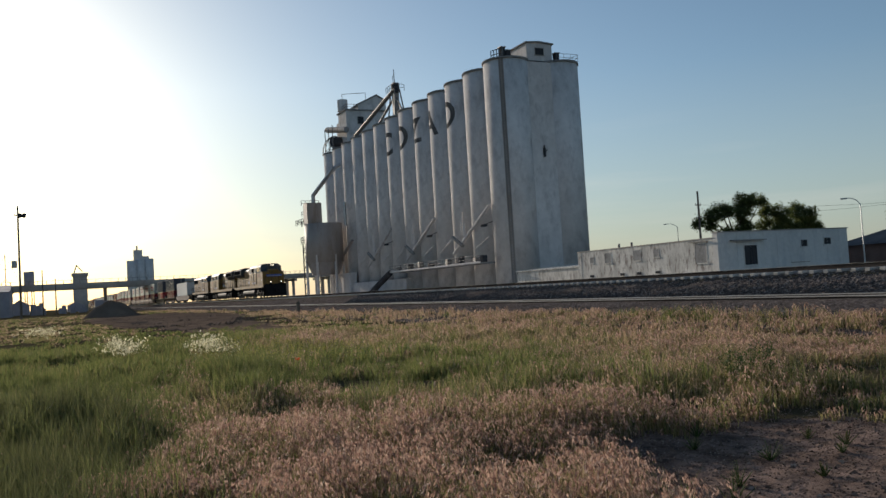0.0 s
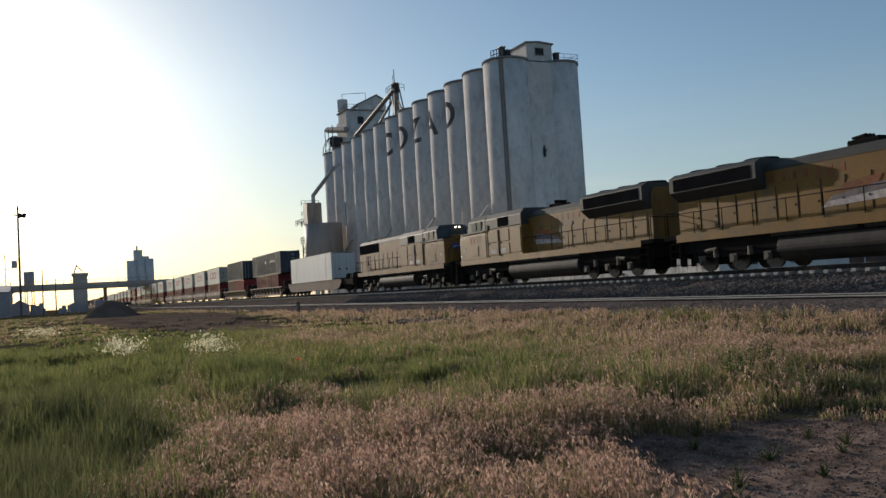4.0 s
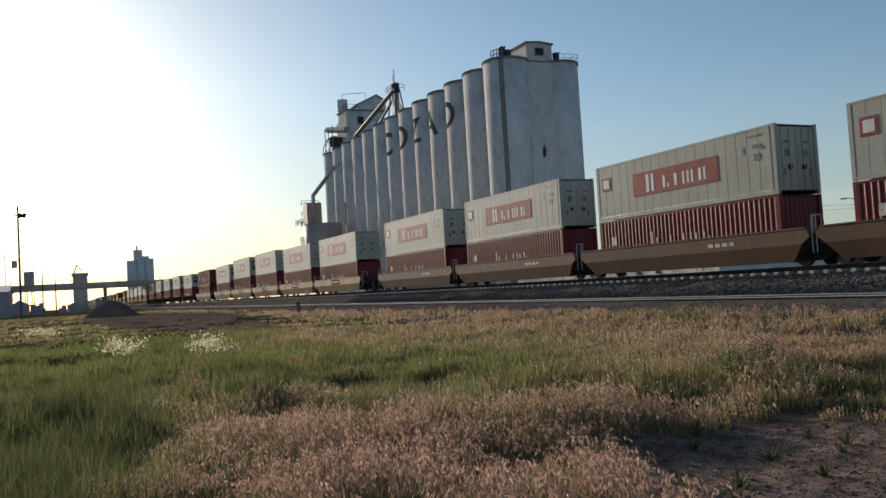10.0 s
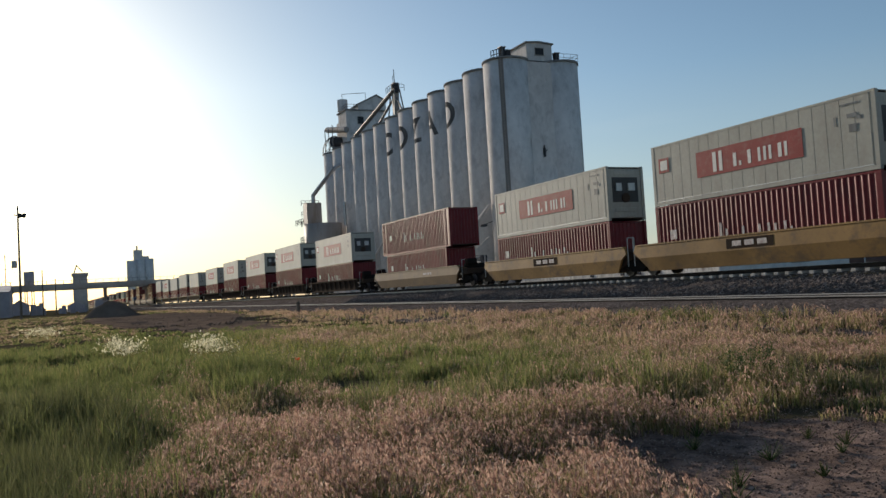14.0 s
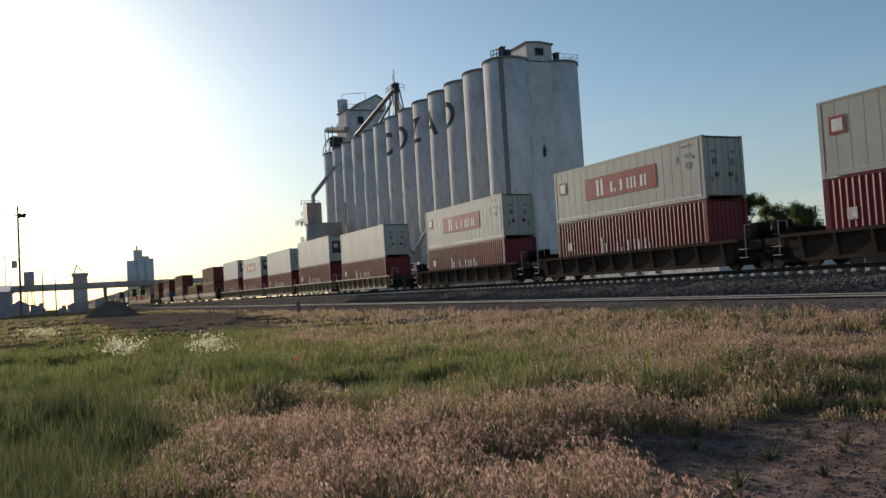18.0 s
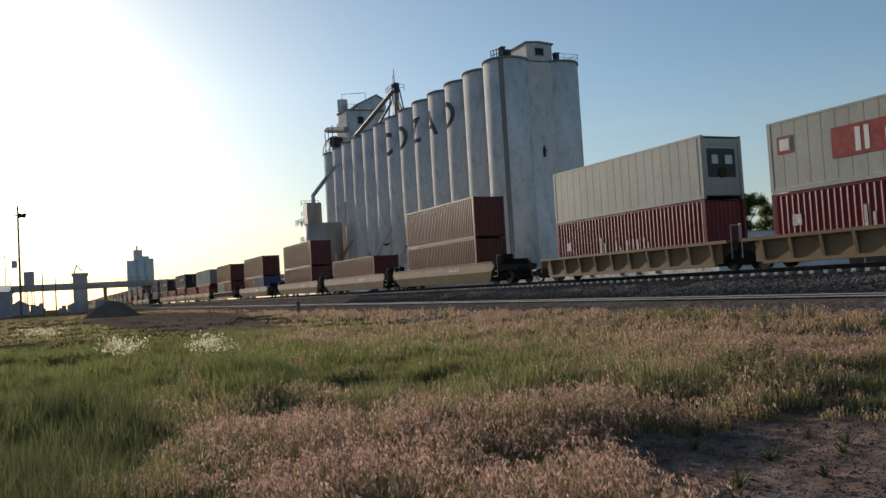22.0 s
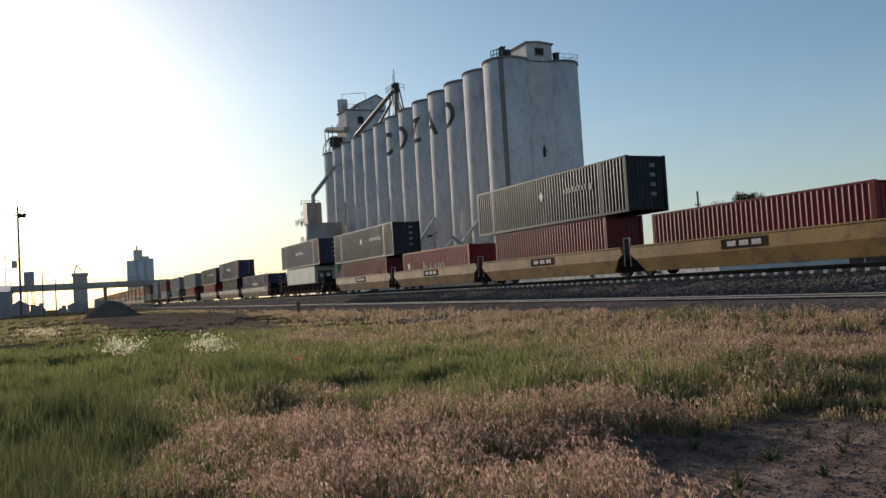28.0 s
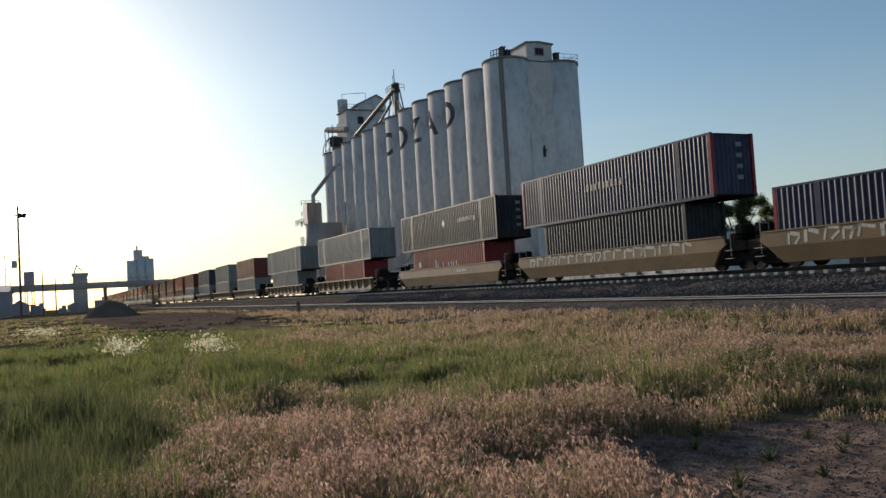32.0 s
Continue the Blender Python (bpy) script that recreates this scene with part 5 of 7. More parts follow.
# ---- train: paints ----
C_WHITE = surface("reefer_white_paint", (0.435, 0.425, 0.37), 0.6, big=0.7, fine=7, vary=0.1, dirt=(0.30, 0.26, 0.22), dirt_amt=0.22, stretch=(0.7, 1, 0.25), bump=0.05, per_object=0.12)
C_PLAIN = surface("trailer_white_paint", (0.56, 0.57, 0.56), 0.55, big=0.4, fine=6, vary=0.06, dirt=(0.4, 0.38, 0.34), dirt_amt=0.15, stretch=(0.7, 1, 0.25), bump=0.04)
C_MAROON = surface("maroon_container_paint", (0.19, 0.019, 0.027), 0.36, spec=0.2, big=0.5, fine=6, vary=0.2, dirt=(0.12, 0.028, 0.028), stretch=(0.7, 1, 0.25), bump=0.0, per_object=0.25)
C_BROWN = surface("oxide_brown_container_paint", (0.16, 0.034, 0.03), 0.36, spec=0.2, big=0.5, fine=6, vary=0.2, dirt=(0.10, 0.035, 0.03), stretch=(0.7, 1, 0.25), bump=0.0, per_object=0.25)
C_RED = surface("red_container_paint", (0.26, 0.02, 0.029), 0.36, spec=0.2, big=0.5, fine=6, vary=0.15, dirt=(0.16, 0.03, 0.03), stretch=(0.7, 1, 0.25), bump=0.0)
C_SLATE = surface("slate_blue_container_paint", (0.042, 0.052, 0.076), 0.44, spec=0.12, big=0.5, fine=6, vary=0.2, dirt=(0.12, 0.12, 0.12), stretch=(0.7, 1, 0.25), bump=0.0, per_object=0.2)
C_NAVY = surface("navy_container_paint", (0.042, 0.045, 0.088), 0.44, spec=0.12, big=0.5, fine=6, vary=0.2, dirt=(0.1, 0.1, 0.12), stretch=(0.7, 1, 0.25), bump=0.0, per_object=0.2)
C_BLUE = surface("bright_blue_container_paint", (0.045, 0.06, 0.15), 0.36, spec=0.2, big=0.5, fine=6, vary=0.15, dirt=(0.1, 0.1, 0.12), stretch=(0.7, 1, 0.25), bump=0.0)
C_BLACK = surface("black_container_paint", (0.028, 0.033, 0.041), 0.44, spec=0.12, big=0.5, fine=6, vary=0.25, dirt=(0.07, 0.07, 0.07), stretch=(0.7, 1, 0.25), bump=0.0, per_object=0.2)
C_GREY = surface("grey_container_paint", (0.25, 0.26, 0.26), 0.44, spec=0.12, big=0.5, fine=6, vary=0.12, dirt=(0.14, 0.13, 0.12), stretch=(0.7, 1, 0.25), bump=0.0, per_object=0.2)
C_OCHRE = surface("ochre_car_paint", (0.32, 0.188, 0.07), 0.65, big=0.6, fine=7, vary=0.28, dirt=(0.13, 0.09, 0.06), dirt_amt=0.5, stretch=(0.5, 1, 0.5), bump=0.06, per_object=0.2)
C_TAN = surface("faded_tan_car_paint", (0.24, 0.16, 0.088), 0.7, big=0.4, fine=6, vary=0.2, dirt=(0.15, 0.11, 0.08), dirt_amt=0.4, stretch=(0.5, 1, 0.5), bump=0.06, per_object=0.2)
C_RUST = surface("rust_brown_car_paint", (0.15, 0.085, 0.052), 0.75, big=0.4, fine=6, vary=0.25, dirt=(0.09, 0.06, 0.045), dirt_amt=0.4, stretch=(0.5, 1, 0.5), bump=0.08, per_object=0.2)
C_UMBER = surface("dark_umber_car_paint", (0.085, 0.05, 0.034), 0.8, big=0.4, fine=6, vary=0.3, dirt=(0.05, 0.04, 0.035), dirt_amt=0.4, stretch=(0.5, 1, 0.5))
C_IRON = surface("dark_grimy_car_steel", (0.062, 0.045, 0.035), 0.85, 0.1, big=0.4, fine=6, vary=0.25, dirt=(0.05, 0.045, 0.04), bump=0.0, per_object=0.2)
C_TRUCK = surface("black_truck_grime", (0.021, 0.019, 0.018), 0.9, 0.0, big=1, fine=10)
C_WHEEL = surface("wheel_steel", (0.10, 0.09, 0.085), 0.5, 0.7, big=2, fine=12)
C_BADGE = surface("faded_red_panel", (0.29, 0.045, 0.042), 0.65, big=0.8, fine=6, vary=0.15, dirt=(0.36, 0.2, 0.18), dirt_amt=0.2, bump=0.02)
C_MARK = surface("white_marking", (0.74, 0.72, 0.68), 0.6, big=1, fine=8, vary=0.1, bump=0.02)
C_WORN = surface("worn_white_marking", (0.55, 0.5, 0.48), 0.7, big=2, fine=8, vary=0.3, dirt=(0.25, 0.08, 0.07), dirt_amt=0.4, bump=0.02)
C_SCRAWL = surface("sprayed_pale_paint", (0.50, 0.49, 0.44), 0.7, big=2, fine=8, vary=0.3, dirt=(0.3, 0.22, 0.14), dirt_amt=0.4, bump=0.02)
C_UNIT = surface("reefer_machinery", (0.05, 0.05, 0.05), 0.6, 0.2, big=2, fine=10)
# darker yellow for the straight-hooded locomotive
L_OLD = surface("grimy_old_locomotive_yellow", (0.185, 0.092, 0.024), 0.65, big=0.6, fine=6, vary=0.25, dirt=(0.08, 0.055, 0.03), dirt_amt=0.5, stretch=(0.5, 1, 0.5), bump=0.04)
L_GLASS = surface("cab_glass", (0.05, 0.055, 0.06), 0.16, big=1, fine=8, bump=0)
L_YELLOW = surface("locomotive_yellow", (0.235, 0.125, 0.03), 0.55, big=0.6, fine=6, vary=0.22, dirt=(0.13, 0.09, 0.05), dirt_amt=0.5, stretch=(0.5, 1, 0.5), bump=0.04)
L_GREY = surface("locomotive_roof_grey", (0.06, 0.058, 0.055), 0.6, big=0.5, fine=6, dirt=(0.05, 0.05, 0.05))
L_GRILLE = surface("radiator_grille", (0.014, 0.014, 0.016), 0.85, 0.0, big=1, fine=20)
L_TANK = surface("fuel_tank_grey", (0.04, 0.037, 0.035), 0.75, 0.0, big=0.5, fine=6, dirt=(0.07, 0.06, 0.05))
# lighter brown paints in the highlights on journal boxes, springs and brake cylinders
L_HIGHLIGHT = surface("dusty_brown_running_gear", (0.10, 0.085, 0.07), 0.8, 0.1, big=2, fine=12, vary=0.5)
L_FADED = surface("faded_red_lettering", (0.25, 0.075, 0.035), 0.6, big=1.5, fine=8, vary=0.4, dirt=(0.22, 0.115, 0.03), dirt_amt=0.5)
L_DULLBLUE = surface("dull_blue_emblem", (0.17, 0.15, 0.17), 0.6, big=1.5, fine=8, vary=0.4, dirt=(0.3, 0.18, 0.06), dirt_amt=0.5)
L_BLUE = surface("blue_emblem", (0.05, 0.09, 0.32), 0.5, big=1, fine=8)
L_LAMP = glow("headlight", (1.0, 0.85, 0.62), 3.0)


# ---- containers: origin at the middle of the floor, front end towards +x ----
HALF = 1.22


def side_profile(L, style):
    """x and depth (inwards) along a container's side."""
    pts = [(-L / 2 + 0.16, 0.03)]
    x = -L / 2 + 0.18
    if style == "corrugated":
        while x + 0.28 < L / 2 - 0.16:
            up = [(0.0, 0.006), (0.058, 0.006), (0.070, 0.008), (0.081, 0.0125), (0.126, 0.0395), (0.138, 0.044), (0.149, 0.046)]
            pts += [(x + a, d) for a, d in up] + [(x + 0.205, 0.046), (x + 0.217, 0.044), (x + 0.228, 0.0395), (x + 0.273, 0.0125)]
            x += 0.28
    elif style == "posts":
        while x + 0.42 < L / 2 - 0.16:
            pts += [(x, 0.04), (x + 0.30, 0.04), (x + 0.33, 0.006), (x + 0.40, 0.006), (x + 0.42, 0.04)]
            x += 0.43
    else:
        while x + 0.62 < L / 2 - 0.16:
            pts += [(x, 0.012), (x + 0.575, 0.012), (x + 0.583, 0.021), (x + 0.597, 0.021), (x + 0.605, 0.012)]
            x += 0.62
    pts.append((L / 2 - 0.16, 0.03))
    return pts


CONTAINER_BASE = {}


def far_container(L, H, paint, label, group):
    """The same box with fewer pieces, for the tail of the train that stays far away."""
    key = (L, H, paint.name, label, "far")
    if key in CONTAINER_BASE:
        return copy_thing(CONTAINER_BASE[key], pose(0, 0, 0))
    t = thing("shipping_container", pose(0, 0, 0), label, "container", group)
    CONTAINER_BASE[key] = t
    prof = side_profile(L, "corrugated")
    for s in (-1, 1):
        bm = bmesh.new()
        lo = [bm.verts.new((x, s * (HALF - d), 0.1)) for x, d in prof]
        hi = [bm.verts.new((x, s * (HALF - d), H - 0.07)) for x, d in prof]
        for i in range(len(prof) - 1):
            bm.faces.new((lo[i], lo[i + 1], hi[i + 1], hi[i]))
        part("side_panel", bm, paint, t, smooth=True)
        box_part("top_rail", (-L / 2, L / 2, s * HALF - (0.09 if s > 0 else 0), s * HALF + (0.09 if s < 0 else 0), H - 0.09, H), paint, t)
        box_part("bottom_rail", (-L / 2, L / 2, s * HALF - (0.07 if s > 0 else 0), s * HALF + (0.07 if s < 0 else 0), 0.0, 0.15), paint, t)
    box_part("roof_panel", (-L / 2 + 0.05, L / 2 - 0.05, -HALF + 0.06, HALF - 0.06, H - 0.05, H - 0.02), paint, t)
    for e in (-1, 1):
        box_part("end_panel", (e * L / 2 - 0.06, e * L / 2 + 0.06, -HALF + 0.01, HALF - 0.01, 0.0, H - 0.01), paint, t)
    return t


def container(L, H, paint, style, front, badge, label, group=""):
    """front: 'doors', 'reefer' or 'plain' at the +x end; badge: '', 'panel', 'bars', 'word', 'star'."""
    key = (L, H, paint.name, style, front, badge, label)
    if key in CONTAINER_BASE:
        return copy_thing(CONTAINER_BASE[key], pose(0, 0, 0))
    t = thing("shipping_container", pose(0, 0, 0), label, "container", group)
    hw = 1.295 if L > 15 else HALF  # the longest boxes are wider
    CONTAINER_BASE[key] = t
    prof = side_profile(L, style)
    for s in (-1, 1):
        bm = bmesh.new()
        lo = [bm.verts.new((x, s * (hw - d), 0.14)) for x, d in prof]
        hi = [bm.verts.new((x, s * (hw - d), H - 0.07)) for x, d in prof]
        for i in range(len(prof) - 1):
            bm.faces.new((lo[i], lo[i + 1], hi[i + 1], hi[i]))
        part("side_panel", bm, paint, t, smooth=style == "corrugated")
    bm = bmesh.new()
    bx(bm, -L / 2 + 0.05, L / 2 - 0.05, -hw + 0.06, hw - 0.06, H - 0.05, H - 0.02)
    part("roof_panel", bm, paint, t)
    bm = bmesh.new()
    bx(bm, -L / 2 + 0.05, L / 2 - 0.05, -hw + 0.06, hw - 0.06, 0.08, 0.14)
    part("floor_panel", bm, C_IRON, t)
    inset = 2.0 if L > 13.5 else 0.0
    for s in (-1, 1):
        box_part("top_rail", (-L / 2, L / 2, s * hw - (0.09 if s > 0 else 0), s * hw + (0.09 if s < 0 else 0), H - 0.09, H), paint, t)
        box_part("bottom_rail", (-L / 2, L / 2, s * hw - (0.07 if s > 0 else 0), s * hw + (0.07 if s < 0 else 0), 0.0, 0.15), paint, t)
    bm = bmesh.new()
    bx(bm, -0.085, 0.085, -0.085, 0.085, 0.14, H - 0.09)
    post = None
    for ex in (-1, 1):
        for s in (-1, 1):
            m = pose(ex * (L / 2 - 0.085), s * (hw - 0.085), 0)
            if post is None:
                post = part("corner_post", bm, C_RED if badge == "word" else paint, t, "red corner post" if badge == "word" else "")
                post.matrix_basis = m
            else:
                twin(post, m)
    bm = bmesh.new()
    bx(bm, -0.09, 0.09, -0.085, 0.085, 0.0, 0.12)
    cast = None
    for ex in (-1, 1):
        for s in (-1, 1):
            for z in (-0.003, H - 0.117):
                m = pose(ex * (L / 2 - 0.088), s * (hw - 0.083), z)
                if cast is None:
                    cast = part("corner_casting", bm, paint, t, bevel=0.012)
                    cast.matrix_basis = m
                else:
                    twin(cast, m)
    if inset:  # heavier posts at the 40 ft stacking points
        for ex in (-1, 1):
            for s in (-1, 1):
                box_part("stacking_post", (ex * 6.0 - 0.14, ex * 6.0 + 0.14, s * (hw + 0.004) - (0.05 if s > 0 else 0), s * (hw + 0.004) + (0.05 if s < 0 else 0), 0.14, H - 0.09), paint, t)
    end_wall(t, L / 2, H, paint, front, hw)
    end_wall(t, -L / 2, H, paint, "plain" if front == "doors" else "doors", hw)
    badges(t, L, H, badge, hw)
    return t


def end_wall(t, x, H, paint, kind, hw):
    e = 1 if x > 0 else -1
    X = x - e * 0.06
    if kind == "plain":
        bm = bmesh.new()
        prof, y = [], -hw + 0.16
        while y < hw - 0.3:
            prof += [(y, 0.0), (y + 0.1, 0.0), (y + 0.13, 0.035), (y + 0.23, 0.035)]
            y += 0.26
        prof.append((hw - 0.16, 0.0))
        lo = [bm.verts.new((X - e * d, y, 0.14)) for y, d in prof]
        hi = [bm.verts.new((X - e * d, y, H - 0.09)) for y, d in prof]
        for i in range(len(prof) - 1):
            bm.faces.new((lo[i], lo[i + 1], hi[i + 1], hi[i]))
        part("end_panel", bm, paint, t)
    elif kind == "doors":
        for s in (-1, 1):
            d = box_part("door", (min(X, X - e * 0.05), max(X, X - e * 0.05), 0.012 * s if s > 0 else -hw + 0.17, hw - 0.17 if s > 0 else -0.012, 0.16, H - 0.12), paint, t)
            for k in (0.28, 0.72):
                bm = bmesh.new()
                bar(bm, (X + e * 0.035, s * (0.1 + k * 1.0), 0.12), (X + e * 0.035, s * (0.1 + k * 1.0), H - 0.1), 0.022, 6)
                part("lock_rod", bm, M_GALV, d, "galvanised lock rod")
            for zz in (0.4, H - 0.5):
                box_part("hinge", (min(X, X + e * 0.03), max(X, X + e * 0.03), s * 0.9 if s > 0 else -1.05, 1.05 if s > 0 else -0.9, zz, zz + 0.1), paint, d)
            if paint is C_WHITE:
                for yy, zz, w, h in ((0.55, 2.1, 0.34, 0.1), (0.5, 1.55, 0.3, 0.3), (0.75, 0.75, 0.16, 0.3)):
                    box_part("door_plate", (min(X, X + e * 0.012), max(X, X + e * 0.012), s * yy - w / 2, s * yy + w / 2, zz, zz + h), M_STEEL, d)
            box_part("lock_box", (min(X, X + e * 0.05), max(X, X + e * 0.05), s * 0.3 if s > 0 else -0.5, 0.5 if s > 0 else -0.3, 1.0, 1.2), C_IRON, d)
    else:
        box_part("reefer_panel", (min(X, X - e * 0.05), max(X, X - e * 0.05), -hw + 0.17, hw - 0.17, 0.16, H - 0.12), paint, t)
        u = box_part("cooling_unit", (min(X + e * 0.004, X - e * 0.04), max(X + e * 0.004, X - e * 0.04) + 0.0, -0.85, 0.85, H * 0.34, H * 0.80), C_UNIT, t, "dark refrigeration unit")
        for yy, zz, w, h in ((-0.45, H * 0.62, 0.36, 0.42), (0.38, H * 0.62, 0.44, 0.42)):
            box_part("control_box", (min(X + e * 0.004, X + e * 0.09), max(X + e * 0.004, X + e * 0.09), yy - w / 2, yy + w / 2, zz - h / 2, zz + h / 2), M_GALV, u, bevel=0.01)
        bm = bmesh.new()
        bar(bm, (X + e * 0.004, 0.0, H * 0.42), (X + e * 0.06, 0.0, H * 0.42), 0.26, 14)
        part("fan", bm, C_IRON, u, "round fan guard")
        for zz in (H * 0.2, H * 0.88):
            box_part("service_hatch", (min(X, X + e * 0.02), max(X, X + e * 0.02), -0.7, 0.7, zz - 0.1, zz + 0.1), paint, t, bevel=0.008)


def badges(t, L, H, badge, hw):
    """Company panels as plain coloured shapes, and small plates, on the side towards -y."""
    s = -1
    def plate(name, x0, x1, z0, z1, mat, d=0.006, label="", parent=t):
        y = s * (hw + 0.002)
        y1 = s * (hw + 0.002 + d)
        return box_part(name, (x0, x1, min(y, y1), max(y, y1), z0, z1), mat, parent, label)
    def bars(parent, rows, mat, d):
        """Plain upright bars in place of lettering; rows of middle, width, height, foot."""
        y = s * (hw + d)
        for x, w, h, z in rows:
            box_part("company_shape", (x - w / 2, x + w / 2, y - 0.005, y, z, z + h), mat, parent, "plain pale bar")
    if badge == "panel":
        # seen from outside, read left to right on the near side
        p = plate("company_panel", -3.05, 2.85, 0.97, 2.12, C_BADGE, label="faded red company panel")
        bars(p, ((-1.92, 0.22, 0.88, 1.1), (-1.55, 0.2, 0.88, 1.1), (-0.72, 0.18, 0.58, 1.16), (-0.42, 0.12, 0.2, 1.16), (0.1, 0.18, 0.58, 1.16),
                 (0.64, 0.14, 0.58, 1.16), (0.94, 0.14, 0.58, 1.16), (1.22, 0.14, 0.58, 1.16), (1.72, 0.18, 0.58, 1.16), (2.02, 0.14, 0.58, 1.16)), C_MARK, 0.009)
        plate("data_plate", -5.25 - 0.36, -5.25 + 0.36, 1.55, 2.25, C_BADGE, label="small red framed plate")
        plate("data_plate", -5.25 - 0.24, -5.25 + 0.24, 1.67, 2.13, C_MARK, 0.01)
        for x, z, w, h, mm in ((4.35, 2.02, 0.07, 0.34, C_GREY), (5.1, 2.12, 0.42, 0.16, C_GREY), (5.38, 2.02, 0.16, 0.14, C_GREY), (5.1, 1.66, 0.32, 0.3, C_GREY), (5.0, 2.56, 0.8, 0.07, C_GREY)):
            plate("data_plate", x - w / 2, x + w / 2, z - h / 2, z + h / 2, mm, 0.004)
        plate("lower_trim", -L / 2 + 0.2, L / 2 - 0.2, 0.17, 0.20, M_GALV)
    elif badge == "bars":
        bars(t, [(x, w, h, 0.95) for x, w, h in ((-1.85, 0.14, 0.8), (-1.5, 0.12, 0.5), (-0.55, 0.13, 0.55), (-0.2, 0.1, 0.2), (0.35, 0.13, 0.55), (0.85, 0.12, 0.55), (1.2, 0.12, 0.5), (1.7, 0.13, 0.55), (2.0, 0.12, 0.3))], C_WORN, 0.002)
        plate("data_plate", -4.9 - 0.22, -4.9 + 0.22, 1.25, 1.7, C_WORN)
    elif badge == "word":
        bars(t, [(-1.25 + i * 0.36, 0.2, 0.34 if i % 3 else 0.4, H * 0.5) for i in range(9)], C_WORN, 0.002)
    elif badge == "star":
        y = s * (hw + 0.003)
        bm = bmesh.new()
        prism(bm, [(-0.25, H * 0.6), (0, H * 0.6 - 0.3), (0.25, H * 0.6), (0, H * 0.6 + 0.3)], min(y, y + s * 0.006), max(y, y + s * 0.006), "y")
        part("company_shape", bm, C_MARK, t, "white diamond mark")
        bars(t, [(2.45 + i * 0.3, 0.18, 0.26 + 0.05 * (i % 2), H * 0.56) for i in range(8)] + [(5.0, 0.34, 0.34, H * 0.53)], C_WORN, 0.002)
    if L > 15 and badge in ("star", "word"):
        for k in range(4):
            box_part("end_mark", (L / 2 - 0.055, L / 2 - 0.05, 0.25, 0.6, 0.8 + k * 0.5, 1.0 + k * 0.5), C_GREY, t)


# ---- well cars: origin at rail height, middle of the car ----
TRUCK_BASE = []


def truck(parent, x):
    """A freight truck with two wheelsets, as a part."""
    o = new("truck")
    o.parent = parent
    o.matrix_basis = pose(x, 0, 0)
    if not TRUCK_BASE:
        bm = bmesh.new()
        for s in (-1, 1):
            prism(bm, [(-1.15, 0.35), (-1.15, 0.62), (-0.45, 0.82), (0.45, 0.82), (1.15, 0.62), (1.15, 0.35), (0.75, 0.42), (0.35, 0.2), (-0.35, 0.2), (-0.75, 0.42)], s * 1.0 - 0.09, s * 1.0 + 0.09, "y")
        bx(bm, -0.25, 0.25, -1.1, 1.1, 0.42, 0.75)
        bx(bm, -1.35, 1.35, -0.6, 0.6, 0.3, 0.86)
        f = mesh_of("side_frame", bm, C_TRUCK)
        bm = bmesh.new()
        for s in (-1, 1):
            bar(bm, (0, s * 0.7, 0), (0, s * 0.83, 0), 0.42, 20)
            bar(bm, (0, s * 0.66, 0), (0, s * 0.7, 0), 0.45, 20)
        bar(bm, (0, -1.0, 0), (0, 1.0, 0), 0.08, 8)
        TRUCK_BASE.extend([f, mesh_of("wheelset", bm, C_WHEEL)])
    a = new("side_frame", TRUCK_BASE[0])
    a.parent = o
    for k in (-0.9, 0.9):
        w = new("wheelset", TRUCK_BASE[1])
        w.parent = o
        w.matrix_basis = pose(k, 0, 0.42)
    return o


CAR_BASE = {}


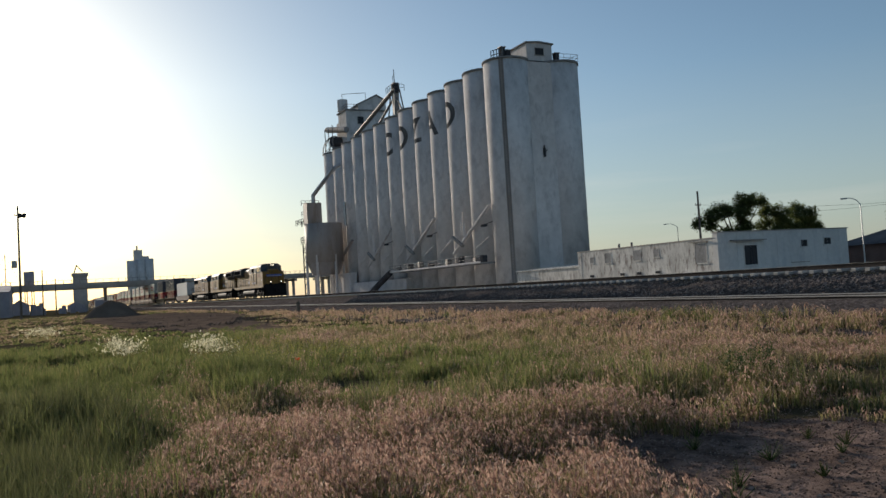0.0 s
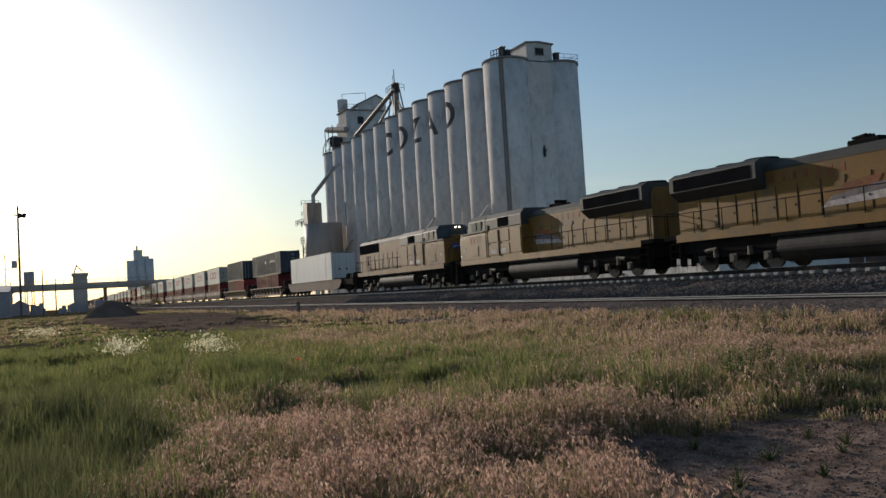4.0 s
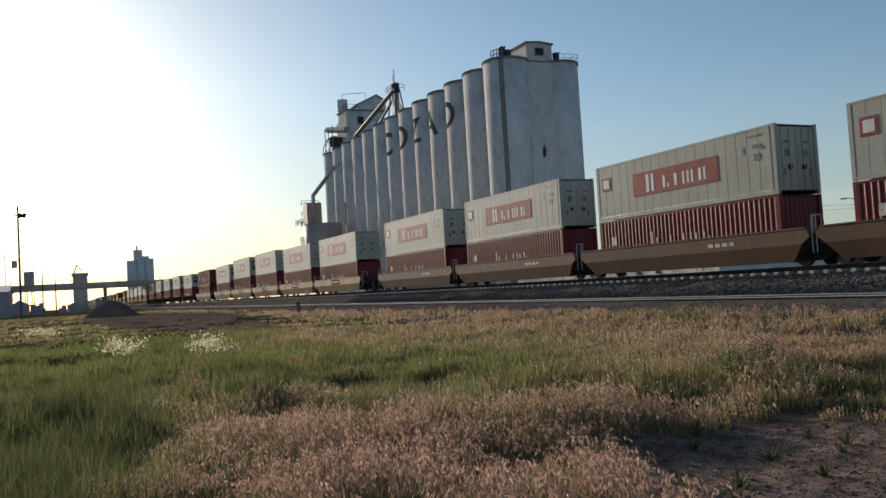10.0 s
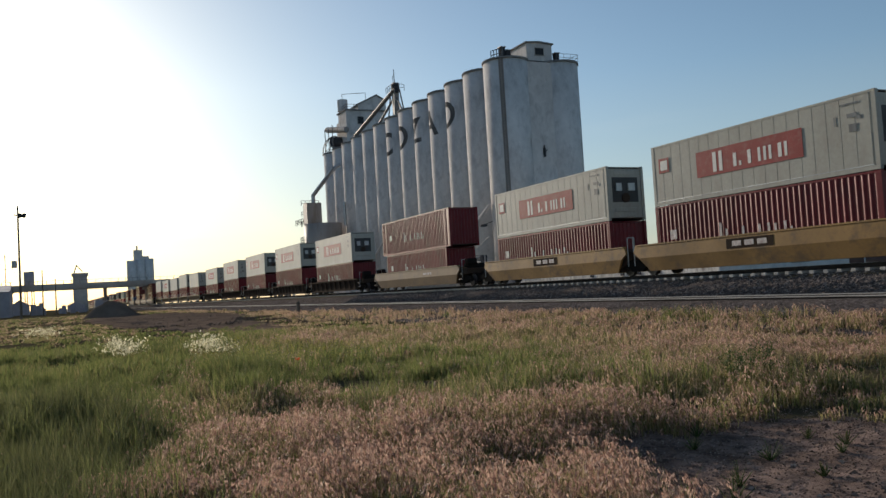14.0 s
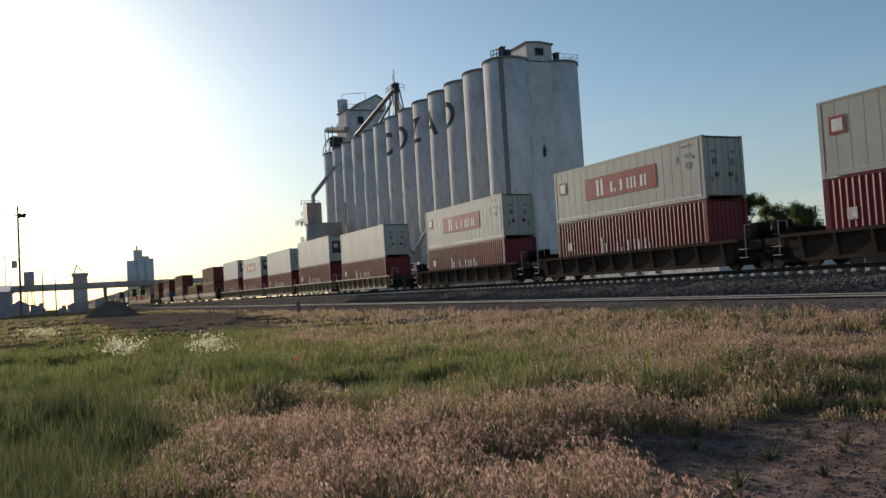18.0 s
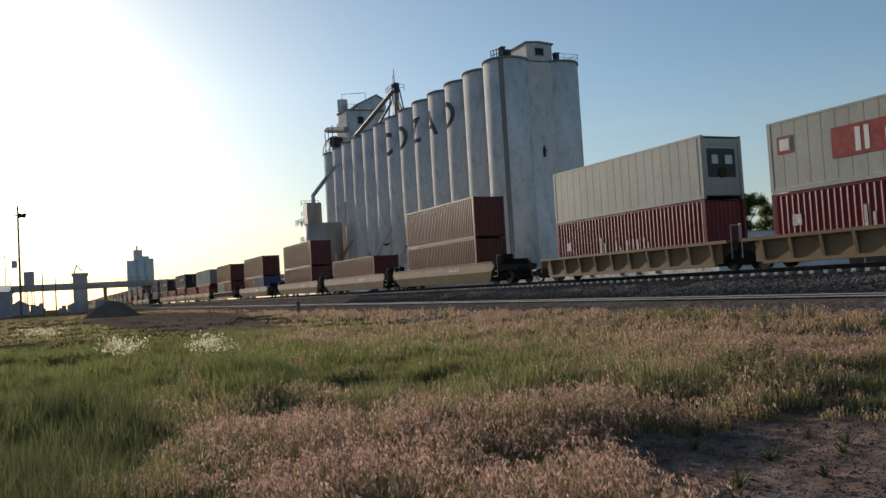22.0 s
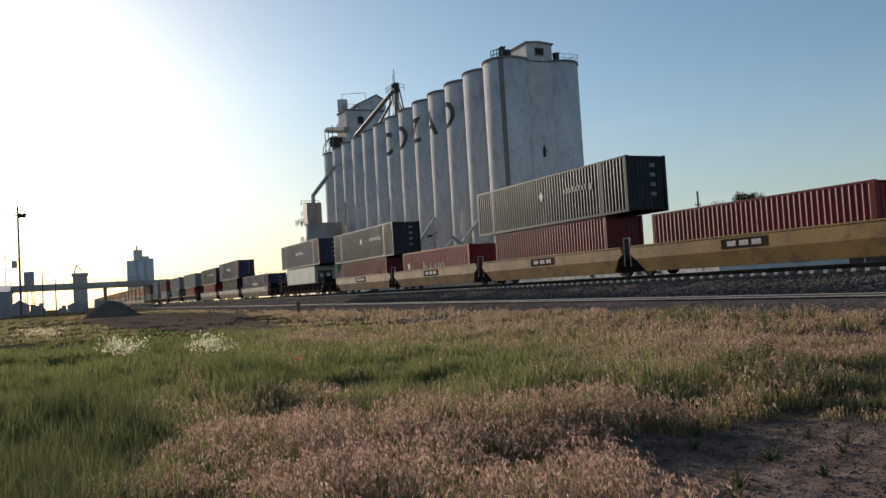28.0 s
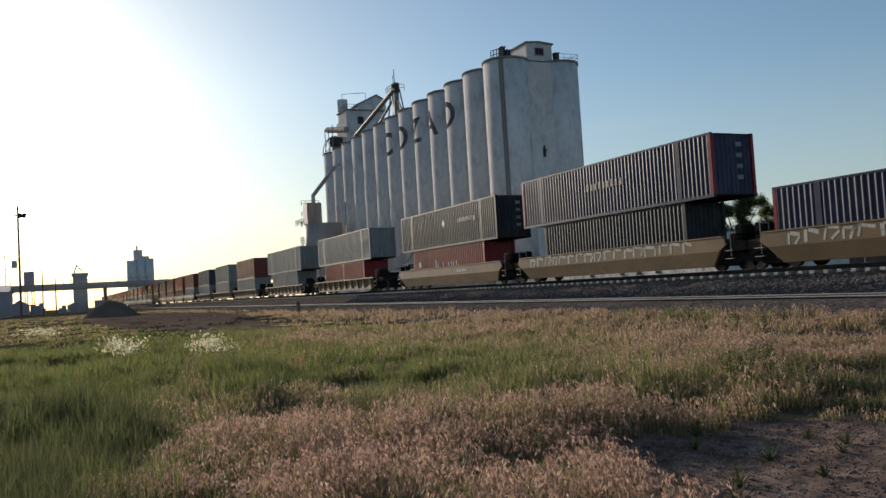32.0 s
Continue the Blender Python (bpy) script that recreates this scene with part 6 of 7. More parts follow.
def well_car(kind, half, paint, label, lead, mark=""):
    """kind 'smooth' (bevelled sides) or 'ribbed' (open ribs under a top chord). half: half the distance between its trucks. lead: has a front truck too."""
    key = (kind, half, paint.name, label, lead, mark)
    if key in CAR_BASE:
        return copy_thing(CAR_BASE[key], pose(0, 0, 0))
    t = thing("well_car", pose(0, 0, 0), label, "railway car", "well cars of the train")
    CAR_BASE[key] = t
    w = 6.75 if half < 8.8 else min(half - 1.9, 8.4)  # half length of the well
    top = 1.48 if kind == "smooth" else 1.32
    if kind == "smooth":
        for s in (-1, 1):
            bm = bmesh.new()
            prism(bm, [(-w - 0.75, top - 0.02), (w + 0.75, top - 0.02), (w + 0.9, top - 0.35), (w + 0.5, 0.86), (-w - 0.5, 0.86), (-w - 0.9, top - 0.35)], s * 1.44 - 0.06, s * 1.44 + 0.06, "y")
            part("side_sill", bm, paint, t)
            bm = bmesh.new()
            vs = [bm.verts.new(v) for v in ((-w - 0.5, s * 1.50, 0.86), (w + 0.5, s * 1.50, 0.86), (w - 0.1, s * 1.30, 0.2), (-w + 0.1, s * 1.30, 0.2), (-w - 0.5, s * 1.38, 0.86), (w + 0.5, s * 1.38, 0.86), (w - 0.1, s * 1.22, 0.2), (-w + 0.1, s * 1.22, 0.2))]
            for f in ((0, 1, 2, 3), (4, 7, 6, 5), (0, 4, 5, 1), (3, 2, 6, 7), (1, 5, 6, 2), (0, 3, 7, 4)):
                bm.faces.new([vs[i] for i in f])
            part("lower_sill", bm, paint, t)
            box_part("top_chord", (-w - 0.7, w + 0.7, min(s * 1.3, s * 1.53), max(s * 1.3, s * 1.53), top - 0.02, top + 0.04), paint, t)
            if mark == "tags":
                rng = random.Random(int(half * 100))
                x0, y = -w + 0.6, s * 1.502
                while x0 < w - 1.2:
                    wide, h = rng.uniform(0.45, 0.8), rng.uniform(0.42, 0.5)
                    z0 = 0.9 + rng.uniform(0, 0.06)
                    bm = bmesh.new()
                    for a, b in (((0, 0), (rng.uniform(-0.1, 0.2), 1)), ((rng.uniform(0, 0.3), 1), (1, rng.uniform(0.7, 1))), ((1, rng.uniform(0.6, 1)), (rng.uniform(0.4, 0.9), 0)))[:rng.choice((2, 3, 3))]:
                        p0, p1 = Vector((x0 + a[0] * wide, y, z0 + a[1] * h)), Vector((x0 + b[0] * wide, y, z0 + b[1] * h))
                        n = Vector((-(p1 - p0).z, 0, (p1 - p0).x)).normalized() * rng.uniform(0.05, 0.085)
                        q = [p0 + n, p1 + n, p1 - n, p0 - n]
                        prism(bm, [(v.x, v.z) for v in q], min(y, y + s * 0.004), max(y, y + s * 0.004), "y")
                    part("paint_scrawl", bm, C_SCRAWL, t, "pale sprayed paint strokes")
                    x0 += wide + rng.uniform(0.12, 0.3)
            elif mark:
                p = box_part("mark_panel", (-1.3, 1.3, min(s * 1.502, s * 1.51), max(s * 1.502, s * 1.51), 0.93, 1.36), C_IRON, t, "dark stencil panel")
                for i in range(3):
                    box_part("company_shape", (-0.95 + i * 0.7, -0.45 + i * 0.7, min(s * 1.511, s * 1.516), max(s * 1.511, s * 1.516), 1.04, 1.26), C_WORN, p, "plain worn white shape")
            else:
                for i in range(4 if s < 0 else 0):
                    box_part("stencil", (2.2 + i * 0.42, 2.5 + i * 0.42, -1.507, -1.502, 1.04, 1.2), C_WORN, t, "worn pale stencil bar")
    else:
        for s in (-1, 1):
            box_part("top_chord", (-w - 0.8, w + 0.8, min(s * 1.24, s * 1.56), max(s * 1.24, s * 1.56), top - 0.14, top), paint, t)
            box_part("web_plate", (-w - 0.3, w + 0.3, min(s * 1.27, s * 1.33), max(s * 1.27, s * 1.33), 0.3, top - 0.14), paint, t)
            box_part("bottom_chord", (-w + 0.1, w - 0.1, min(s * 1.2, s * 1.42), max(s * 1.2, s * 1.42), 0.2, 0.34), paint, t)
            rib = None
            n = 10
            for i in range(n):
                x = -w + 0.2 + (2 * w - 0.4) * i / (n - 1)
                if rib is None:
                    bm = bmesh.new()
                    prism(bm, [(s * 1.33, 0.34), (s * 1.38, 0.34), (s * 1.54, top - 0.2), (s * 1.54, top - 0.14), (s * 1.33, top - 0.14)], -0.07, 0.07, "x")
                    rib = part("rib", bm, paint, t)
                    rib.matrix_basis = pose(x, 0, 0)
                else:
                    twin(rib, pose(x, 0, 0))
    box_part("well_floor", (-w, w, -1.22, 1.22, 0.26, 0.37), C_IRON, t)
    for e in (-1, 1):
        bm = bmesh.new()
        prism(bm, [(e * w, 0.32), (e * w, top - 0.05), (e * (half - 0.1), 1.22), (e * (half - 0.1), 0.86), (e * (w + 0.6), 0.75)], -1.25, 1.25, "y")
        part("end_platform", bm, C_IRON, t)
        if half <= 9.0 and not lead:
            bm = bmesh.new()
            for q0, q1 in (((w + 0.95, -1.4, 0.5), (w + 0.95, -1.4, 1.95)), ((w + 0.95, -1.4, 1.95), (w + 1.25, -1.2, 1.95)), ((w + 1.25, -1.2, 1.95), (w + 1.25, -1.2, 1.2))):
                bar(bm, (e * q0[0], q0[1], q0[2]), (e * q1[0], q1[1], q1[2]), 0.028, 5)
            part("grab_iron", bm, M_GALV, t, "thin bent grab iron")
        if half > 9.0 or lead:
            for s in (-1, 1):
                bm = bmesh.new()
                bar(bm, (e * (w + 1.0), s * 1.3, 0.6), (e * (w + 1.0), s * 1.3, 1.9), 0.025, 5)
                bar(bm, (e * (w + 1.0), s * 1.3, 1.9), (e * (w + 1.0), s * 0.8, 1.9), 0.025, 5)
                bar(bm, (e * (w + 1.0), s * 0.8, 1.9), (e * (w + 1.0), s * 0.8, 1.2), 0.025, 5)
                part("grab_iron", bm, M_GALV, t, "thin bent grab iron")
            for zz in (0.5, 0.85):
                box_part("step", (e * (w + 1.0) - 0.25, e * (w + 1.0) + 0.25, -1.46, -1.3, zz, zz + 0.03), M_STEEL, t)
            if half > 9.0:
                box_part("brake_gear", (min(e * (w + 0.5), e * (half - 0.5)), max(e * (w + 0.5), e * (half - 0.5)), -0.95, 0.95, 1.2, 1.62), C_TRUCK, t, "dark brake gear", bevel=0.08)
                box_part("brake_gear", (e * (w + 1.3) - 0.25, e * (w + 1.3) + 0.25, -1.1, -0.3, 1.5, 1.95), C_TRUCK, t, bevel=0.08)
            bm = bmesh.new()
            bar(bm, (e * (w + 1.2), -0.9, 1.35), (e * (w + 1.2), -0.9, 1.42), 0.32, 12)
            bar(bm, (e * (w + 1.2), -0.9, 1.1), (e * (w + 1.2), -0.9, 1.4), 0.04, 6)
            part("brake_wheel", bm, C_TRUCK, t)
    if half > 8.8:
        truck(t, half - 1.2)
        truck(t, -half + 1.2)
        for e in (-1, 1):
            box_part("coupler", (min(e * (half - 0.2), e * (half + 0.45)), max(e * (half - 0.2), e * (half + 0.45)), -0.15, 0.15, 0.72, 1.0), C_TRUCK, t, bevel=0.04)
    else:
        truck(t, -half)
        if lead:
            truck(t, half)
    return t


def flat_car(label):
    t = thing("spine_car", pose(0, 0, 0), label, "railway car", "well cars of the train")
    for s in (-1, 1):
        bm = bmesh.new()
        prism(bm, [(-8.6, 1.45), (12.0, 1.45), (12.1, 1.1), (11.4, 0.62), (10.6, 0.42), (-7.4, 0.42), (-8.6, 1.05)], s * 1.42 - 0.05, s * 1.42 + 0.05, "y")
        part("side_sill", bm, C_UMBER, t)
        box_part("sill_lip", (-8.6, 12.0, min(s * 1.36, s * 1.5), max(s * 1.36, s * 1.5), 1.4, 1.46), C_UMBER, t)
    box_part("deck", (-8.6, 12.0, -1.37, 1.37, 1.3, 1.44), C_UMBER, t)
    box_part("draft_sill", (-9.7, 15.4, -0.4, 0.4, 0.8, 1.2), C_IRON, t)
    truck(t, 13.2)
    truck(t, -8.3)
    box_part("brake_gear", (-10.3, -8.7, -1.15, 1.15, 0.7, 1.3), C_TRUCK, t, "dark brake gear on the end platform", bevel=0.1)
    box_part("end_platform", (12.0, 15.2, -1.3, 1.3, 0.8, 1.36), C_IRON, t, "grimy dark end platform", bevel=0.06)
    for x0, x1, z1 in ((12.2, 13.0, 1.95), (13.2, 14.3, 1.75), (14.4, 15.0, 2.0)):
        box_part("brake_gear", (x0, x1, -1.0, 0.6, 1.3, z1), C_TRUCK, t, "dark brake gear on the end platform", bevel=0.12)
    for x in (14.6, 15.1):
        bm = bmesh.new()
        for s in (-1, 1):
            bar(bm, (x, s * 1.25, 0.7), (x, s * 1.25, 2.3), 0.03, 5)
        bar(bm, (x, -1.25, 2.3), (x, 1.25, 2.3), 0.03, 5)
        part("grab_iron", bm, M_GALV, t)
    return t


# ---- locomotives: origin at rail height, cab towards +x ----
def locomotive(kind, label):
    """kind 'wide': flared radiator and wide cab; 'old': straight hood."""
    t = thing("locomotive", pose(0, 0, 0), label, "locomotive", "locomotives")
    yellow = L_YELLOW if kind == "wide" else L_OLD
    half = 11.0 if kind == "wide" else 10.6
    hy, up = 0.95, 0.0 if kind == "wide" else 0.26  # half width of the hood; the older hood stands higher
    tail = -half + (0.55 if kind == "wide" else 0.22)
    # frame and walkway
    bm = bmesh.new()
    prism(bm, [(-half, 1.52), (half - 0.2, 1.52), (half - 0.2, 1.75), (-half, 1.75)], -1.5, 1.5, "y")
    part("walkway", bm, C_TRUCK, t, "grimy black walkway", bevel=0.03)
    bm = bmesh.new()
    prism(bm, [(-0.8, 0.22), (0.8, 0.22), (1.2, 0.4), (1.4, 0.7), (1.4, 0.95), (1.25, 1.25), (-1.25, 1.25), (-1.4, 0.95), (-1.4, 0.7), (-1.2, 0.4)], -4.4, 3.4, "x")
    part("fuel_tank", bm, L_TANK, t, "grey fuel tank", bevel=0.06)
    for s in (-1, 1):
        bm = bmesh.new()
        bar(bm, (-4.6, s * 1.3, 1.38), (-0.6, s * 1.3, 1.38), 0.13, 10)
        bar(bm, (-0.3, s * 1.3, 1.38), (3.2, s * 1.3, 1.38), 0.13, 10)
        part("air_reservoir", bm, L_TANK, t)
    for s in (-1, 1):
        box_part("side_sill", (-half + 0.9, half - 1.1, min(s * 1.49, s * 1.515), max(s * 1.49, s * 1.515), 1.42, 1.78), yellow, t, "grimy yellow side sill")
    # long hood
    bm = bmesh.new()
    prism(bm, [(-hy, 1.75), (hy, 1.75), (hy, 4.1 + up), (hy - 0.22, 4.38 + up), (-hy + 0.22, 4.38 + up), (-hy, 4.1 + up)], tail, 5.9, "x")
    part("long_hood", bm, yellow, t)
    bm = bmesh.new()
    prism(bm, [(-hy - 0.012, 4.0 + up), (-hy - 0.012, 4.12 + up), (-hy + 0.21, 4.395 + up), (hy - 0.21, 4.395 + up), (hy + 0.012, 4.12 + up), (hy + 0.012, 4.0 + up)], tail + 0.02, 5.9, "x")
    part("hood_roof", bm, L_GREY, t)
    if kind == "wide":
        bm = bmesh.new()
        prism(bm, [(-hy, 3.3), (-1.48, 3.75), (-1.48, 4.42), (-1.1, 4.62), (1.1, 4.62), (1.48, 4.42), (1.48, 3.75), (hy, 3.3)], -half + 0.62, -half + 5.9, "x")
        part("radiator", bm, L_GREY, t, "flared dark radiator section")
        for s in (-1, 1):
            box_part("radiator_grille", (-half + 0.9, -half + 5.6, min(s * 1.482, s * 1.50), max(s * 1.482, s * 1.50), 3.8, 4.35), L_GRILLE, t)
        for k in range(3):
            bm = bmesh.new()
            bar(bm, (-half + 1.5 + k * 1.7, 0, 4.62), (-half + 1.5 + k * 1.7, 0, 4.74), 0.72, 18)
            part("roof_fan", bm, L_GRILLE, t)
    else:
        for s in (-1, 1):
            box_part("louvre", (-half + 1.95, -half + 2.65, min(s * (hy + 0.028), s * (hy + 0.045)), max(s * (hy + 0.028), s * (hy + 0.045)), 2.45, 3.3), C_UMBER, t, "dark louvred hood panel")
            box_part("radiator_grille", (-half + 0.26, -half + 5.3, min(s * (hy + 0.004), s * (hy + 0.03)), max(s * (hy + 0.004), s * (hy + 0.03)), 3.55, 4.36), L_GRILLE, t)
        for k in range(3):
            bm = bmesh.new()
            bar(bm, (-half + 1.6 + k * 1.6, 0, 4.38 + up), (-half + 1.6 + k * 1.6, 0, 4.55 + up), 0.7, 18)
            part("roof_fan", bm, L_GREY, t)
    # equipment housing flush with the cab, exhaust
    bm = bmesh.new()
    prism(bm, [(-1.5, 3.62), (1.5, 3.62), (1.5, 4.3), (1.22, 4.66), (-1.22, 4.66), (-1.5, 4.3)], 1.26, 5.95, "x")
    part("blower_housing", bm, L_GREY, t, bevel=0.04)
    bm = bmesh.new()
    bx(bm, 1.26, 5.95, -1.51, 1.51, 1.75, 3.62)
    part("equipment_cabinet", bm, yellow, t, bevel=0.03)
    for s in (-1, 1):
        box_part("intake_grille", (2.9, 4.25, min(s * 1.495, s * 1.515), max(s * 1.495, s * 1.515), 3.72, 4.28), L_GRILLE, t)
        for x0, x1, z0, z1 in ((1.4, 2.7, 1.95, 3.5), (2.85, 4.15, 2.75, 3.5), (4.25, 5.75, 2.75, 3.5), (2.85, 4.15, 1.9, 2.6), (4.25, 5.75, 1.9, 2.6)):
            d = box_part("cabinet_door", (x0, x1, min(s * 1.512, s * 1.535), max(s * 1.512, s * 1.535), z0, z1), yellow, t, bevel=0.008)
        for x0 in (3.2, 4.5):
            box_part("data_plate", (x0, x0 + 0.75, min(s * 1.536, s * 1.541), max(s * 1.536, s * 1.541), 2.0, 2.28), C_WORN, t, "worn pale data plate")
        for x, z in ((4.22, 3.55), (5.86, 4.0)):
            bm = bmesh.new()
            bar(bm, (x, s * 1.55, 1.85), (x, s * 1.55, z), 0.03, 6)
            part("grab_bar", bm, L_GREY, t)
    bm = bmesh.new()
    bx(bm, -1.6, -0.2, -0.35, 0.35, 4.38, 4.66)
    part("exhaust_stack", bm, C_TRUCK, t, bevel=0.05)
    # hood doors with latches
    for s in (-1, 1):
        for k in range(11):
            x = -half + 1.0 + k * 1.1
            if x > 1.4:
                break
            d = box_part("hood_door", (x, x + 0.98, min(s * (hy + 0.003), s * (hy + 0.028)), max(s * (hy + 0.003), s * (hy + 0.028)), 1.95, 3.15), yellow, t, bevel=0.008)
            box_part("door_seam", (x + 0.985, x + 1.015, min(s * (hy + 0.003), s * (hy + 0.018)), max(s * (hy + 0.003), s * (hy + 0.018)), 1.95, 3.35), M_SEAM, t, "dark gap between hood doors")
            box_part("latch", (x + 0.86, x + 0.91, min(s * (hy + 0.028), s * (hy + 0.05)), max(s * (hy + 0.028), s * (hy + 0.05)), 2.44, 2.52), C_TRUCK, d)
    # cab and nose
    # safety cab: full-width yellow lower body with a tapering nose, grey upper cab
    def loft(layers):
        bm = bmesh.new()
        rows = [[bm.verts.new((x, y, z)) for x, y in plan] for z, plan in layers]
        n = len(rows[0])
        for a, b in zip(rows, rows[1:]):
            for i in range(n):
                bm.faces.new((a[i], a[(i + 1) % n], b[(i + 1) % n], b[i]))
        bm.faces.new(rows[0][::-1])
        bm.faces.new(rows[-1])
        return bm

    def plan(front, corner, wide, slim):
        return [(5.96, -wide), (corner, -wide), (front, -slim), (front, slim), (corner, wide), (5.96, wide)]

    part("cab", loft([(1.75, plan(10.3, 9.8, 1.52, 1.15)), (3.25, plan(10.32, 9.8, 1.52, 1.15)), (3.6, plan(9.95, 9.7, 1.5, 1.1))]), yellow, t, bevel=0.05)
    bm = bmesh.new()
    prism(bm, [(9.0, 3.55), (10.2, 3.4), (10.33, 3.55), (10.2, 3.82), (9.9, 3.9), (9.0, 3.95)], -0.72, 0.72, "y")
    part("nose", bm, yellow, t, bevel=0.1)
    part("upper_cab", loft([(3.601, plan(9.3, 8.65, 1.5, 0.7)), (4.35, plan(9.15, 8.5, 1.48, 0.65)), (4.72, plan(8.9, 8.3, 1.1, 0.5))]), L_GREY, t, "dark grey upper cab", bevel=0.04)
    for k, (z0, z1, mm) in enumerate(((2.84, 3.16, L_BLUE), (2.9, 2.94, C_WORN), (2.99, 3.03, C_WORN))):
        box_part("nose_emblem", (10.315, 10.33 + 0.004 * k, -1.1 + 0.06 * k, 1.1 - 0.06 * k, z0, z1), mm, t)
    for s in (-1, 1):
        # slanted windscreens between the corner and the centre post
        bm = bmesh.new()
        q = [Vector((8.70, s * 1.46, 3.72)), Vector((9.27, s * 0.76, 3.78)), Vector((9.14, s * 0.72, 4.32)), Vector((8.56, s * 1.42, 4.28))]
        off = Vector((0.55, s * 0.5, 0.1)).normalized() * 0.03
        a, b = [bm.verts.new(v) for v in q], [bm.verts.new(v + off) for v in q]
        bm.faces.new(a), bm.faces.new(b[::-1])
        for i in range(4):
            bm.faces.new((a[i], a[(i + 1) % 4], b[(i + 1) % 4], b[i]))
        part("windshield", bm, L_GLASS, t)
        for x0, x1 in ((6.55, 7.1), (7.3, 7.95)):
            box_part("window_frame", (x0 - 0.05, x1 + 0.05, min(s * 1.49, s * 1.512), max(s * 1.49, s * 1.512), 3.7, 4.3), L_GREY, t)
            box_part("cab_window", (x0, x1, min(s * 1.5, s * 1.52), max(s * 1.5, s * 1.52), 3.74, 4.26), L_GLASS, t)
        d = box_part("side_hatch", (7.1, 8.2, min(s * 1.522, s * 1.54), max(s * 1.522, s * 1.54), 2.0, 2.65), yellow, t, bevel=0.008)
        box_part("cab_ledge", (6.1, 9.7, min(s * 1.5, s * 1.56), max(s * 1.5, s * 1.56), 3.55, 3.62), L_GREY, t)
        for i in range(4):
            box_part("number_bar", (6.65 + i * 0.47, 6.93 + i * 0.47, min(s * 1.522, s * 1.526), max(s * 1.522, s * 1.526), 2.88, 3.36), L_FADED, t, "faded red bar")
        box_part("label_plate", (9.05, 9.3, min(s * 1.522, s * 1.527), max(s * 1.522, s * 1.527), 2.35, 2.6), C_WORN, t)
        for i in range(7):
            box_part("name_bar", (-4.8 + i * 0.56, -4.62 + i * 0.56, min(s * (hy + 0.002), s * (hy + 0.006)), max(s * (hy + 0.002), s * (hy + 0.006)), 3.5, 3.84), L_FADED, t, "faded red bar")
        if kind == "wide":
            for k, mm in enumerate((C_WORN, L_DULLBLUE, L_FADED)):
                bm = bmesh.new()
                y = s * (hy + 0.032 + 0.004 * k)
                prism(bm, [(-2.4 + k * 0.3, 2.2 + k * 0.22), (0.5 - k * 0.2, 2.3 + k * 0.3), (0.7 - k * 0.2, 2.6 + k * 0.3), (-1.9 + k * 0.3, 2.6 + k * 0.22)], min(y, y + s * 0.003), max(y, y + s * 0.003), "y")
                part("wing_emblem", bm, mm, t)
    # lights, bell, horn
    for y in (-0.16, 0.16):
        bm = bmesh.new()
        bar(bm, (9.1, y, 4.5), (9.24, y, 4.5), 0.06, 12)
        part("headlight", bm, L_LAMP, t, "lit headlight")
    for y in (-0.75, 0.75):
        bm = bmesh.new()
        bar(bm, (11.06, y, 2.12), (11.14, y, 2.12), 0.06, 12)
        part("ditch_light", bm, L_LAMP, t, "lit ditch light")
        box_part("lamp_bracket", (10.95, 11.06, y - 0.11, y + 0.11, 1.55, 2.24), C_TRUCK, t)
    for y in (-0.12, 0.1, 0.3):
        bm = bmesh.new()
        bar(bm, (-1.5, y, 4.75), (-0.9, y, 4.75), 0.05, 8, 0.11)
        bar(bm, (-1.3, y, 4.35), (-1.3, y, 4.75), 0.03, 6)
        part("horn", bm, C_TRUCK, t)
    # pilot, steps, handrails
    bm = bmesh.new()
    prism(bm, [(half - 0.25, 0.2), (half + 0.25, 0.15), (half + 0.05, 1.2), (half, 1.85), (half - 0.2, 1.85), (half - 0.3, 1.36)], -1.4, 1.4, "y")
    part("plow", bm, C_TRUCK, t, "black snow plow")
    for e in (-1, 1):
        for s in (-1, 1):
            for k in range(4):
                box_part("step", (e * (half - 0.75) - 0.3, e * (half - 0.75) + 0.3, min(s * 1.22, s * 1.52), max(s * 1.22, s * 1.52), 0.35 + k * 0.33, 0.39 + k * 0.33), C_TRUCK, t)
            for k in (0.42, 1.07):
                box_part("step_side", (e * (half - k) - 0.02, e * (half - k) + 0.02, min(s * 1.2, s * 1.52), max(s * 1.2, s * 1.52), 0.3, 1.4), C_TRUCK, t)
        box_part("coupler", (min(e * half, e * (half + 0.5)), max(e * half, e * (half + 0.5)), -0.18, 0.18, 0.7, 1.05), C_TRUCK, t, bevel=0.05)
    for s in (-1, 1):
        bm = bmesh.new()
        x = -half + 0.3
        bar(bm, (x, s * 1.44, 2.75), (5.6, s * 1.46, 2.75), 0.022, 5)
        while x < 5.0:
            bar(bm, (x, s * 1.44, 1.75), (x, s * 1.44, 2.75), 0.022, 5)
            x += 1.75
        part("handrail", bm, C_IRON, t, "thin grimy handrail")
    bm = bmesh.new()
    for y in (-1.4, -0.5, 0.5, 1.4):
        bar(bm, (half - 0.3, y, 1.75), (half - 0.3, y, 2.85), 0.025, 5)
        bar(bm, (-half + 0.2, y, 1.75), (-half + 0.2, y, 2.85), 0.025, 5)
    bar(bm, (half - 0.3, -1.4, 2.85), (half - 0.3, 1.4, 2.85), 0.025, 5)
    bar(bm, (-half + 0.2, -1.4, 2.85), (-half + 0.2, 1.4, 2.85), 0.025, 5)
    part("end_rail", bm, C_IRON, t)
    box_part("underframe", (-half + 0.3, half - 0.5, -1.25, 1.25, 0.85, 1.53), C_TRUCK, t, "dark underframe")
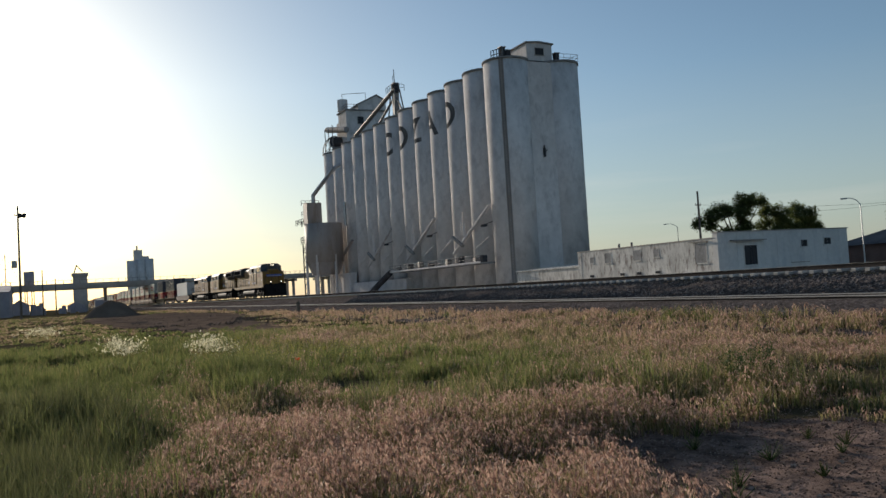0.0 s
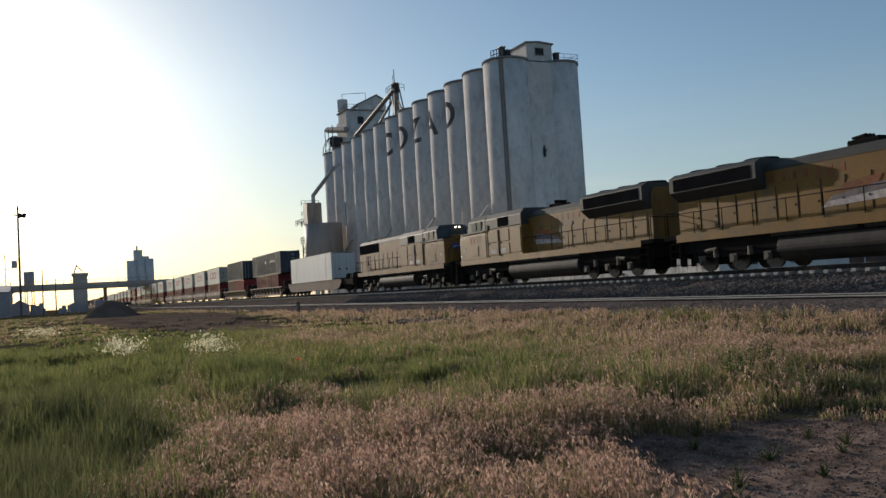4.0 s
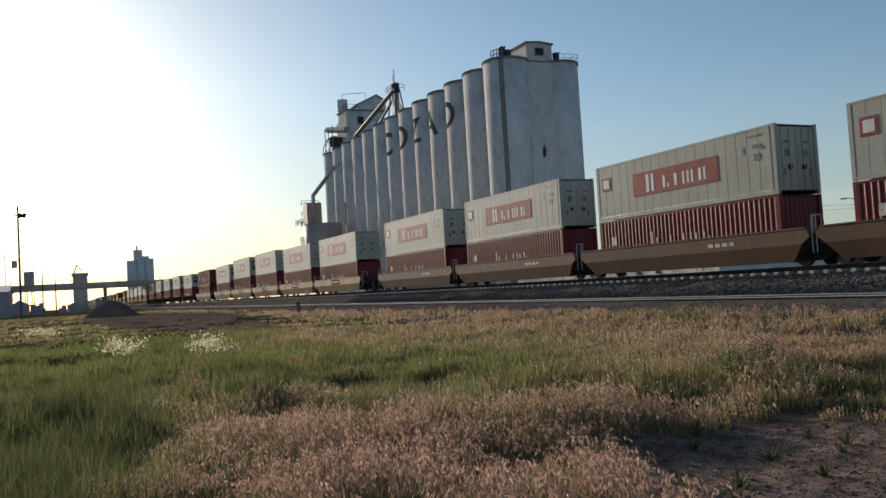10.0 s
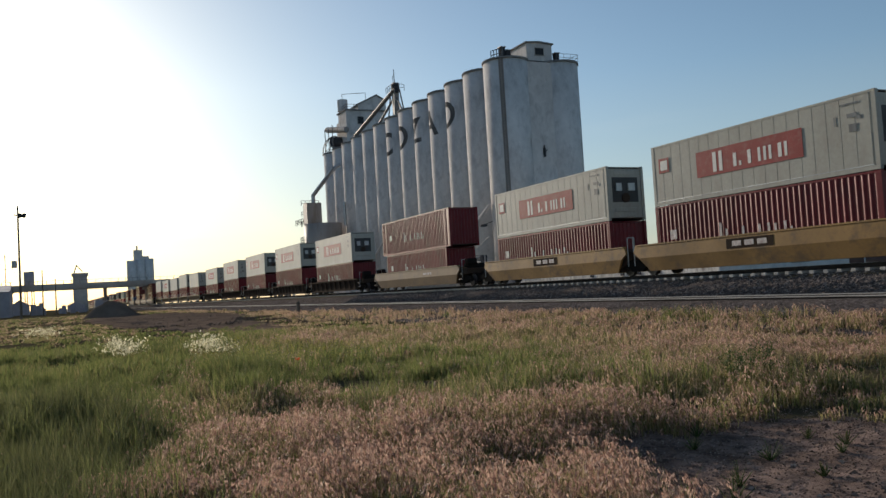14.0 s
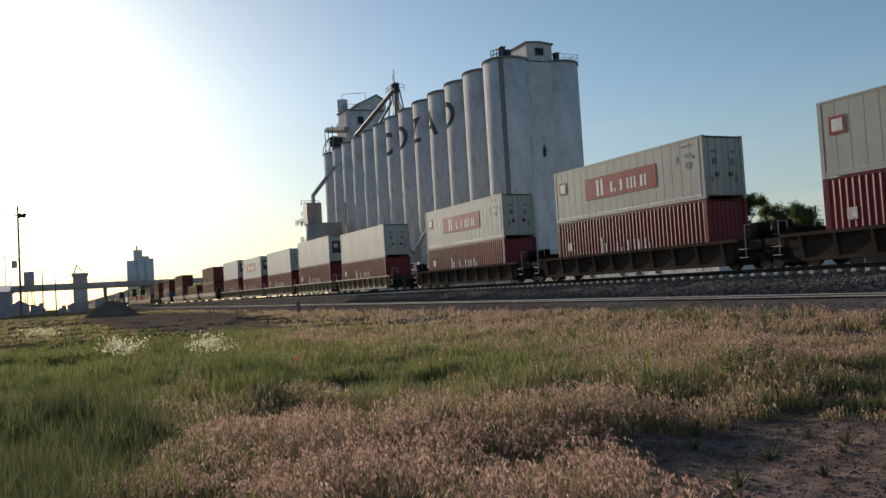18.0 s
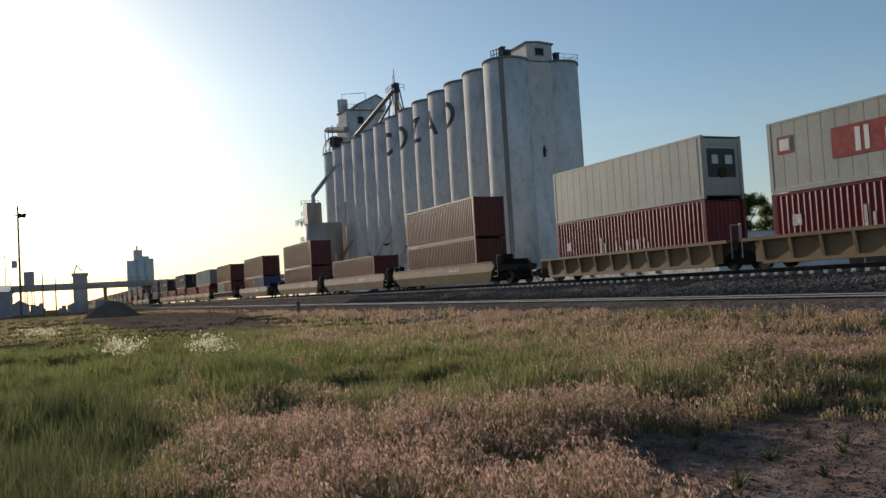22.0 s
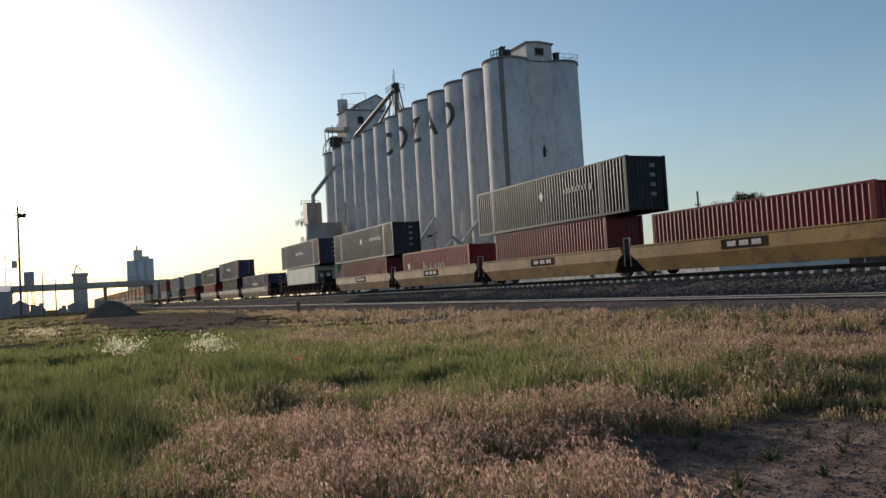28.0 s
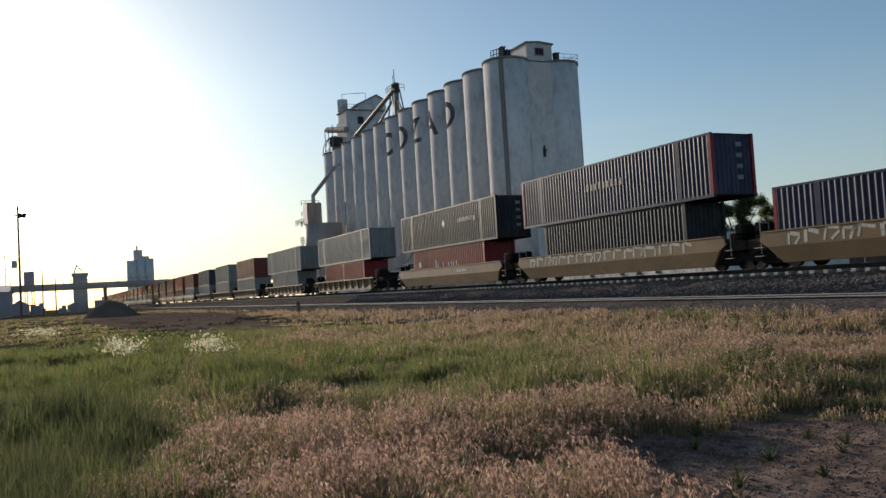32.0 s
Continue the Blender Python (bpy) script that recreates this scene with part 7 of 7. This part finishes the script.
    # three-axle trucks
    for tx in (-6.9, 6.9):
        o = new("truck")
        o.parent = t
        o.matrix_basis = pose(tx, 0, 0)
        bm = bmesh.new()
        for s in (-1, 1):
            prism(bm, [(-2.5, 0.4), (-2.5, 0.85), (-1.2, 1.02), (1.2, 1.02), (2.5, 0.85), (2.5, 0.4), (2.1, 0.4), (1.6, 0.62), (0.4, 0.62), (0, 0.4), (-0.4, 0.62), (-1.6, 0.62), (-2.1, 0.4)], s * 1.1 - 0.1, s * 1.1 + 0.1, "y")
            for k in (-1.9, 0, 1.9):
                jb = bmesh.new()
                bx(jb, k - 0.2, k + 0.2, s * 1.22 - 0.06, s * 1.22 + 0.06, 0.35, 0.72)
                bar(jb, (k, s * 1.2, 0.53), (k, s * 1.33, 0.53), 0.15, 10)
                part("journal_box", jb, L_HIGHLIGHT, o, bevel=0.02)
            for k in (-1.0, 1.0):
                jb = bmesh.new()
                bar(jb, (k, s * 1.24, 0.62), (k, s * 1.24, 1.0), 0.13, 10)
                part("spring", jb, L_HIGHLIGHT, o)
            jb = bmesh.new()
            bar(jb, (-1.6, s * 1.26, 0.92), (-0.9, s * 1.26, 0.98), 0.1, 8)
            part("brake_cylinder", jb, L_HIGHLIGHT, o)
        bx(bm, -2.7, 2.7, -0.66, 0.66, 0.3, 1.1)
        part("truck_frame", bm, C_TRUCK, o)
        for k in (-1.9, 0, 1.9):
            bm = bmesh.new()
            for s in (-1, 1):
                bar(bm, (0, s * 0.7, 0), (0, s * 0.83, 0), 0.53, 22)
            bar(bm, (0, -1.05, 0), (0, 1.05, 0), 0.1, 8)
            w = part("wheelset", bm, C_WHEEL, o)
            w.matrix_basis = pose(k, 0, 0.53)
    return t


# ---- the train, front to back; s: place along the line at 0 s ----
TRAIN = []  # (thing, s, z over the rail, turned)


def roll_in(ob, s, z=0.0, turned=False):
    TRAIN.append((ob, s, z, turned))


roll_in(locomotive("wide", "yellow and grey diesel locomotive with flared radiator leading the train"), -124.2)
roll_in(locomotive("wide", "yellow and grey diesel locomotive running long hood forward"), -147.0, 0, True)
roll_in(locomotive("old", "yellow and grey straight-hooded diesel locomotive at the rear of the engines"), -169.3)

HC, ST, FLOOR = 2.896, 2.591, 0.375
F40, F45, F53, F20 = 12.19, 13.72, 16.36, 6.06
T_K = "white refrigerated container with a red company panel"
T_W = "plain white refrigerated container on the train"
T_M = "maroon corrugated container with worn white markings"
T_B = "rust-brown corrugated steel container in a well car"


def box(L, H, paint, s, z, label, style="corrugated", front="plain", badge=""):
    roll_in(container(L, H, paint, style, front, badge, label, "containers of the train"), s, z)


def k_stack(s, lower_h, front, plain=False, gap=0):
    box(F40, lower_h, C_MAROON, s, FLOOR, T_M, badge="bars")
    box(F40, HC, C_WHITE, s, FLOOR + lower_h + 0.03, T_W if plain else T_K, "smooth", front, "" if plain else "panel")


def cars(kind, half, paint, label, ss, mark=""):
    for i, s in enumerate(ss):
        roll_in(well_car(kind, half, paint, label, i == 0, mark), s)


# white trailer box on a spine car
roll_in(flat_car("rust-brown spine car carrying one white box"), -196.4)
box(F53, HC, C_PLAIN, -196.0, 1.46, "long plain white box on a spine car", "smooth", "doors")
# two single ribbed cars
cars("ribbed", 10.6, C_RUST, "rust-brown ribbed well car", [-217.4])
for k, s in enumerate((-214.2, -220.5)):
    box(F20, ST, C_MAROON, s, FLOOR, "short maroon corrugated container in a well car")
box(F53, HC, C_SLATE, -217.4, FLOOR + ST + 0.03, "long slate-blue container with white diamond mark", "corrugated", "plain", "star")
cars("ribbed", 10.2, C_TAN, "faded tan ribbed well car", [-239.2])
box(F20, ST, C_RED, -236.0, FLOOR, "short red corrugated container in a well car")
box(F20, ST, C_BROWN, -242.2, FLOOR, "short rust-brown corrugated container in a well car")
box(F40, HC, C_SLATE, -239.1, FLOOR + ST + 0.03, "slate-blue corrugated steel container in a well car", "corrugated", "doors")
# five articulated units, brown
cars("smooth", 7.95, C_RUST, "rust-brown smooth-sided well car", [-259.2, -275.2, -290.8, -306.6, -322.4])
for s, f in ((-259.2, "doors"), (-275.2, "reefer"), (-290.8, "doors"), (-306.6, "doors"), (-322.4, "doors")):
    k_stack(s, ST, f)
# five articulated units, ochre
cars("smooth", 7.95, C_OCHRE, "ochre smooth-sided well car with a stencil panel", [-342.4, -358.2, -374.4, -390.4, -406.3], "mark")
for s, f, h in ((-342.4, "doors", ST), (-358.2, "doors", ST), (-374.4, "doors", HC), (-390.4, "reefer", HC), (-406.3, "reefer", ST)):
    k_stack(s, h, f)
# single car with two maroon boxes
cars("smooth", 9.6, C_TAN, "faded tan smooth-sided well car", [-426.4])
box(F40, ST, C_MAROON, -426.4, FLOOR, T_M, badge="bars")
box(F45, HC, C_MAROON, -426.4, FLOOR + ST + 0.03, T_M, "corrugated", "plain", "bars")
# five ribbed units, dark
cars("ribbed", 9.2, C_IRON, "dark grimy ribbed well car", [-447.9, -466.4, -484.9, -503.3, -521.8])
for s, f, h in ((-447.9, "reefer", ST), (-466.4, "reefer", HC), (-484.9, "reefer", HC), (-503.3, "doors", HC), (-521.8, "doors", ST)):
    k_stack(s, h, f)
# five ribbed units, tan
cars("ribbed", 8.0, C_TAN, "faded tan ribbed well car", [-543.2, -559.4, -575.4, -591.6, -607.6])
for s, f, h, pl in ((-543.2, "doors", ST, True), (-559.4, "reefer", HC, True), (-575.4, "doors", ST, True), (-591.6, "reefer", ST, False), (-607.6, "reefer", HC, True)):
    k_stack(s, h, f, pl)
# three units with brown boxes
cars("smooth", 10.0, C_TAN, "faded tan smooth-sided well car", [-630.0, -650.0, -670.3])
box(F40, HC, C_BROWN, -630.0, FLOOR, T_B)
box(F40, HC, C_BROWN, -630.0, FLOOR + HC + 0.03, T_B)
box(F40, HC, C_BROWN, -650.3, FLOOR, T_B)
box(F40, HC, C_BROWN, -670.55, FLOOR, T_B)
box(F40, HC, C_BROWN, -670.55, FLOOR + HC + 0.03, T_B)
cars("smooth", 11.0, C_TAN, "faded tan smooth-sided well car", [-694.6])
box(F20, ST, C_BLUE, -691.5, FLOOR, "short bright blue corrugated container in a well car", badge="")
box(F20, ST, C_BROWN, -697.7, FLOOR, "short rust-brown corrugated container in a well car")
box(F40, HC, C_BROWN, -694.6, FLOOR + ST + 0.03, T_B)
cars("ribbed", 11.0, C_TAN, "faded tan ribbed well car", [-718.0])
box(F20, ST, C_BROWN, -714.9, FLOOR, "short rust-brown corrugated container in a well car")
box(F20, ST, C_GREY, -721.1, FLOOR, "short grey corrugated container in a well car")
box(F40, HC, C_BROWN, -718.0, FLOOR + ST + 0.03, T_B)
# five ochre units with long boxes over short ones
cars("smooth", 7.98, C_OCHRE, "ochre smooth-sided well car with a stencil panel", [-739.5, -755.4, -771.3, -787.4, -803.5], "mark")
box(F40, ST, C_RED, -739.5, FLOOR, "red corrugated steel container in a well car")
box(F53, HC, C_GREY, -739.5, FLOOR + ST + 0.03, "long grey corrugated steel container stacked above another", "corrugated", "plain", "")
box(F40, ST, C_MAROON, -755.4, FLOOR, T_M)
box(F40, HC, C_MAROON, -771.3, FLOOR, T_M)
box(F53, HC, C_BLACK, -771.3, FLOOR + HC + 0.03, "long black container with white diamond mark", "corrugated", "plain", "star")
box(F40, ST, C_RED, -787.4, FLOOR, "red corrugated steel container in a well car", badge="bars")
box(F40, ST, C_MAROON, -803.5, FLOOR, T_M)
box(F53, HC, C_BLACK, -803.5, FLOOR + ST + 0.03, "long black container with white diamond mark", "corrugated", "plain", "star")
cars("ribbed", 9.9, C_IRON, "dark grimy ribbed well car", [-825.5])
box(F40, HC, C_WHITE, -825.6, FLOOR, T_W, "smooth", "reefer")
box(F53, HC, C_NAVY, -825.5, FLOOR + HC + 0.03, "long navy container with small white markings", "corrugated", "plain", "word")
# three tan units
cars("smooth", 9.85, C_TAN, "faded tan smooth-sided well car with sprayed scrawls", [-849.9, -869.5], "tags")
cars("smooth", 9.85, C_TAN, "faded tan smooth-sided well car", [-889.3])
box(F53, HC, C_NAVY, -849.9, FLOOR, "long navy container with small white markings", "corrugated", "plain", "word")
box(F40, HC, C_BLACK, -869.4, FLOOR, "black corrugated steel container in a well car")
box(F53, HC, C_NAVY, -869.5, FLOOR + HC + 0.03, "long navy container with small white markings", "corrugated", "plain", "word")
box(F40, ST, C_RED, -889.3, FLOOR, "red corrugated steel container in a well car", badge="bars")
box(F53, HC, C_BLACK, -889.3, FLOOR + ST + 0.03, "long black container with white diamond mark", "corrugated", "plain", "star")
for s, paint, low in ((-913.5, C_GREY, C_RED), (-937.3, C_GREY, C_GREY)):
    cars("ribbed", 11.0, C_TAN, "faded tan ribbed well car", [s])
    for d in (-3.1, 3.1):
        box(F20, ST, low, s + d, FLOOR, "short red corrugated container in a well car" if low is C_RED else "short grey corrugated container in a well car")
    box(F53, HC, paint, s, FLOOR + ST + 0.03, "long grey corrugated steel container stacked above another", "corrugated", "plain", "")
_mix = random.Random(8)
_s = -960.8
for k in range(26):
    half = 9.6 if k < 3 else 8.0
    cars("ribbed" if k < 3 else "smooth", half, C_TAN, "faded tan ribbed well car" if k < 3 else "faded tan smooth-sided well car", [_s])
    up, low = [(C_BROWN, C_GREY), (C_GREY, C_GREY), (C_SLATE, C_GREY)][k] if k < 3 else (_mix.choice((C_BROWN, C_BROWN, C_MAROON, C_RED)), _mix.choice((C_BROWN, C_GREY, C_MAROON)))
    for paint, z, H in ((low, FLOOR, ST), (up, FLOOR + ST + 0.03, HC)):
        far_label = {C_BROWN: T_B, C_MAROON: T_M, C_GREY: "grey corrugated steel container in a well car", C_SLATE: "slate-blue corrugated steel container in a well car", C_RED: "red corrugated steel container in a well car"}[paint]
        roll_in(far_container(F40, H, paint, far_label, "containers of the train"), _s, z)
    _s -= 19.4 if k < 3 else 16.1


def motions():
    """The whole train runs at one steady speed along the straight main track."""
    for ob, s, z, turned in TRAIN:
        turn = 180 if turned else 0
        walk(ob, [(t, pose(s + SPEED * t, TRACK_Y, RAIL_Z + z, 0, 0, turn)) for t in (0.0, 8.0, 16.0, 24.0, 32.0)])


motions()
